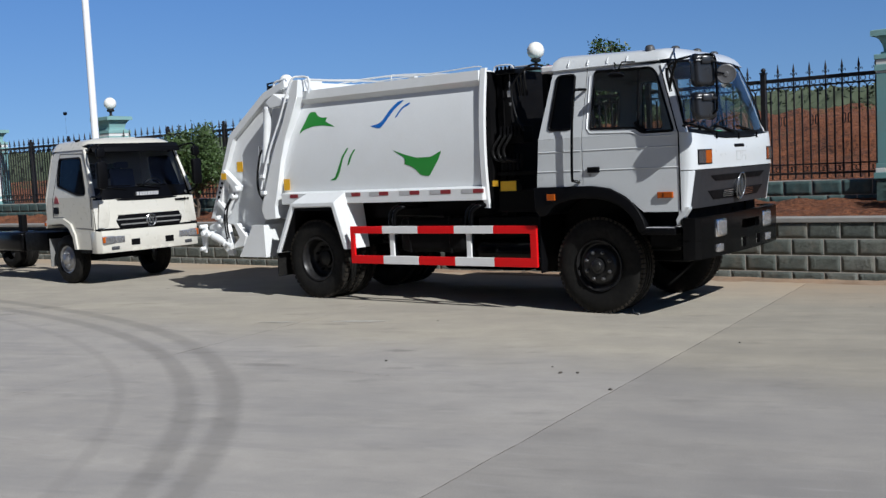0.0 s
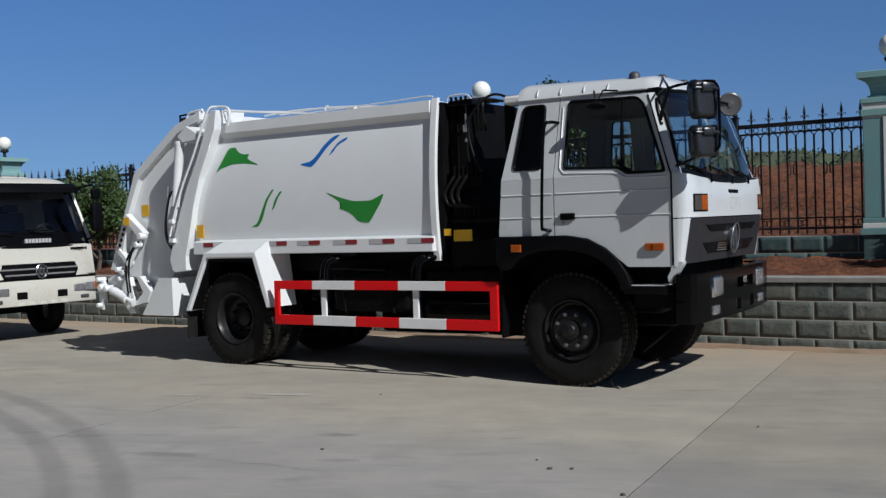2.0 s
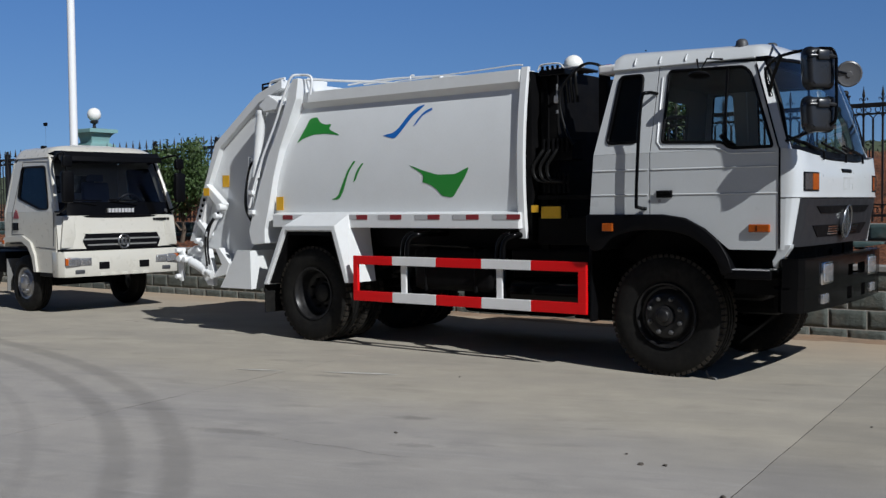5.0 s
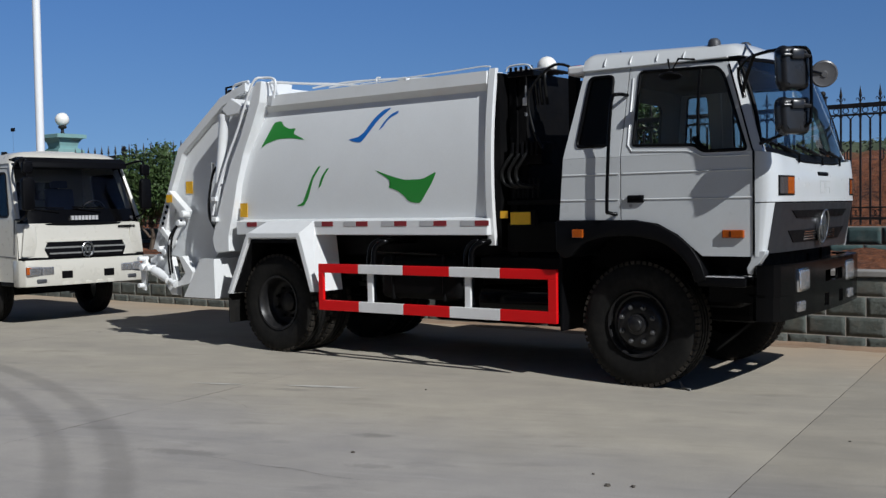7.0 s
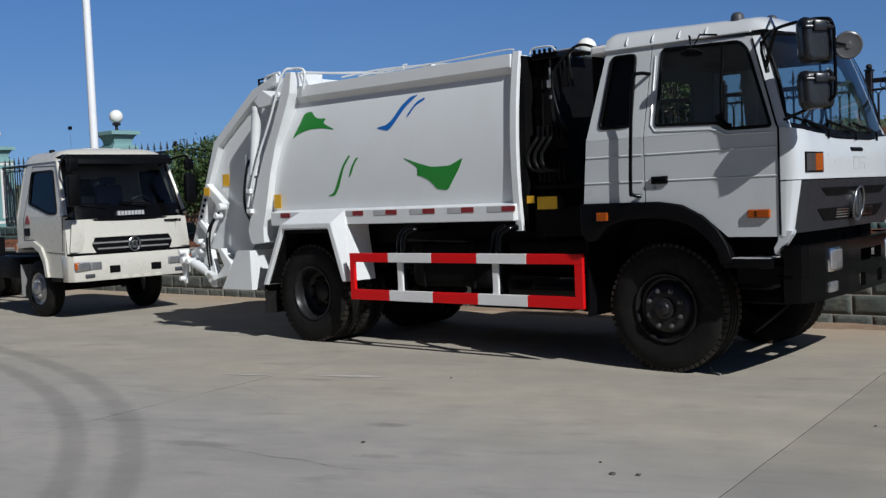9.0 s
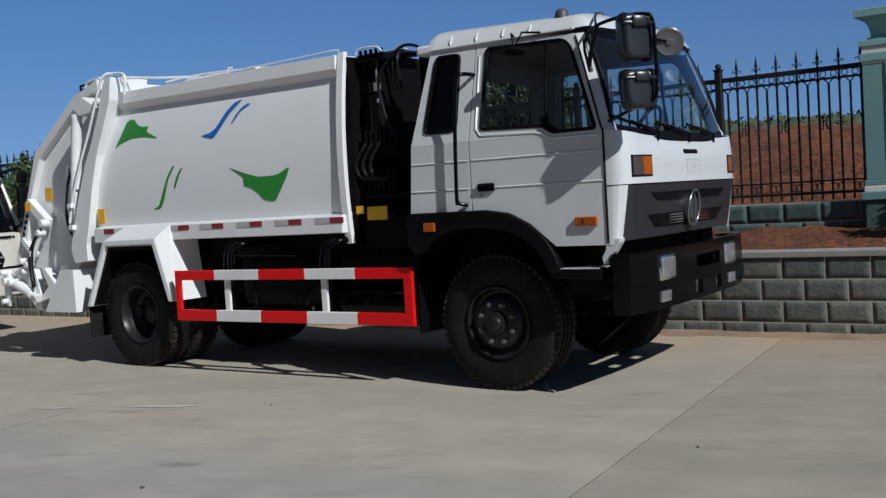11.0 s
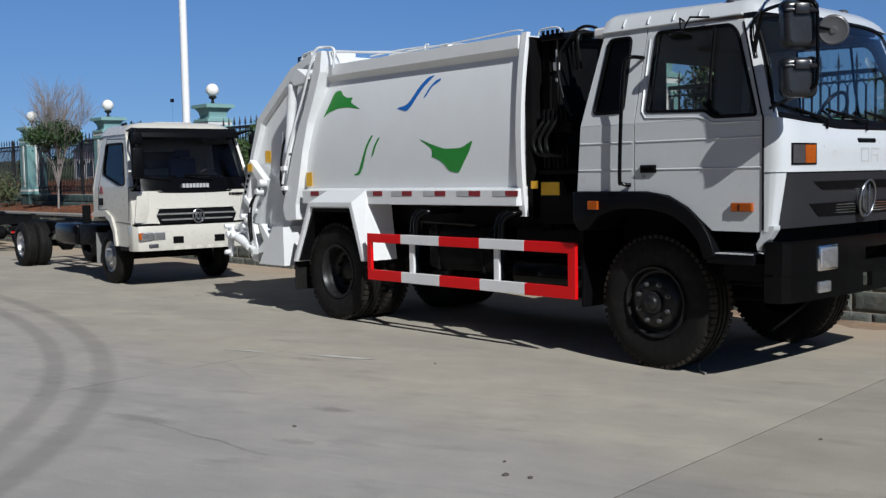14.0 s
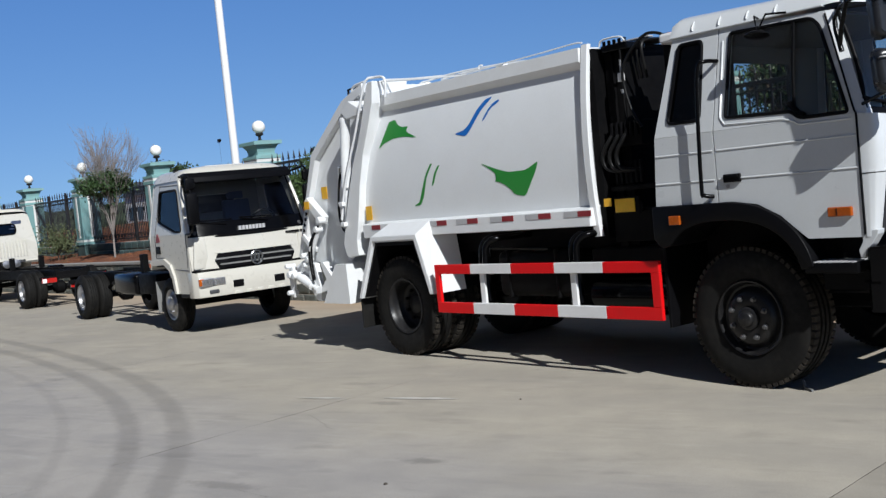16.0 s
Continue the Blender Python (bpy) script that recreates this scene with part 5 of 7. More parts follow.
part("engine_cover", bx((-0.60, 0.62, 0.62), (0.68, 1.68, 1.12), 0.08), BLACK, truck)
part("mud_shield", bx((-0.72, 0.10, 0.42), (-0.69, 0.62, 1.10), 0.008), PLASTIC, truck)
part("arch_lining", bx((-0.55, 0.44, 0.95), (0.60, 0.82, 1.33)), BLACK, truck)
part("rear_sill", bx((-4.95, 0.55, 1.02), (-1.45, 1.75, 1.24)), BLACK, truck)

# side guards with painted stripes
for far in (0, 1):
    guard = part("side_guard", bx((-3.447, 0.028, 0.50), (-3.37, 0.032, 0.505)), BLACK, truck, "red and white striped side guard rail")
    xs = [-3.447, -2.919, -2.363, -1.821, -1.268, -0.692]
    for z0, z1 in ((0.862, 0.950), (0.490, 0.590)):
        for i in range(5):
            bm = bx((xs[i] + 0.0005, 0.0, z0), (xs[i + 1] - 0.0005, 0.034, z1), 0.003, 1)
            part("stripe", flip(bm, MID) if far else bm, RED if i % 2 == 0 else BARWHITE, guard, "red stripe" if i % 2 == 0 else "white stripe")
    for a, b in ((-3.447, -3.385), (-0.775, -0.692)):
        bm = bx((a, 0.0, 0.5902), (b, 0.034, 0.8618), 0.003, 1)
        part("end_piece", flip(bm, MID) if far else bm, RED, guard)
    for x in (-2.80, -1.64):
        bm = bx((x - 0.032, 0.036, 0.50), (x + 0.032, 0.062, 0.945), 0.004)
        part("guard_post", flip(bm, MID) if far else bm, BARWHITE, guard, "white upright")
        bm = tube(bmesh.new(), arc([(x + 0.02, 0.09, 0.60), (x + 0.0, 0.10, 0.98), (x + 0.02, 0.12, 1.12), (x + 0.10, 0.20, 1.17), (x + 0.16, 0.55, 1.17)], 5), 0.030, 8)
        part("guard_bracket", flip(bm, MID) if far else bm, GLOSSBLACK, guard, "bent black pipe bracket", 50)
        bm = tube(bmesh.new(), arc([(x - 0.07, 0.11, 0.60), (x - 0.08, 0.12, 1.00), (x - 0.05, 0.14, 1.14), (x + 0.03, 0.22, 1.19), (x + 0.10, 0.55, 1.19)], 5), 0.022, 8)
        part("guard_bracket", flip(bm, MID) if far else bm, GLOSSBLACK, guard, "bent black pipe bracket", 50)

# rear mudguards
for far in (0, 1):
    fix = (lambda b: flip(b, MID)) if far else (lambda b: b)
    path_o = [(-4.815, 0.60), (-4.505, 1.225), (-3.765, 1.228), (-3.56, 0.66)]
    path_i = [(-3.60, 0.66), (-3.80, 1.193), (-4.48, 1.190), (-4.775, 0.60)]
    mg = part("mudguard", fix(prism(bmesh.new(), path_o + path_i, "y", 0.060, 0.46)), BODYWHITE, truck, "angular white steel mudguard")
    lip = [(-4.835, 0.60), (-4.518, 1.248), (-3.742, 1.252), (-3.545, 0.66), (-3.60, 0.66), (-3.785, 1.205), (-4.488, 1.202), (-4.790, 0.60)]
    part("mudguard_lip", fix(prism(bmesh.new(), lip, "y", 0.035, 0.060, 0.004)), BODYWHITE, mg)
    lining = [(-4.770, 0.61), (-4.478, 1.186), (-3.803, 1.189), (-3.606, 0.67), (-3.64, 0.67), (-3.83, 1.15), (-4.455, 1.15), (-4.735, 0.61)]
    part("mudguard_lining", fix(prism(bmesh.new(), lining, "y", 0.066, 0.80)), BLACK, mg, "black inner lining")
    bm = bmesh.new()
    front = [(-3.742, 0.037, 1.253), (-3.640, 0.150, 1.376), (-3.640, 0.46, 1.376), (-3.545, 0.46, 0.66), (-3.540, 0.037, 0.66)]
    va = [bm.verts.new(p) for p in front]
    vb = [bm.verts.new((x - 0.012, y, z)) for x, y, z in front]
    bm.faces.new(va), bm.faces.new(vb[::-1])
    for i in range(5):
        bm.faces.new((va[i], vb[i], vb[(i + 1) % 5], va[(i + 1) % 5]))
    bmesh.ops.recalc_face_normals(bm, faces=list(bm.faces))
    part("mudguard_front_plate", fix(bm), BODYWHITE, mg)
    bm = bmesh.new()
    slope = [(-4.50, 0.037, 1.250), (-3.744, 0.037, 1.254), (-3.642, 0.148, 1.374), (-4.314, 0.148, 1.372)]
    va = [bm.verts.new(p) for p in slope]
    vb = [bm.verts.new((x, y + 0.01, z - 0.012)) for x, y, z in slope]
    bm.faces.new(va), bm.faces.new(vb[::-1])
    for i in range(4):
        bm.faces.new((va[i], vb[i], vb[(i + 1) % 4], va[(i + 1) % 4]))
    bmesh.ops.recalc_face_normals(bm, faces=list(bm.faces))
    part("mudguard_gusset", fix(bm), BODYWHITE, mg)
    part("mud_flap", fix(bx((-4.86, 0.07, 0.28), (-4.845, 0.70, 0.66), 0.004)), RUBBER, mg, "black rubber mud flap")

# ---- compactor body ----
def post_y(z):
    return 0.200 + 0.095 * ((z - 1.80) / 0.95) ** 2


def panel_y(z):
    return 0.226 + (0.135 if z > 1.8 else 0.130) * ((z - 1.80) / 0.95) ** 2


def top_z(x):
    return 2.716 + 0.004 * (x + 1.5)


SKIN_Z = [1.375 + 1.225 * k / 16 for k in range(17)]
LEFT = [(1.385, -4.86), (1.7, -4.80), (2.0, -4.70), (2.3, -4.56), (2.56, -4.43)]


def left_x(z):
    return float(np.interp(z, [p[0] for p in LEFT], [p[1] for p in LEFT]))


for far in (0, 1):
    fix = (lambda b: flip(b, MID)) if far else (lambda b: b)

    def skin(u, v):
        z = 1.375 + (2.60 - 1.375) * v
        xa, xb = left_x(z) - 0.02, -1.553
        return (xa + (xb - xa) * u, panel_y(z), z)

    bm = sheet(bmesh.new(), skin, 30, 16)
    bmesh.ops.recalc_face_normals(bm, faces=list(bm.faces))
    for f in bm.faces:
        f.normal_update()
        if f.normal.y > 0:
            f.normal_flip()
    bmesh.ops.solidify(bm, geom=list(bm.faces), thickness=0.01)
    part("side_panel", fix(bm), BODY, truck, "large silvery white side panel", 30)
    # front post, bowed outwards
    bm = bmesh.new()
    zs = [1.14 + (top_z(-1.5) + 0.02 - 1.14) * k / 14 for k in range(15)]
    loops = []
    for z in zs:
        y = post_y(z)
        loops.append([bm.verts.new(p) for p in ((-1.545, y, z), (-1.535, y - 0.010, z), (-1.470, y - 0.010, z), (-1.465, y, z), (-1.465, y + 0.03, z), (-1.578, y + 0.10, z), (-1.572, panel_y(z) - 0.005, z))])
    for a, b in zip(loops, loops[1:]):
        for k in range(7):
            bm.faces.new((a[k], a[(k + 1) % 7], b[(k + 1) % 7], b[k]))
    bm.faces.new(loops[0][::-1]), bm.faces.new(loops[-1])
    bmesh.ops.recalc_face_normals(bm, faces=list(bm.faces))
    part("front_post", fix(bm), BODYWHITE, truck, "bowed white front post of the body", 25)
    # upper rail with its soffit
    bm = bmesh.new()
    for_x = [-4.62 + (3.07 / 12) * k for k in range(13)]
    loops = []
    for x in for_x:
        zt = top_z(x)
        loops.append([bm.verts.new(p) for p in ((x, 0.250, zt - 0.112), (x, 0.256, zt), (x, 0.52, zt + 0.006), (x, 0.52, zt - 0.16), (x, 0.31, zt - 0.175))])
    for a, b in zip(loops, loops[1:]):
        for k in range(5):
            bm.faces.new((a[k], a[(k + 1) % 5], b[(k + 1) % 5], b[k]))
    bm.faces.new(loops[0][::-1]), bm.faces.new(loops[-1])
    bmesh.ops.recalc_face_normals(bm, faces=list(bm.faces))
    part("top_rail", fix(bm), BODYWHITE, truck, "white upper rail of the body")
    # lower rail with ledge
    bm = prism(bmesh.new(), [(0.155, 1.232), (0.155, 1.375), (0.275, 1.400), (0.40, 1.400), (0.40, 1.232)], "x", -4.80, -1.50, 0.006)
    low = part("lower_rail", fix(bm), BODYWHITE, truck, "white lower rail with reflective tape")
    for xr in (-4.563, -3.995, -3.459, -2.997, -2.507, -2.033, -1.56):
        part("red_tape", fix(bx((xr - 0.07, 0.151, 1.318), (xr + 0.08, 0.156, 1.366))), TAPERED, low, "dull red reflective tape")
        if xr > -4.5:
            part("silver_tape", fix(bx((xr - 0.23, 0.151, 1.318), (xr - 0.075, 0.156, 1.366))), TAPEGREY, low, "silver reflective tape")
    # rear column of the body
    bm = bmesh.new()
    ca = [(-5.15, 1.05), (-5.19, 1.18), (-5.11, 1.42), (-4.99, 1.73), (-4.86, 2.02), (-4.71, 2.27), (-4.58, 2.54), (-4.48, 2.79), (-4.44, 2.85)]
    cb = [(-4.35, 2.85), (-4.39, 2.63), (-4.51, 2.38), (-4.65, 2.11), (-4.76, 1.80), (-4.86, 1.41), (-4.92, 1.22), (-4.92, 1.05), (-5.10, 1.03)]
    prism(bm, ca + cb, "y", 0.145, 0.60, 0.008)
    col = part("rear_column", fix(bm), BODYWHITE, truck, "slanted white rear column of the body")
    bm = tube(bmesh.new(), arc([(-5.16, 0.135, 1.45), (-5.06, 0.13, 1.72), (-4.90, 0.13, 2.05), (-4.72, 0.13, 2.36), (-4.55, 0.13, 2.70), (-4.46, 0.15, 2.87), (-4.38, 0.20, 2.89), (-4.24, 0.21, 2.87), (-4.21, 0.21, 2.80), (-4.24, 0.21, 2.67)], 6), 0.014, 8)
    part("hydraulic_line", fix(bm), BODYWHITE, col, "white steel hydraulic line", 50)

part("body_shell", prism(bmesh.new(), [(0.34, 1.25), (1.96, 1.25), (2.00, 2.0), (1.92, 2.60), (1.7, 2.69), (0.6, 2.69), (0.38, 2.60), (0.30, 2.0)], "x", -4.95, -1.50), BODY, truck)
bm = bmesh.new()
prism(bm, [(0.5, 2.66), (1.8, 2.66), (1.7, 2.725), (0.6, 2.725)], "x", -4.6, -1.55, 0.02)
top_cover = part("roof_plate", bm, BODYWHITE, truck)
for v in top_cover.data.vertices:
    v.co.z += 0.004 * (v.co.x + 1.5)
for x in (-2.2, -2.9, -3.6):
    part("roof_stiffener", bx((x - 0.03, 0.45, top_z(x) + 0.004), (x + 0.03, 1.85, top_z(x) + 0.026), 0.006), BODYWHITE, truck)
for line in ([(-4.36, 0.26, 2.845), (-3.9, 0.36, 2.80), (-3.5, 0.46, 2.765), (-3.2, 0.50, 2.735)], [(-4.36, 0.30, 2.86), (-4.0, 0.42, 2.82), (-3.6, 0.55, 2.79), (-3.3, 0.60, 2.74)], [(-3.9, 0.45, 2.765), (-3.5, 0.55, 2.80), (-3.0, 0.60, 2.79), (-2.3, 0.62, 2.735)], [(-3.9, 0.70, 2.79), (-3.4, 0.80, 2.83), (-2.9, 0.80, 2.81), (-2.2, 0.80, 2.745)]):
    part("roof_pipe", tube(bmesh.new(), arc(line, 6), 0.010, 6), BODYWHITE, truck, "white pipe along the body roof", 50)

part("roof_rail", tube(bmesh.new(), arc([(-3.1, 0.30, 2.725), (-2.6, 0.29, 2.735), (-2.0, 0.28, 2.748), (-1.62, 0.275, 2.760), (-1.52, 0.28, 2.752)], 5), 0.007, 6), BODYWHITE, truck, "thin white rail rising along the roof edge", 50)
part("roof_hook", tube(bmesh.new(), arc([(-3.02, 0.45, 2.72), (-3.02, 0.45, 2.79), (-2.98, 0.46, 2.795)], 4), 0.009, 6), BODYWHITE, truck, "small white hook on the roof", 50)
part("roof_cap", bx((-2.62, 0.29, 2.718), (-2.52, 0.36, 2.748), 0.006), BODYWHITE, truck)
bm = bx((-1.40, 0.36, 2.640), (-1.12, 0.60, 2.700), 0.012)
for k in range(5):
    rod(bm, (-1.37 + 0.055 * k, 0.38, 2.69), (-1.37 + 0.055 * k, 0.38, 2.735), 0.014, seg=8)
part("roof_manifold", bm, GLOSSBLACK, truck, "black manifold at the front of the body roof")
part("roof_rail", tube(bmesh.new(), arc([(-1.40, 0.35, 2.70), (-1.36, 0.35, 2.745), (-1.18, 0.35, 2.745), (-1.12, 0.35, 2.70)], 4), 0.008, 6), BODYWHITE, truck, "thin white rail over the manifold", 50)

# decals
UPPER_DECALS = (
    (GREEN, "green leaf-shaped decal", [(-4.49, 2.15), (-4.39, 2.29), (-4.31, 2.42), (-4.2, 2.43), (-4.16, 2.37), (-4.08, 2.34), (-3.97, 2.34), (-4.02, 2.29), (-3.83, 2.21), (-4.04, 2.24), (-4.23, 2.24), (-4.4, 2.2)]),
    (BLUE, "blue curved stroke decal", [(-3.24, 2.18), (-3.07, 2.14), (-3.0, 2.2), (-2.85, 2.36), (-2.69, 2.47), (-2.8, 2.45), (-2.91, 2.37), (-3.03, 2.24), (-3.1, 2.2)]),
    (BLUE, "blue curved stroke decal", [(-2.84, 2.25), (-2.8, 2.27), (-2.72, 2.36), (-2.6, 2.41), (-2.61, 2.43), (-2.7, 2.4), (-2.78, 2.33)]),
)
LOWER_DECALS = (
    (GREEN, "green leaf-shaped decal", [(-2.88, 1.87), (-2.7, 1.81), (-2.51, 1.76), (-2.28, 1.76), (-2.11, 1.83), (-2.17, 1.72), (-2.32, 1.53), (-2.46, 1.55), (-2.51, 1.61), (-2.61, 1.67), (-2.71, 1.69), (-2.66, 1.73), (-2.71, 1.78)]),
    (GREEN, "green curved stroke decal", [(-3.97, 1.53), (-3.85, 1.53), (-3.78, 1.62), (-3.7, 1.81), (-3.6, 1.93), (-3.63, 1.93), (-3.72, 1.83), (-3.8, 1.68), (-3.87, 1.56)]),
    (GREEN, "green curved stroke decal", [(-3.64, 1.7), (-3.6, 1.73), (-3.55, 1.83), (-3.48, 1.91), (-3.52, 1.9), (-3.59, 1.82)]),
)
for m, label, pts in UPPER_DECALS + LOWER_DECALS:
    part("decal", decal(bmesh.new(), rounded(pts, 0.035, 3), lambda x, z: (x, float(np.interp(z, SKIN_Z, [panel_y(q) for q in SKIN_Z])) - 0.003, z)), m, truck, label)
part("sticker", bx((-4.79, 0.205, 1.42), (-4.68, 0.211, 1.57)), YELLOW, truck, "small yellow warning sticker")

# ---- tailgate and loading gear ----
tail = part("tailgate", prism(bmesh.new(), [(-4.72, 2.86), (-5.20, 2.72), (-5.93, 2.20), (-6.13, 1.74), (-6.43, 1.06), (-6.40, 0.98), (-6.10, 0.96), (-5.78, 0.80), (-5.45, 0.95), (-5.30, 1.10), (-5.2, 1.5), (-4.95, 2.2)], "y", 0.40, 1.90, 0.008), BODY, truck, "white rear tailgate with hydraulic gear")
for far in (0, 1):
    fix = (lambda b: flip(b, MID)) if far else (lambda b: b)
    rim_o = [(-4.80, 2.89), (-5.22, 2.75), (-5.96, 2.22), (-6.16, 1.75), (-6.46, 1.05)]
    rim_i = [(-6.38, 1.05), (-6.09, 1.74), (-5.88, 2.16), (-5.19, 2.65), (-4.80, 2.79)]
    part("tailgate_rim", fix(prism(bmesh.new(), rim_o + rim_i, "y", 0.325, 0.42, 0.006)), BODYWHITE, tail)
    # lifting ram
    bm = lathe(bmesh.new(), [(0.001, 0), (0.055, 0.0), (0.06, 0.03), (0.055, 0.05), (0.055, 0.70), (0.06, 0.72), (0.06, 0.76), (0.03, 0.765), (0.028, 1.14), (0.001, 1.142)], (0, 0, 0), "z", 20)
    d = Vector((-0.13, -0.01, -1.10)).normalized()
    bmesh.ops.transform(bm, matrix=Matrix.Translation((-5.02, 0.215, 2.55)) @ d.to_track_quat("Z", "Y").to_matrix().to_4x4(), verts=bm.verts)
    ram = part("lifting_ram", fix(bm), BODYWHITE, tail, "white hydraulic lifting ram", 40)
    bm = prism(bmesh.new(), [(-5.02, 2.60), (-4.93, 2.52), (-4.70, 2.54), (-4.62, 2.58), (-4.86, 2.71)], "y", 0.17, 0.40, 0.01)
    part("ram_bracket", fix(bm), BODYWHITE, ram)
    bm = prism(bmesh.new(), [(-5.24, 1.34), (-5.12, 1.34), (-5.11, 1.50), (-5.20, 1.54)], "y", 0.20, 0.33, 0.008)
    part("ram_foot", fix(bm), BODYWHITE, ram)
    # packing arm, knuckles and lower ram
    bm = prism(bmesh.new(), [(-6.13, 1.69), (-6.07, 1.74), (-5.76, 1.50), (-5.80, 1.42), (-5.85, 1.42)], "y", 0.27, 0.36, 0.01)
    part("packing_arm", fix(bm), BODYWHITE, tail, "white steel packing arm")
    bm = tube(bmesh.new(), [(-5.80, 0.27, 1.46), (-5.92, 0.25, 1.25), (-6.10, 0.25, 0.98)], 0.026, 10)
    link = part("linkage", fix(bm), BODYWHITE, tail, "white linkage with pins", 40)
    for p, s in (((-5.80, 0.27, 1.46), 0.9), ((-5.86, 0.26, 1.36), 0.8), ((-6.12, 0.26, 1.02), 0.8), ((-6.22, 0.26, 1.06), 0.7), ((-6.02, 0.26, 1.14), 0.75), ((-6.18, 0.25, 0.95), 0.6)):
        part("pin", fix(lathe(bmesh.new(), [(0.001, p[1] - 0.052), (0.040 * s, p[1] - 0.05), (0.05 * s, p[1] - 0.03), (0.05 * s, p[1] + 0.04), (0.001, p[1] + 0.04)], (p[0], 0, p[2]), "y", 12)), BODYWHITE, link, "", 40)
    for outline, ya, yb in (([(-6.28, 1.27), (-6.24, 1.32), (-6.05, 1.15), (-6.08, 1.09)], 0.28, 0.36), ([(-5.93, 0.97), (-5.86, 0.98), (-5.68, 0.80), (-5.74, 0.66), (-5.95, 0.62), (-5.94, 0.68), (-5.82, 0.78)], 0.27, 0.36), ([(-6.50, 0.94), (-6.35, 1.00), (-6.10, 0.96), (-6.02, 0.70), (-6.02, 0.52), (-6.12, 0.52), (-6.30, 0.72), (-6.50, 0.84)], 0.31, 0.38)):
        part("lifting_plate", fix(prism(bmesh.new(), outline, "y", ya, yb, 0.008)), BODYWHITE, tail, "white cut steel plate")
    bm = lathe(bmesh.new(), [(0.001, 0), (0.055, 0.0), (0.060, 0.02), (0.055, 0.04), (0.055, 0.29), (0.028, 0.30), (0.026, 0.37), (0.042, 0.375), (0.042, 0.42), (0.001, 0.422)], (0, 0, 0), "z", 20)
    d = Vector((0.40, 0.0, -0.16)).normalized()
    bmesh.ops.transform(bm, matrix=Matrix.Translation((-6.34, 0.24, 0.81)) @ d.to_track_quat("Z", "Y").to_matrix().to_4x4(), verts=bm.verts)
    part("lower_ram", fix(bm), BODYWHITE, tail, "short white hydraulic ram", 40)
    # bin lifter at the very rear
    bm = bmesh.new()
    prism(bm, [(-6.58, 0.57), (-6.52, 0.56), (-6.46, 0.86), (-6.50, 0.95), (-6.56, 0.96), (-6.60, 0.80)], "y", 0.24, 0.27, 0.006)
    lifter = part("bin_lifter", fix(bm), BODYWHITE, tail, "white bin lifting bracket", 40)
    for p, r in (((-6.50, 0.23, 0.84), 0.045), ((-6.40, 0.23, 0.83), 0.04), ((-6.56, 0.24, 0.62), 0.03), ((-6.54, 0.23, 0.94), 0.03)):
        part("pin", fix(lathe(bmesh.new(), [(0.001, p[1] - 0.062), (r * 0.8, p[1] - 0.06), (r, p[1] - 0.045), (r, p[1] + 0.07), (0.001, p[1] + 0.07)], (p[0], 0, p[2]), "y", 14)), BODYWHITE, lifter, "", 40)
    # lower apron box
    bm = bmesh.new()
    lo4 = [(-5.63, 0.09), (-5.10, 0.09), (-5.10, 0.80), (-5.63, 0.80)]
    hi4 = [(-5.33, 0.09), (-5.11, 0.09), (-5.11, 0.80), (-5.33, 0.80)]
    va = [bm.verts.new((x, y, 0.53)) for x, y in lo4]
    vb = [bm.verts.new((x, y, 0.965)) for x, y in hi4]
    for i in range(4):
        bm.faces.new((va[i], va[(i + 1) % 4], vb[(i + 1) % 4], vb[i]))
    bm.faces.new(va[::-1]), bm.faces.new(vb)
    part("apron_box", fix(bm), BODYWHITE, tail, "white steel apron box")
    # hoses
    for line in ([(-5.18, 0.22, 1.98), (-5.22, 0.20, 1.90), (-5.27, 0.19, 1.65), (-5.27, 0.19, 1.45), (-5.22, 0.19, 1.33), (-5.17, 0.20, 1.37), (-5.16, 0.20, 1.48)], [(-5.20, 0.24, 1.98), (-5.26, 0.22, 1.86), (-5.31, 0.21, 1.6), (-5.30, 0.21, 1.42), (-5.22, 0.21, 1.30)], [(-5.82, 0.24, 1.40), (-5.96, 0.22, 1.22), (-6.00, 0.22, 1.0), (-5.98, 0.22, 0.78)], [(-5.86, 0.24, 1.38), (-6.01, 0.22, 1.20), (-6.05, 0.22, 1.0), (-6.02, 0.22, 0.76)]):
        part("hose", fix(tube(bmesh.new(), arc(line, 6), 0.012, 8)), HOSE, tail, "black rubber hydraulic hose", 50)
    bm = tube(bmesh.new(), [(-5.16, 0.22, 1.95), (-5.15, 0.22, 2.02), (-5.24, 0.22, 2.03), (-5.25, 0.22, 1.90)], 0.016, 8)
    part("hose_fitting", fix(bm), BODYWHITE, tail, "white bent pipe fitting", 50)
    for z in (1.62, 1.40):
        part("pipe_clamp", fix(bx((-5.145, 0.10, z - 0.025), (-5.07, 0.15, z + 0.025), 0.008)), BODYWHITE, tail)
    lampc = part("tail_lamp", fix(prism(bmesh.new(), [(-6.16, 1.60), (-6.08, 1.60), (-6.20, 1.25), (-6.30, 1.25)], "y", 0.30, 0.40, 0.006)), BARWHITE, tail, "upright tail lamp cluster")
    for k in range(5):
        z = 1.55 - 0.065 * k
        x = -6.135 - 0.028 * k
        bm = lathe(bmesh.new(), [(0.022, 0.285), (0.018, 0.296), (0.001, 0.299)], (x, 0, z), "y", 12)
        part("lamp_lens", fix(bm), REDLENS if k > 3 else PLASTIC, lampc)
    part("sticker", fix(bx((-5.915, 0.392, 1.70), (-5.80, 0.398, 1.84))), YELLOW, tail, "small yellow warning sticker")
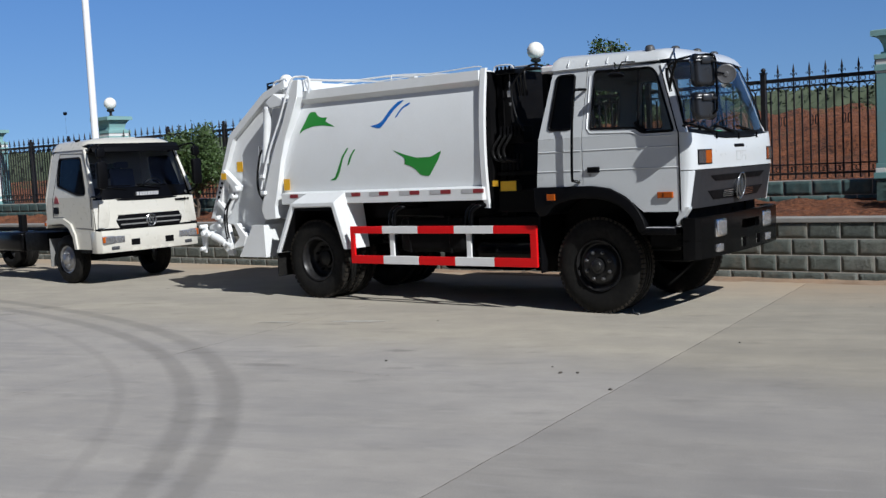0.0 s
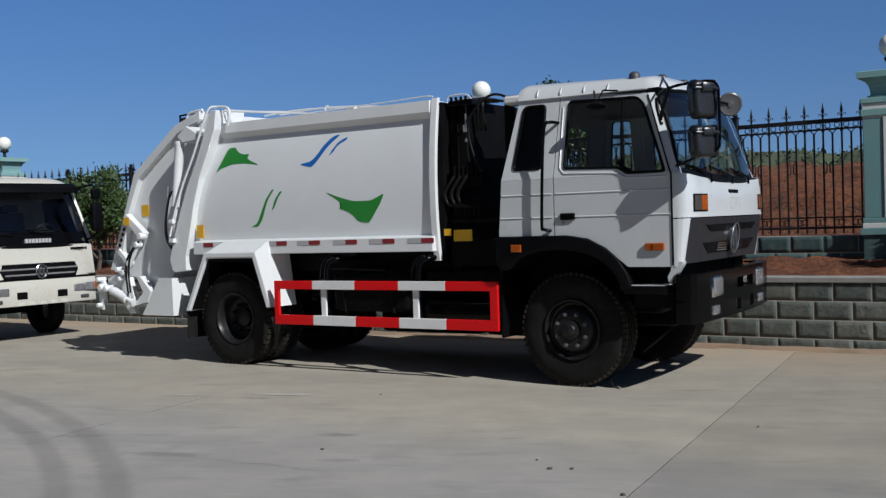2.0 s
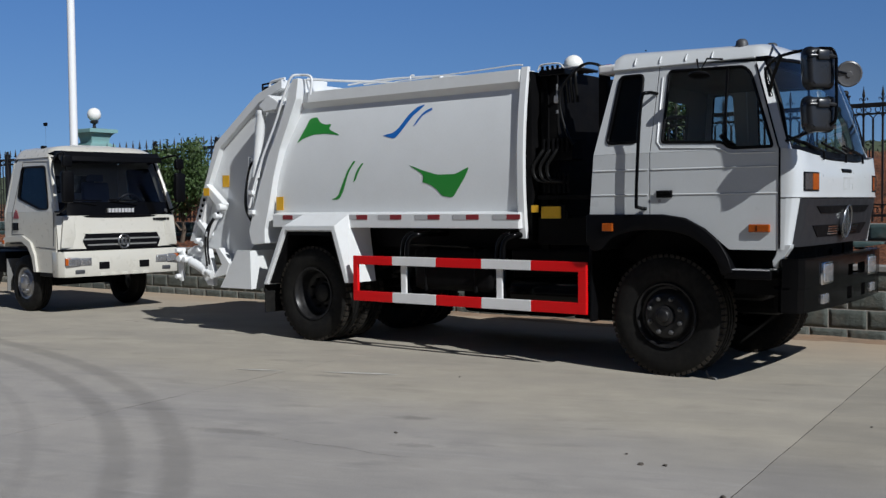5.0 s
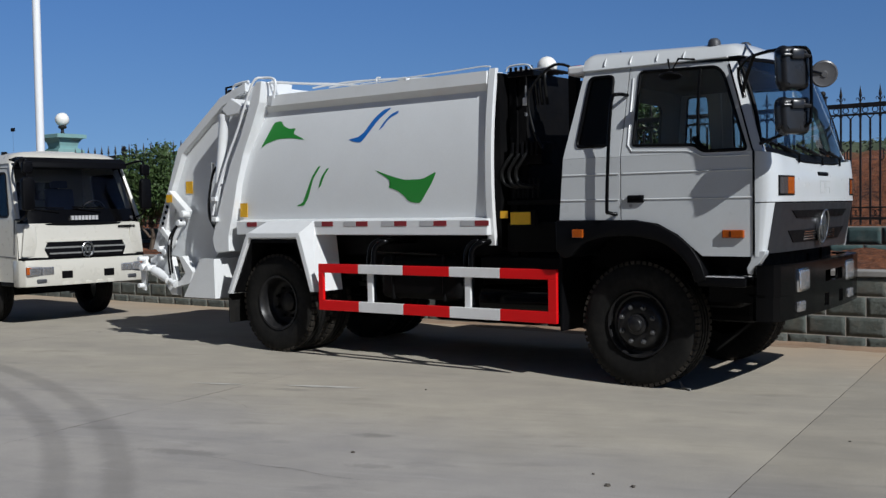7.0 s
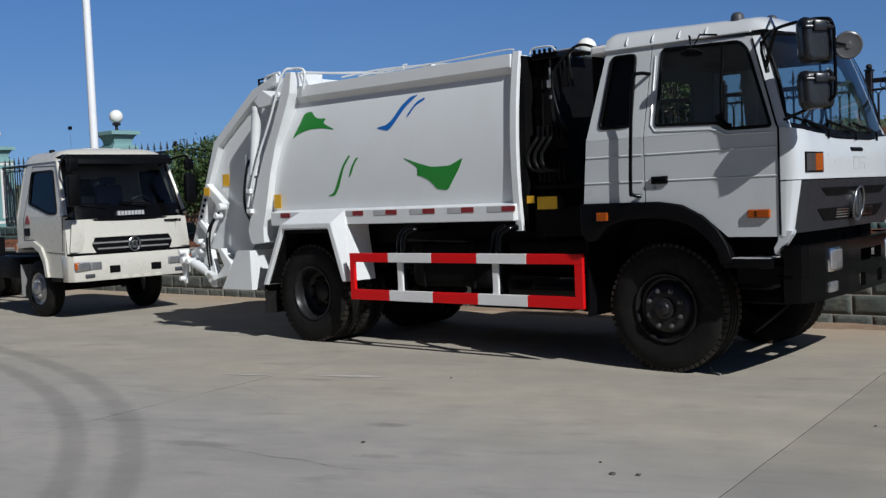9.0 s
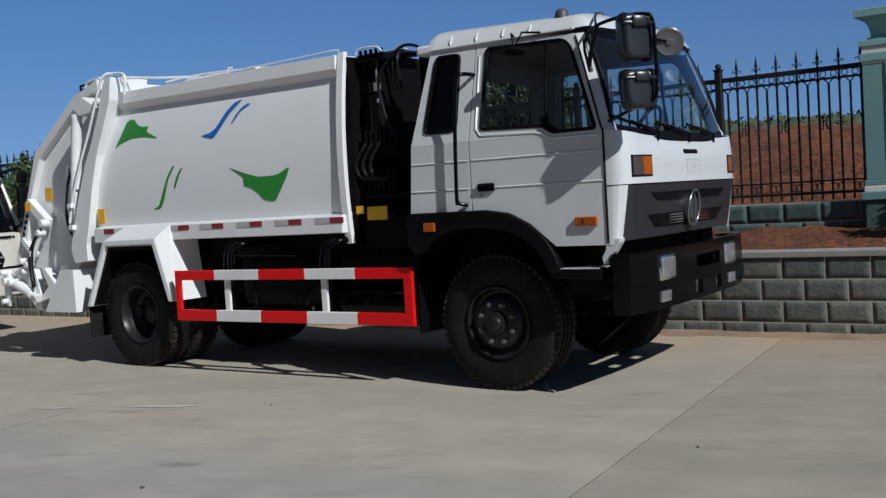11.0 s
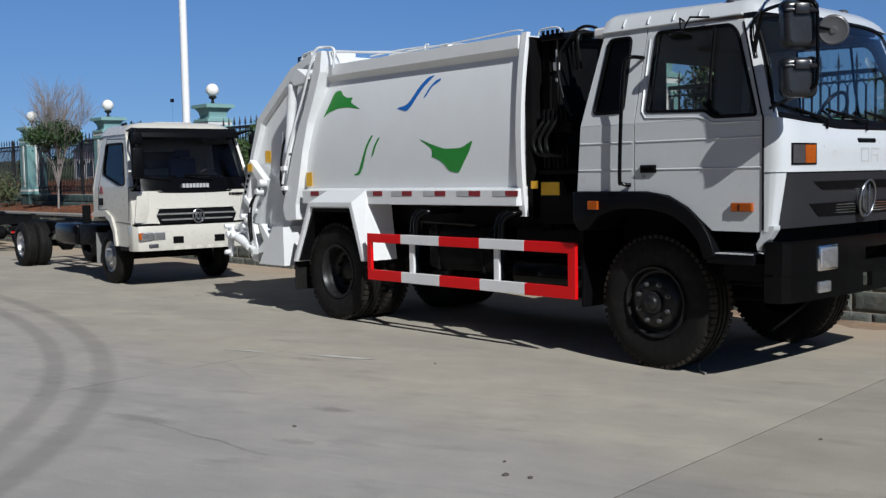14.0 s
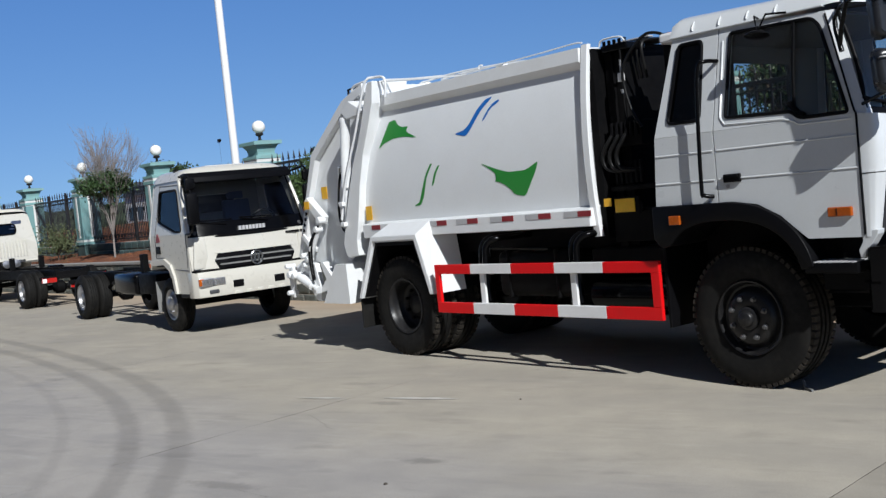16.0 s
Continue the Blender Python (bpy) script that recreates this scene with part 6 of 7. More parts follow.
    part("sticker", fix(bx((-6.10, 0.252, 1.60), (-6.00, 0.258, 1.69))), YELLOW, tail, "small yellow warning sticker")
bm = bx((-5.30, 0.50, 2.72), (-5.12, 0.72, 2.86), 0.02)
tube(bm, [(-5.28, 0.48, 2.62), (-5.28, 0.48, 2.88), (-5.05, 0.52, 2.90)], 0.014, 6)
part("work_lamp", bm, PLASTIC, tail, "black rear work lamp", 40)
bm = tube(bmesh.new(), arc([(-5.05, 0.36, 2.72), (-5.02, 0.36, 2.86), (-4.92, 0.36, 2.89), (-4.78, 0.36, 2.90)], 5), 0.016, 8)
part("top_line", bm, BODYWHITE, tail, "white pipe bend", 50)

# ---- black pump and hose bay behind the cab ----
bay = part("pump_frame", bx((-1.43, 0.45, 0.95), (-1.24, 1.95, 2.70), 0.01), BLACK, truck, "black pump bay with hydraulic hoses")
for x in (-1.38, -0.76):
    part("bay_upright", bx((x - 0.04, 0.42, 0.95), (x + 0.04, 0.50, 2.70), 0.006), BLACK, bay)
part("bay_shelf", bx((-1.42, 0.36, 1.50), (-0.72, 0.62, 1.54), 0.004), BLACK, bay)
part("bay_shelf", bx((-1.42, 0.36, 1.08), (-0.72, 0.62, 1.34), 0.01), BLACK, bay)
part("valve_block", bx((-1.36, 0.36, 1.86), (-1.04, 0.56, 2.06), 0.01), BLACK, bay, "black hydraulic valve block")
for k in range(6):
    x = -1.335 + k * 0.052
    bm = rod(bmesh.new(), (x, 0.34, 1.98), (x, 0.34, 2.06), 0.014, seg=8)
    rod(bm, (x, 0.34, 1.94), (x, 0.34, 1.985), 0.019, seg=6)
    part("valve_fitting", bm, PLASTIC if k < 4 else BLACK, bay, "", 40)
    part("valve_lever", bx((x - 0.012, 0.345, 1.56), (x + 0.012, 0.36, 1.74), 0.004), PLASTIC, bay)
for k in range(3):
    x = -1.335 + k * 0.075
    bm = tube(bmesh.new(), arc([(x, 0.335, 1.96), (x - 0.03, 0.31, 1.90), (x - 0.09, 0.30, 1.80), (x - 0.07, 0.31, 1.70), (x + 0.02, 0.33, 1.665), (x + 0.09, 0.40, 1.66)], 6), 0.017, 8)
    part("hose", bm, HOSE, bay, "looped black hydraulic hose", 60)
bm = tube(bmesh.new(), arc([(-0.66, 0.42, 2.60), (-0.78, 0.36, 2.70), (-0.92, 0.33, 2.70), (-1.10, 0.32, 2.55), (-1.15, 0.32, 2.40), (-1.10, 0.33, 2.15), (-1.03, 0.35, 2.0)], 8), 0.0125, 10)
part("hose", bm, HOSE, bay, "long curved black hose", 60)
fitting = part("pressure_fitting", bx((-1.225, 0.34, 2.385), (-1.175, 0.38, 2.455), 0.008), BARWHITE, bay, "small white pressure fitting", 40)
part("fitting_stem", rod(bmesh.new(), (-1.20, 0.36, 2.455), (-1.20, 0.36, 2.56), 0.008, seg=8), STEEL, fitting)
part("fitting_stem", rod(bmesh.new(), (-1.20, 0.36, 2.29), (-1.20, 0.36, 2.32), 0.012, seg=8), STEEL, fitting)
part("pressure_pipe", tube(bmesh.new(), [(-1.20, 0.37, 1.9), (-1.20, 0.37, 2.70)], 0.009, 6), BLACK, bay)
for k in range(7):
    bm = tube(bmesh.new(), arc([(-1.40 + k * 0.05, 0.56, 2.40), (-1.40 + k * 0.05, 0.52, 2.66), (-1.41 + k * 0.05, 0.66, 2.715), (-1.42 + k * 0.05, 0.95, 2.72)], 5), 0.015, 6)
    part("hose", bm, HOSE, bay, "black hose over the bay", 60)
part("hose_clamp", bx((-1.45, 0.60, 2.730), (-1.08, 0.66, 2.745), 0.004), TAPEGREY, bay)
part("warning_plate", bx((-1.432, 0.270, 1.382), (-1.352, 0.276, 1.448)), YELLOW, bay, "bright yellow warning plate")
part("bay_side", bx((-1.52, 0.30, 1.12), (-1.44, 0.66, 2.69)), BLACK, bay)
part("warning_plate", bx((-1.345, 0.305, 1.325), (-1.135, 0.312, 1.435)), mat("dull_yellow_plate", (0.78, 0.46, 0.012), 0.5), bay, "dull yellow warning plate")
part("plate_holder", bx((-1.355, 0.313, 1.31), (-1.09, 0.325, 1.45)), BLACK, bay)
bm = lathe(bmesh.new(), [(0.045, 0.335), (0.04, 0.32), (0.001, 0.318)], (-1.10, 0, 1.36), "y", 14)
part("gauge", bm, PLASTIC, bay, "", 40)
bm = bx((-0.74, 0.30, 2.60), (-0.56, 0.55, 2.68), 0.02)
part("air_intake", bm, BARWHITE, truck, "small pale intake cap behind the roof")
part("intake_mark", bx((-0.70, 0.36, 2.68), (-0.64, 0.42, 2.69), 0.004), REDLENS, truck)

# ---- light truck chassis ----
def light_truck():
    """A cream light truck without a body, facing +x, its front axle over the origin."""
    t = thing("light_truck", "cream light truck with bare black chassis, no body", "truck", (0, 0, 0), "parked trucks")

    def p(name, bm, m, parent=None, label="", smooth=0):
        return part(name, bm, m, parent or t, label, smooth)

    def lean2(z):
        return -0.94 + (0.0 if z < 1.40 else (z - 1.40) * 0.14)

    def side2(x, z):
        return (x, lean2(z), z)

    low = [(-0.46, 1.02), (-0.36, 1.06), (0.10, 1.07), (0.30, 0.98), (0.42, 0.80), (0.47, 0.58), (0.98, 0.58), (1.0, 0.90), (1.0, 1.42), (-0.40, 1.42)]
    up = [(-0.40, 1.422), (1.0, 1.422), (0.70, 2.10), (0.60, 2.20), (-0.18, 2.20), (-0.30, 2.10)]
    win = rounded([(-0.10, 1.62), (0.55, 1.46), (0.80, 1.46), (0.58, 2.06), (-0.08, 2.06)], [0.06, 0.05, 0.06, 0.06, 0.06])
    for far in (0, 1):
        fix = (lambda b: flip(b, 0.0)) if far else (lambda b: b)
        door = p("cab_door", fix(panel(low, [], side2, 0.03)), CREAM)
        p("door_frame", fix(panel(up, [win], side2, 0.03)), CREAM, door)
        p("door_glass", fix(panel(win, [], lambda x, z: (x, lean2(z) + 0.012, z), 0.004)), SIDEGLASS, door, "clear side window")
        bm = bmesh.new()
        torus_line(bm, [side2(*q) for q in win], 0.014, 6)
        p("door_seal", fix(bm), PLASTIC, door, "", 40)
        for line in ([(-0.22, 1.42), (-0.24, 1.10)], [(-0.24, 1.10), (0.10, 1.10)], [(0.93, 0.95), (0.96, 1.42)], [(-0.22, 1.42), (-0.06, 2.14)], [(-0.06, 2.14), (0.62, 2.12)], [(0.45, 0.93), (0.98, 0.91)]):
            p("door_gap", fix(tube(bmesh.new(), [Vector(side2(*q)) + Vector((0, -0.001, 0)) for q in line], 0.006, 4)), GREY, door)
        p("door_handle", fix(bx((-0.20, -0.955, 1.16), (-0.05, -0.935, 1.27), 0.012)), PLASTIC, door, "black door handle")
        p("door_emblem", fix(prism(bmesh.new(), [(-0.19, 1.33), (-0.03, 1.33), (-0.06, 1.40), (-0.11, 1.46), (-0.16, 1.40)], "y", -0.945, -0.939)), TAPERED, door, "small red mark")
        arch_o = [(-0.50, 0.98), (-0.42, 1.06), (0.10, 1.09), (0.33, 1.00), (0.45, 0.82), (0.50, 0.58)]
        arch_i = [(0.42, 0.58), (0.37, 0.78), (0.26, 0.92), (0.08, 1.00), (-0.38, 0.98), (-0.44, 0.92)]
        p("wheel_arch", fix(prism(bmesh.new(), arch_o + arch_i, "y", -0.975, -0.60, 0.006)), CREAM, None, "cream wheel arch")
        p("side_lamp", fix(bx((-0.48, -0.985, 0.96), (-0.42, -0.96, 1.02), 0.006)), AMBER)
        p("entry_step", fix(bx((0.50, -0.92, 0.52), (0.95, -0.60, 0.58), 0.01)), PLASTIC)
        p("mud_flap", fix(bx((-0.52, -0.90, 0.27), (-0.50, -0.68, 0.74), 0.004)), TRIM, None, "grey plastic mud flap")
        # mirrors
        bm = tube(bmesh.new(), arc([(0.78, -0.84, 2.12), (1.15, -0.96, 2.22), (1.37, -0.98, 2.16), (1.38, -0.98, 1.58), (1.22, -0.96, 1.44), (1.0, -0.94, 1.42)], 4), 0.016, 6)
        tuck = Vector((-0.10, 0.10, 0)) if far else Vector((0, 0, 0))
        bmesh.ops.translate(bm, vec=tuck, verts=bm.verts)
        mf = p("mirror_frame", fix(bm), PLASTIC, None, "black mirror on a tube frame", 50)
        o = rounded([(-0.085, 1.54), (0.085, 1.54), (0.085, 1.97), (-0.085, 1.97)], 0.05)
        bm = prism(bmesh.new(), o, "x", 1.35, 1.43, 0.02)
        bmesh.ops.translate(bm, vec=tuck + Vector((0, -0.97, 0)), verts=bm.verts)
        p("mirror_head", fix(bm), PLASTIC, mf, "", 40)
        o = rounded([(-0.07, 2.02), (0.07, 2.02), (0.07, 2.18), (-0.07, 2.18)], 0.04)
        bm = prism(bmesh.new(), o, "x", 1.35, 1.42, 0.02)
        bmesh.ops.translate(bm, vec=tuck + Vector((0, -0.97, 0)), verts=bm.verts)
        p("mirror_head", fix(bm), PLASTIC, mf, "", 40)
        # front corner panels
        bm = prism(bmesh.new(), rounded([(-0.93, 0.92), (-0.70, 0.92), (-0.72, 1.34), (-0.88, 1.36)], 0.02), "x", 1.085, 1.114, 0.010)
        p("corner_panel", fix(bm), CREAM, None, "", 40)
        # lamps
        hl = p("headlight", fix(bx((1.10, -0.90, 0.655), (1.178, -0.50, 0.795), 0.02)), STEEL, None, "clear headlight cluster", 40)
        p("headlight_lens", fix(bx((1.165, -0.87, 0.675), (1.186, -0.70, 0.775), 0.02)), LENS, hl)
        p("headlight_lens", fix(bx((1.165, -0.68, 0.675), (1.190, -0.53, 0.775), 0.02)), LENS, hl)
        p("signal_lens", fix(bx((1.150, -0.905, 0.685), (1.184, -0.835, 0.785), 0.008)), AMBER, hl, "amber corner lens")
        p("fog_lamp", fix(bx((1.11, -0.76, 0.565), (1.188, -0.62, 0.620), 0.012)), GREY, None, "", 40)
        # solid black block standing in for the shade of an open hole
        p("bumper_hole", fix(bx((1.11, -0.40, 0.615), (1.187, -0.24, 0.715), 0.008)), BLACK)

    def plan2(s):
        y = -0.94 + 1.88 * s
        return Vector((1.15 - 0.10 * abs(2 * s - 1) ** 5, y))

    def front2(s0, s1, z0, z1, out=0.0, nu=36, nv=4):
        def f(u, v):
            q = plan2(s0 + (s1 - s0) * u)
            z = z0 + (z1 - z0) * v
            return (q.x + out - max(0, z - 0.95) * 0.10, q.y, z)
        bm = sheet(bmesh.new(), f, nu, nv)
        bmesh.ops.recalc_face_normals(bm, faces=list(bm.faces))
        bmesh.ops.solidify(bm, geom=list(bm.faces), thickness=0.02)
        return bm

    p("front_face", front2(0, 1, 0.905, 1.365), CREAM, None, "", 40)
    bm = prism(bmesh.new(), [(1.05, -0.95), (1.15, -0.90), (1.175, -0.70), (1.18, 0.0), (1.175, 0.70), (1.15, 0.90), (1.05, 0.95), (0.90, 0.95), (0.90, -0.95)], "z", 0.52, 0.875, 0.015)
    bumper2 = p("bumper", bm, CREAM, None, "cream moulded bumper", 40)
    for k in range(5):
        y = -0.34 + 0.17 * k
        p("bumper_tooth", prism(bmesh.new(), [(y - 0.06, 0.522), (y + 0.06, 0.522), (y + 0.04, 0.565), (y - 0.04, 0.565)], "x", 1.17, 1.19, 0.006), CREAM, bumper2)
    p("bumper_gap", bx((1.0, -0.92, 0.874), (1.135, 0.92, 0.908)), BLACK)
    def wing(half, z0, z1, taper, out, nu=24):
        """A strip of the front whose ends run to points."""
        def f(u, v):
            h = half - taper * abs(2 * v - 1)
            y = h * (2 * u - 1)
            q = plan2((y + 0.94) / 1.88)
            z = z0 + (z1 - z0) * v
            return (q.x + out - max(0, z - 0.95) * 0.10, y, z)
        return shell(sheet(bmesh.new(), f, nu, 4), 0.02)

    gr = p("grille", wing(0.62, 0.905, 1.112, 0.05, 0.006), PLASTIC, None, "black grille with thin grey slats")
    for z, half in ((0.945, 0.56), (1.025, 0.62)):
        p("slat", wing(half, z, z + 0.022, 0.02, 0.014), TRIM, gr, "thin grey slat")
    p("grille_brow", wing(0.60, 1.112, 1.135, 0.01, 0.012), CREAM, gr)
    bm = bmesh.new()
    torus_line(bm, [(1.175, 0.085 * math.cos(a), 0.995 + 0.095 * math.sin(a)) for a in [k * math.pi / 12 for k in range(24)]], 0.014, 6)
    bd = p("badge", bm, EMBLEM, gr, "round chrome badge", 50)
    for s in (-1, 1):
        p("badge_blade", prism(bmesh.new(), [(s * 0.01, 0.93), (s * 0.05, 0.96), (s * 0.05, 1.01), (s * 0.012, 1.07)], "x", 1.158, 1.18, 0.003), EMBLEM, bd)
    p("face_mark", bars(bmesh.new(), (1.10, 0.52, 1.285), (1.122, 0.80, 1.32), 6, 1), PLASTIC, None, "small dark lettering, unreadable")

    def scr(u, v, out=0.0):
        s = 2 * u - 1
        lo = Vector((1.11 - 0.11 * abs(s) ** 3, s * 0.91, 1.350))
        hi = Vector((0.78 - 0.08 * abs(s) ** 3, s * 0.82, 2.16))
        q = lo.lerp(hi, v)
        q.x += 0.02 * math.sin(math.pi * v) + out
        return tuple(q)

    bm = sheet(bmesh.new(), lambda u, v: scr(u, 0.24 + 0.72 * v), 20, 8)
    bmesh.ops.recalc_face_normals(bm, faces=list(bm.faces))
    gl = p("windscreen", bm, GLASS, None, "clear windscreen", 180)
    gl.visible_shadow = False
    bm = sheet(bmesh.new(), lambda u, v: scr(u, 0.25 * v, 0.004), 20, 3)
    band = p("screen_band", bm, GLOSSBLACK, None, "gloss black band under the windscreen", 180)
    bm = bars(bmesh.new(), (1.095, -0.21, 1.405), (1.126, 0.21, 1.463), 8, 1)
    p("band_mark", bm, TAPEGREY, band, "plain silver bars in place of lettering")
    edge2 = [scr(k / 20, 0) for k in range(21)] + [scr(1, k / 6) for k in range(1, 7)] + [scr(1 - k / 20, 1) for k in range(1, 21)] + [scr(0, 1 - k / 6) for k in range(1, 6)]
    p("windscreen_seal", torus_line(bmesh.new(), edge2, 0.022, 6), PLASTIC, None, "", 50)
    for y0, y1 in ((0.30, 0.05), (0.66, 0.42)):
        p("wiper", tube(bmesh.new(), [scr(y0, 0.20, 0.02), scr(y1, 0.27, 0.025)], 0.010, 5), PLASTIC)
        p("wiper", tube(bmesh.new(), [scr(y0 + 0.05, 0.27, 0.015), scr(y1, 0.29, 0.015)], 0.010, 5), PLASTIC)
    for s in (-1, 1):
        bm = tube(bmesh.new(), [(1.02, s * 0.925, 1.40), (0.88, s * 0.885, 1.75), (0.70, s * 0.835, 2.18)], 0.030, 8)
        p("windscreen_pillar", bm, CREAM, None, "", 60)
    # visor and roof
    bm = prism(bmesh.new(), rounded([(0.62, 2.24), (0.80, 2.22), (0.88, 2.18), (0.92, 2.125), (0.905, 2.20), (0.81, 2.27)], 0.01), "y", -0.82, 0.82, 0.008)
    p("sun_visor", bm, PLASTIC, None, "black sun visor over the windscreen", 40)

    def roof2(u, v):
        s = 2 * v - 1
        e = max(0.0, 1 - abs(s) ** 6)
        x = -0.32 + 1.12 * u
        f = min(1.0, max(0.0, 1 - u) / 0.18) if u > 0.82 else min(1.0, 0.3 + u / 0.10)
        return (x, s * 0.845, 2.185 + 0.175 * (e ** 0.45) * f ** 0.5)

    rf = p("roof", sheet(bmesh.new(), roof2, 26, 26), CREAM, None, "", 50)
    p("roof_hatch", bx((0.0, -0.30, 2.345), (0.42, 0.30, 2.38), 0.015), CREAM, rf)
    p("roof_knob", bx((0.26, -0.74, 2.31), (0.34, -0.68, 2.36), 0.01), PLASTIC, rf)
    # back wall with window and ribs
    rear = panel(rounded([(-0.935, 1.02), (0.935, 1.02), (0.935, 1.42), (0.825, 2.22), (-0.825, 2.22), (-0.935, 1.42)], [0.02, 0.02, 0, 0.12, 0.12, 0]), [rounded([(-0.46, 1.70), (0.46, 1.70), (0.46, 1.97), (-0.46, 1.97)], 0.11, 5)], lambda y, z: (-0.47 + max(0, z - 1.42) * 0.18, y, z), 0.03, (-1, 0, 0))
    bk = p("cab_back", rear, CREAM, None, "cream back wall of the cab")
    bm = bmesh.new()
    torus_line(bm, [(-0.475 + max(0, z - 1.42) * 0.18, y, z) for y, z in rounded([(-0.46, 1.70), (0.46, 1.70), (0.46, 1.97), (-0.46, 1.97)], 0.11, 5)], 0.018, 6)
    p("window_seal", bm, PLASTIC, bk, "", 40)
    p("rear_glass", panel(rounded([(-0.46, 1.70), (0.46, 1.70), (0.46, 1.97), (-0.46, 1.97)], 0.11, 5), [], lambda y, z: (-0.455 + max(0, z - 1.42) * 0.18, y, z), 0.004, (-1, 0, 0)), DARKGLASS, bk, "dark rear window")
    for k in range(17):
        y = -0.66 + k * 0.0825
        p("pressed_rib", tube(bmesh.new(), [(-0.478, y, 1.12), (-0.478, y, 1.42), (-0.455, y, 1.52)], 0.018, 6), CREAM, bk)
    inner = panel(rounded([(-0.905, 1.02), (0.905, 1.02), (0.905, 1.42), (0.80, 2.18), (-0.80, 2.18), (-0.905, 1.42)], 0.02), [rounded([(-0.46, 1.70), (0.46, 1.70), (0.46, 1.97), (-0.46, 1.97)], 0.11, 5)], lambda y, z: (-0.405 + max(0, z - 1.42) * 0.18, y, z), 0.01, (1, 0, 0))
    p("back_trim", inner, TRIM, bk, "grey inside trim")
    p("headliner", bx((-0.22, -0.76, 2.15), (0.66, 0.76, 2.165)), DASH)
    p("cab_floor", bx((-0.45, -0.90, 0.96), (1.0, 0.90, 1.04)), DASH)
    p("dashboard", bx((0.72, -0.86, 1.05), (1.02, 0.86, 1.46), 0.04), DASH, None, "dark dashboard")
    for y in (-0.5, 0.45):
        st = p("cab_seat", bx((-0.25, y - 0.24, 1.10), (0.22, y + 0.24, 1.26), 0.04), BLUESEAT, None, "blue cloth seat", 50)
        p("backrest", prism(bmesh.new(), rounded([(-0.34, 1.22), (-0.20, 1.22), (-0.30, 1.86), (-0.38, 1.86)], 0.03), "y", y - 0.22, y + 0.22, 0.025), BLUESEAT, st, "", 50)
        p("headrest", prism(bmesh.new(), rounded([(-0.37, 1.88), (-0.29, 1.88), (-0.31, 2.04), (-0.38, 2.04)], 0.025), "y", y - 0.13, y + 0.13, 0.02), BLUESEAT, st, "", 50)
    bm = bmesh.new()
    torus_line(bm, [(0.55 + 0.09 * math.sin(a), 0.45 + 0.20 * math.cos(a), 1.50 + 0.17 * math.sin(a)) for a in [k * math.pi / 10 for k in range(20)]], 0.016, 6)
    tube(bm, [(0.56, 0.45, 1.50), (0.74, 0.45, 1.32)], 0.025, 6)
    p("steering_wheel", bm, PLASTIC, None, "", 50)
    # chassis
    for y in (-0.38, 0.31):
        p("frame_rail", bx((-5.55, y, 0.60), (0.9, y + 0.07, 0.82), 0.006), BLACK, None, "black steel frame rail")
    for x in (-5.5, -4.6, -3.4, -2.2, -1.0, 0.3):
        p("cross_member", bx((x - 0.04, -0.31, 0.64), (x + 0.04, 0.31, 0.78)), BLACK)
    p("battery_box", bx((-1.55, -0.80, 0.52), (-0.75, -0.40, 0.84), 0.03), BLACK, None, "black box slung beside the frame", 40)
    p("fuel_tank", bx((-2.7, -0.82, 0.50), (-1.65, -0.40, 0.84), 0.06, 3), GLOSSBLACK, None, "black fuel tank", 40)
    p("engine", bx((-0.6, -0.32, 0.50), (0.7, 0.32, 1.02), 0.05), BLACK)
    p("air_pipe", tube(bmesh.new(), [(-0.62, 0.66, 0.85), (-0.62, 0.68, 1.95)], 0.06, 10), PLASTIC, None, "black upright intake pipe", 50)
    p("air_pipe_top", bx((-0.70, 0.58, 1.90), (-0.54, 0.78, 2.05), 0.03), PLASTIC, None, "", 40)
    for y in (-0.3, -0.05, 0.35):
        p("under_cab_gear", lathe(bmesh.new(), [(0.001, -0.72), (0.10, -0.70), (0.11, -0.62), (0.09, -0.54), (0.001, -0.53)], (0, y, 0.94), "x", 14), STEEL, None, "metal engine part under the cab", 40)
    for y in (-0.34, 0.35):
        p("spring_tower", bx((-2.55, y - 0.05, 0.82), (-2.40, y + 0.05, 1.12), 0.01), BLACK)
    p("drive_shaft", rod(bmesh.new(), (-4.1, 0, 0.50), (-0.6, 0, 0.60), 0.045), BLACK, None, "", 40)
    for x in (0.0, -4.55):
        bm = rod(bmesh.new(), (x, -0.7, 0.40), (x, 0.7, 0.40), 0.06)
        if x < -1:
            lathe(bm, [(0.06, -0.16), (0.15, -0.08), (0.15, 0.08), (0.06, 0.16)], (x, 0, 0.40), "y", 16)
        p("axle", bm, BLACK, None, "", 40)
        for y in (-0.42, 0.42):
            p("leaf_spring", tube(bmesh.new(), arc([(x - 0.6, y, 0.62), (x, y, 0.47), (x + 0.6, y, 0.62)], 6), 0.035, 6), BLACK)
    # wheels
    def wheel(x, y, far, nuts):
        bm = tyre(bmesh.new(), (x, y, 0.402), 0.405, 0.21, 0.225)
        w = p("wheel", flip(bm, 0.0) if far else bm, RUBBER, None, "black tyre on a silver steel rim", 30)
        if nuts:
            prof = [(0.232, 0.012), (0.225, 0.0), (0.21, 0.004), (0.195, 0.03), (0.16, 0.02), (0.14, -0.012), (0.09, -0.015), (0.075, -0.03), (0.055, -0.05), (0.001, -0.055)]
        else:
            prof = [(0.235, 0.01), (0.225, -0.002), (0.205, 0.01), (0.19, 0.10), (0.15, 0.125), (0.11, 0.12), (0.08, 0.03), (0.001, 0.02)]
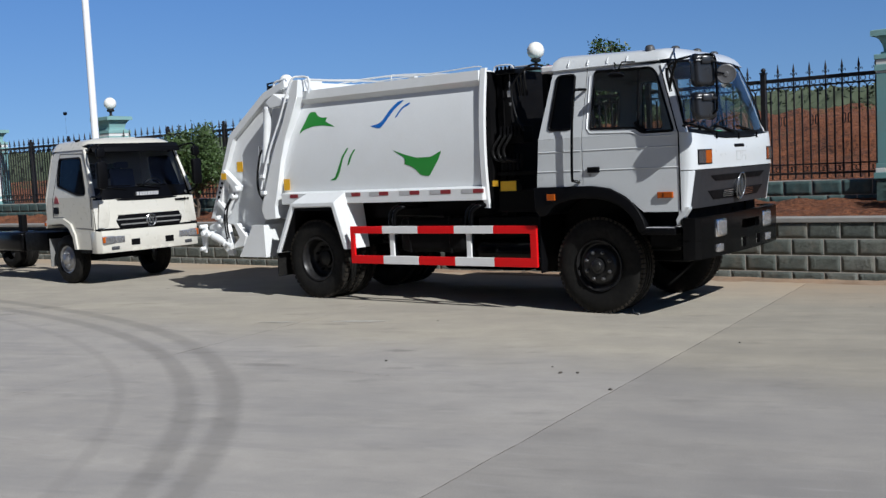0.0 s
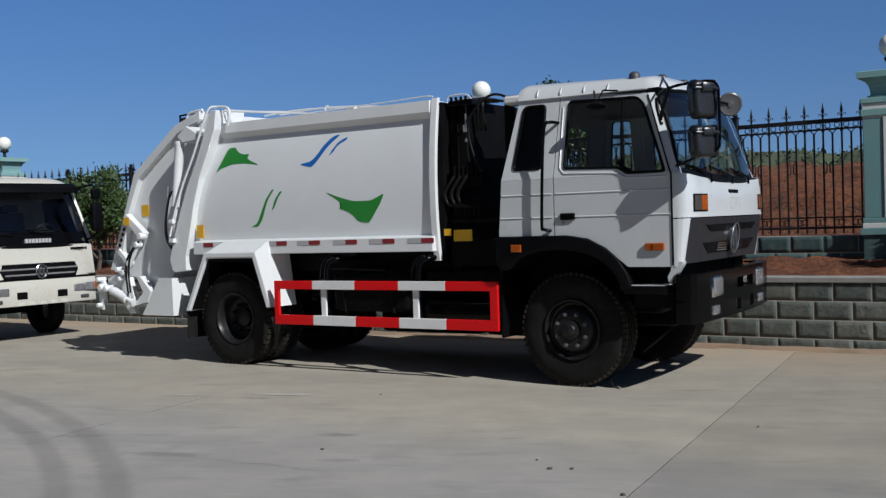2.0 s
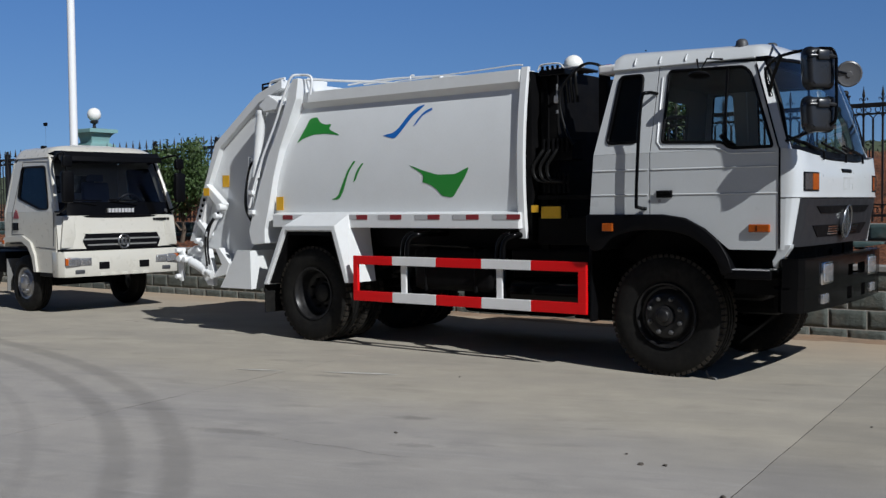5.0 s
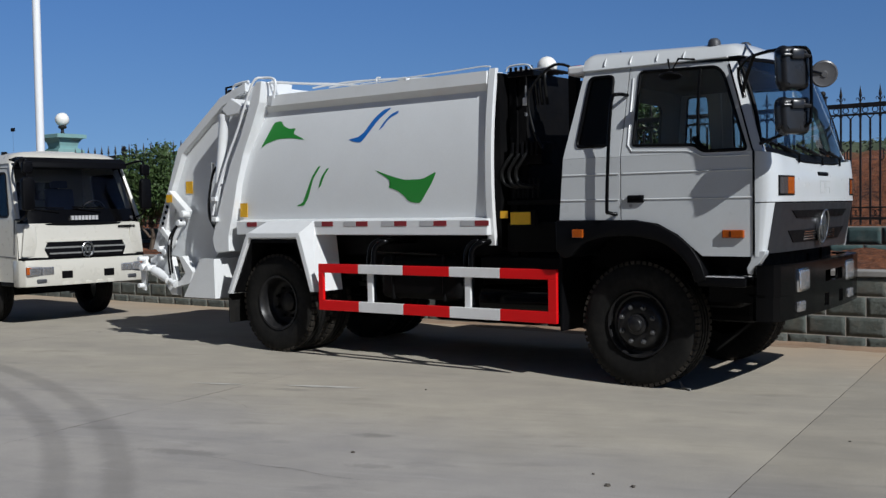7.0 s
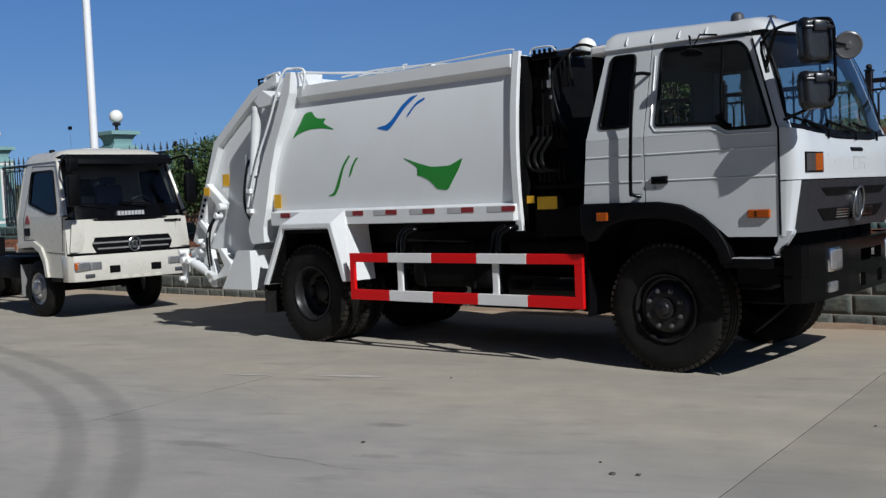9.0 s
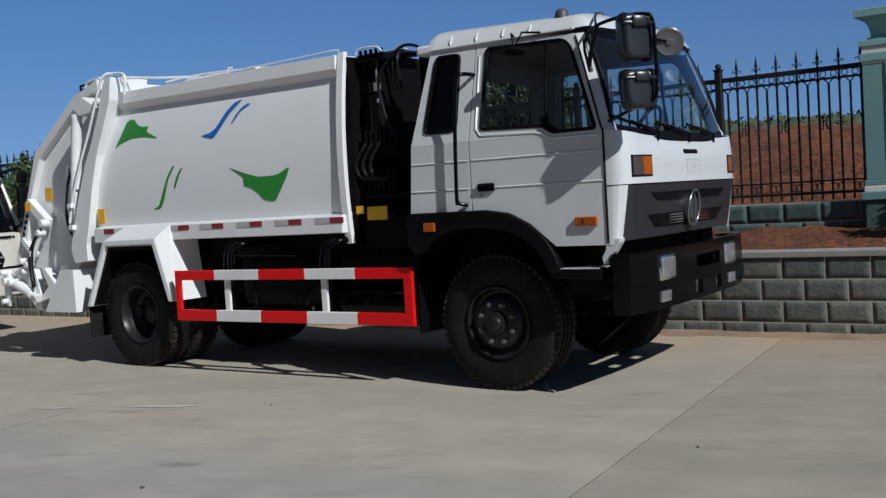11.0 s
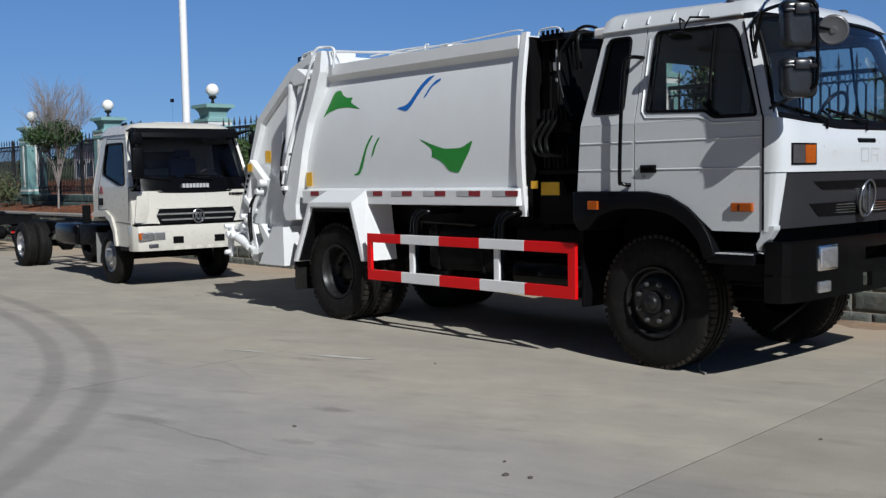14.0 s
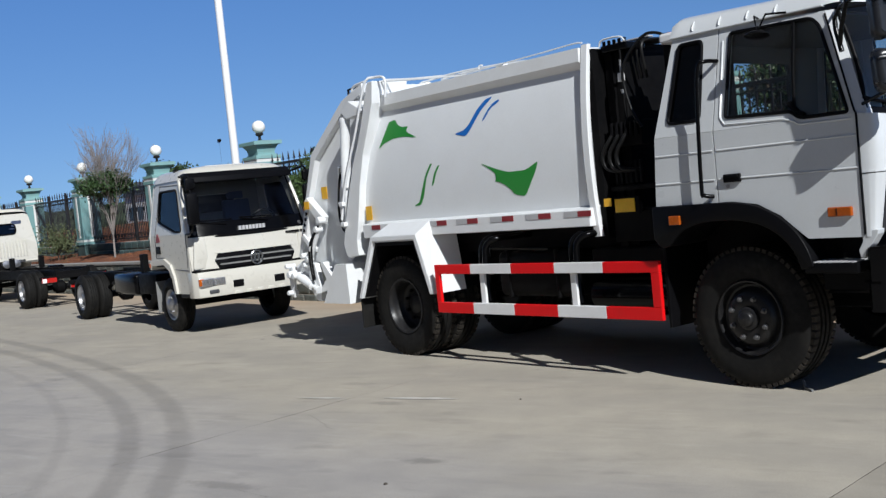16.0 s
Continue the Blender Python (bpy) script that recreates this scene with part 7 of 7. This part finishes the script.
        bm = lathe(bmesh.new(), [(r, a + y) for r, a in prof], (x, 0, 0.402), "y", 28, False)
        rm = p("rim", flip(bm, 0.0) if far else bm, STEEL, w, "silver steel rim", 40)
        for k in range(6 if nuts else 0):
            a = 2 * math.pi * k / 6
            bm = lathe(bmesh.new(), [(0.018, y - 0.012), (0.018, y - 0.03), (0.001, y - 0.032)], (x + 0.115 * math.cos(a), 0, 0.402 + 0.115 * math.sin(a)), "y", 6)
            part("wheel_nut", flip(bm, 0.0) if far else bm, STEEL, rm)

    for far in (0, 1):
        wheel(0.0, -0.88, far, True)
        wheel(-4.55, -0.84, far, False)
        wheel(-4.55, -0.60, far, False)
    for y in (-0.55, 0.55):
        tl = p("tail_lamp", bx((-5.60, y - 0.16, 0.56), (-5.55, y + 0.16, 0.66), 0.008), REDLENS, None, "red tail lamp")
        p("lamp_lens", bx((-5.605, y + 0.06, 0.565), (-5.595, y + 0.15, 0.655)), BARWHITE, tl)
    p("tail_beam", bx((-5.57, -0.75, 0.62), (-5.52, 0.75, 0.70), 0.006), BLACK)
    return t


lt = light_truck()
lt.matrix_world = pose(-10.054, 1.157, 0, 0, 0, -3.4)
copy_thing(lt, pose(-24.3, 1.95, 0, 0, 0, 180))
copy_thing(lt, pose(-30.9, 1.75, 0, 0, 0, 179))
copy_thing(lt, pose(-37.6, 1.75, 0, 0, 0, 180))

# ---- yellow loader far off ----
ld = thing("wheel_loader", "orange-yellow wheel loader parked in the far yard", "loader", (-50.0, 3.2, 0))
part("body", prism(bmesh.new(), rounded([(-2.4, 0.9), (0.2, 0.9), (0.2, 1.5), (-0.6, 2.0), (-2.4, 1.9)], 0.1), "y", -0.9, 0.9, 0.04), ORANGE, ld, "", 40)
part("loader_cab", bx((-0.9, -0.75, 1.6), (0.5, 0.75, 3.3), 0.08), ORANGE, ld, "", 40)
part("cab_glass", bx((-0.7, -0.78, 2.2), (0.3, 0.78, 3.05), 0.03), DARKGLASS, ld)
part("boom", prism(bmesh.new(), [(0.3, 1.5), (0.9, 2.9), (2.0, 3.2), (3.4, 2.4), (3.3, 2.2), (2.0, 2.85), (1.1, 2.5), (0.6, 1.4)], "y", -0.7, 0.7, 0.03), ORANGE, ld, "", 40)
part("bucket", prism(bmesh.new(), [(3.2, 2.0), (3.9, 2.1), (4.2, 2.9), (3.6, 3.1), (3.1, 2.7)], "y", -1.25, 1.25, 0.03), ORANGE, ld, "", 40)
for x in (-1.7, 1.4):
    for y in (-1.0, 0.6):
        part("wheel", lathe(bmesh.new(), [(0.3, y), (0.62, y), (0.70, y + 0.06), (0.70, y + 0.38), (0.62, y + 0.44), (0.3, y + 0.44)], (x, 0, 0.70), "y", 28), RUBBER, ld, "", 40)

# small dark box on a thin stake by the fence
sp = thing("floodlight", "small dark floodlight box on a thin stake", "lamp", (-17.25, 5.05, 1.19))
part("stake", rod(bmesh.new(), (0, 0, 0), (0, 0, 2.10), 0.002, seg=6), GREY, sp)
part("lamp_box", bx((-0.042, -0.03, 2.09), (0.042, 0.03, 2.165), 0.010), PLASTIC, sp)

# ---- far house ----
hs = thing("far_house", "small white far house with grey roof", "house", (-104.0, 40.0, 0.5))
part("wall", bx((-4, 0, 0), (4, 6, 4.2)), mat("white_render", (0.6, 0.6, 0.58), 0.9), hs)
part("roof", prism(bmesh.new(), [(-4.3, 4.2), (4.3, 4.2), (0, 5.6)], "y", -0.3, 6.3), GREY, hs)
for x in (-2.4, 0.0, 2.4):
    part("window", bx((x - 0.6, -0.05, 1.6), (x + 0.6, 0.02, 3.0)), DARKGLASS, hs)


# ---- plants ----
def leaf_quad(bm, p, size, r):
    d = Vector((r.uniform(-1, 1), r.uniform(-1, 1), r.uniform(-0.6, 1))).normalized()
    u = d.orthogonal().normalized()
    a = r.uniform(0, 6.28)
    u = Matrix.Rotation(a, 3, d) @ u
    w = d.cross(u)
    s = size * r.uniform(0.6, 1.3)
    v = [bm.verts.new(p + u * s), bm.verts.new(p + w * s * 0.42), bm.verts.new(p - u * s), bm.verts.new(p - w * s * 0.42)]
    bm.faces.new(v)


def branches(bm, base, top, spread, n, r, radius, levels, tips):
    """Limbs that fork upwards; the ends are put into tips."""
    base, top = Vector(base), Vector(top)
    tube(bm, [base, base.lerp(top, 0.5) + Vector((r.uniform(-0.05, 0.05), r.uniform(-0.05, 0.05), 0)), top], [radius, radius * 0.8, radius * 0.6], 6)
    tips.append(top)
    if levels == 0:
        return
    for k in range(n):
        s = base.lerp(top, r.uniform(0.45, 1.0))
        ln = (top - base).length * r.uniform(0.55, 0.85)
        a = r.uniform(0, 6.28)
        d = ((top - base).normalized() + Vector((math.cos(a), math.sin(a), r.uniform(-0.1, 0.5))) * spread).normalized()
        branches(bm, s, s + d * ln, spread, n, r, radius * 0.55, levels - 1, tips)


def plant(name, label, at, seed, trunk_h, trunk_r, spread, forks, levels, leaves, size, leaf_mat, crown, bark=BARK, group="plants along the fence"):
    """crown: centre height, radius across, radius up; leaves gather round the twig ends inside it."""
    r = random.Random(seed)
    t = thing(name, label, "tree" if "tree" in name else "shrub", at, group)
    bm = bmesh.new()
    tips = []
    branches(bm, (0, 0, -0.15), (r.uniform(-0.05, 0.05), r.uniform(-0.05, 0.05), trunk_h), spread, forks, r, trunk_r, levels, tips)
    part("trunk", bm, bark, t, "", 60)
    if leaves:
        bm = bmesh.new()
        cz, rx, rz = crown
        clumps = [q for q in tips if ((q.x / rx) ** 2 + (q.y / rx) ** 2 + ((q.z - cz) / rz) ** 2) < 1.3]
        while len(clumps) < 60:
            v = Vector((r.gauss(0, 0.55), r.gauss(0, 0.55), r.gauss(0, 0.55)))
            if v.length < 1.05:
                clumps.append(Vector((v.x * rx, v.y * rx, cz + v.z * rz)))
        for k in range(leaves):
            c = r.choice(clumps)
            leaf_quad(bm, c + Vector((r.gauss(0, 0.13), r.gauss(0, 0.13), r.gauss(0, 0.11))) * rx, size, r)
        part("crown", bm, leaf_mat, t, "leafy crown")
    return t


plant("small_tree", "small bushy tree with bright green leaves by the fence", (-11.65, 4.25, 0.82), 5, 0.62, 0.05, 0.75, 4, 2, 9000, 0.040, LEAF, (1.28, 0.80, 0.58))
plant("bare_tree", "tall bare grey-brown tree with a dark green lower crown", (-22.1, 4.25, 0.82), 8, 1.32, 0.030, 0.34, 6, 4, 5000, 0.045, DARKLEAF, (1.30, 0.72, 0.78), TWIG)
plant("low_shrub", "low olive green shrub on the earth strip", (-26.2, 4.2, 0.82), 11, 0.35, 0.03, 0.9, 4, 2, 2000, 0.04, SCRUB, (0.55, 0.75, 0.45))
plant("bare_tree", "half bare tree with thin dark leaves", (-38.6, 4.2, 0.82), 21, 1.2, 0.036, 0.42, 5, 4, 4000, 0.05, DARKLEAF, (1.6, 1.1, 0.7), TWIG)
plant("low_shrub", "low olive green shrub on the earth strip", (-34.0, 4.2, 0.82), 31, 0.35, 0.03, 0.9, 4, 2, 3000, 0.045, DARKLEAF, (0.5, 0.9, 0.45))
plant("fence_tree", "slim leafy tree standing just behind the iron fence", (-3.20, 6.25, 1.0), 41, 0.95, 0.05, 0.42, 5, 3, 8000, 0.040, DARKLEAF, (1.56, 0.55, 0.90), group="trees behind the bank")
plant("young_shrub", "dark green sapling in front of the teal pillar", (2.28, 4.45, 0.86), 52, 0.42, 0.018, 0.7, 4, 2, 1500, 0.034, DARKLEAF, (0.45, 0.28, 0.30))
plant("far_tree", "leafy tree rising behind the earth bank", (-9.6, 15.5, 2.0), 44, 0.75, 0.08, 0.6, 4, 2, 7000, 0.06, LEAF, (1.2, 1.3, 0.9), group="trees behind the bank")
plant("far_tree", "leafy tree rising behind the earth bank", (-60.0, 24.0, 1.6), 47, 1.6, 0.12, 0.6, 4, 3, 5000, 0.12, DARKLEAF, (2.6, 2.2, 1.3), group="trees behind the bank")

# scrub along the bank, far woods
r = random.Random(77)
bm = bmesh.new()
for k in range(420):
    x = r.uniform(-95, 45)
    y = r.uniform(14.0, 22.0)
    z = bank_z(x, y)
    h = r.uniform(0.05, 0.14) * (2.0 if x < -25 else 1.0)
    for j in range(60):
        a, b = x + r.gauss(0, 0.25), y + r.gauss(0, 0.25)
        leaf_quad(bm, Vector((a, b, bank_z(a, b) + min(0.4, abs(r.gauss(0, h * 0.6))))), 0.04, r)
scrub = part("bank_scrub", bm, SCRUB)
tagged(scrub, "low dry scrub along the earth bank", "scrub", kind="stuff")
def woods_at(u, v):
    x = -300 + 450 * u
    top = 5.4 + 1.1 * abs(noise.noise((x * 0.05, 0, 3))) + 0.7 * noise.noise((x * 0.22, 0, 5)) + 0.35 * noise.noise((x * 0.9, v * 3, 6))
    a = math.pi * v
    return (x, 78 - 7 * math.cos(a) + noise.noise((x * 0.5, v * 5, 8)), 0.6 + top * math.sin(a))


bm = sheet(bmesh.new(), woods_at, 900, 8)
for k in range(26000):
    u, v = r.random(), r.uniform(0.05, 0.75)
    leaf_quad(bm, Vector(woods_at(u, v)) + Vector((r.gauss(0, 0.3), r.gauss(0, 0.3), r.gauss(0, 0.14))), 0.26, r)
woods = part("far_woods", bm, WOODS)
tagged(woods, "line of far woods on the horizon, haze in their colour", "woods", kind="stuff")
far_ground = part("far_ground", sheet(bmesh.new(), lambda u, v: (-900 + 1800 * u, 64 + 1000 * v, 1.45 + 0.6 * noise.noise((u * 9, v * 9, 5))), 40, 20), SCRUB)
tagged(far_ground, "rough green-brown far ground", "ground", kind="structure")

# grit and twig on the concrete
for k, (x, y) in enumerate(((1.074, -2.561), (1.382, -2.684), (1.255, -2.735), (2.0, -1.0), (-0.4, -2.9), (1.9, -3.1), (-1.4, -0.9))):
    bm = bmesh.new()
    bmesh.ops.create_icosphere(bm, subdivisions=1, radius=0.010 + 0.005 * (k % 3))
    for v in bm.verts:
        v.co *= r.uniform(0.7, 1.2)
        v.co.z = v.co.z * 0.5 + 0.005
    st = part("pebble", bm, JOINT)
    st.location = (x, y, 0)
    tagged(st, "small dark crumb of dirt on the concrete", "pebble", "grit on the concrete")
tw = part("rag", tube(bmesh.new(), arc([(0.30, 0.27, 0.05), (0.32, 0.25, 0.03), (0.335, 0.236, 0.012), (0.36, 0.21, 0.012), (0.43, 0.17, 0.010)], 4), 0.010, 5), TRIM)
tagged(tw, "thin grey strip of rag by the front wheel", "rag")

# ---- walls of blocks, last ----
block_wall(wall_low, WALL_Y, [(-0.093, 0.112), (0.112, 0.317), (0.317, 0.522), (0.522, 0.722)], X0, X1, (-12.0, 5.5), STONE, 0.0062, shift=0.09)
block_wall(wall_upper, LOW_Y, [(0.78, 0.985), (0.985, 1.19)], X0, X1, (-13.0, 4.0), TEALSTONE, 0.003, shift=0.03)
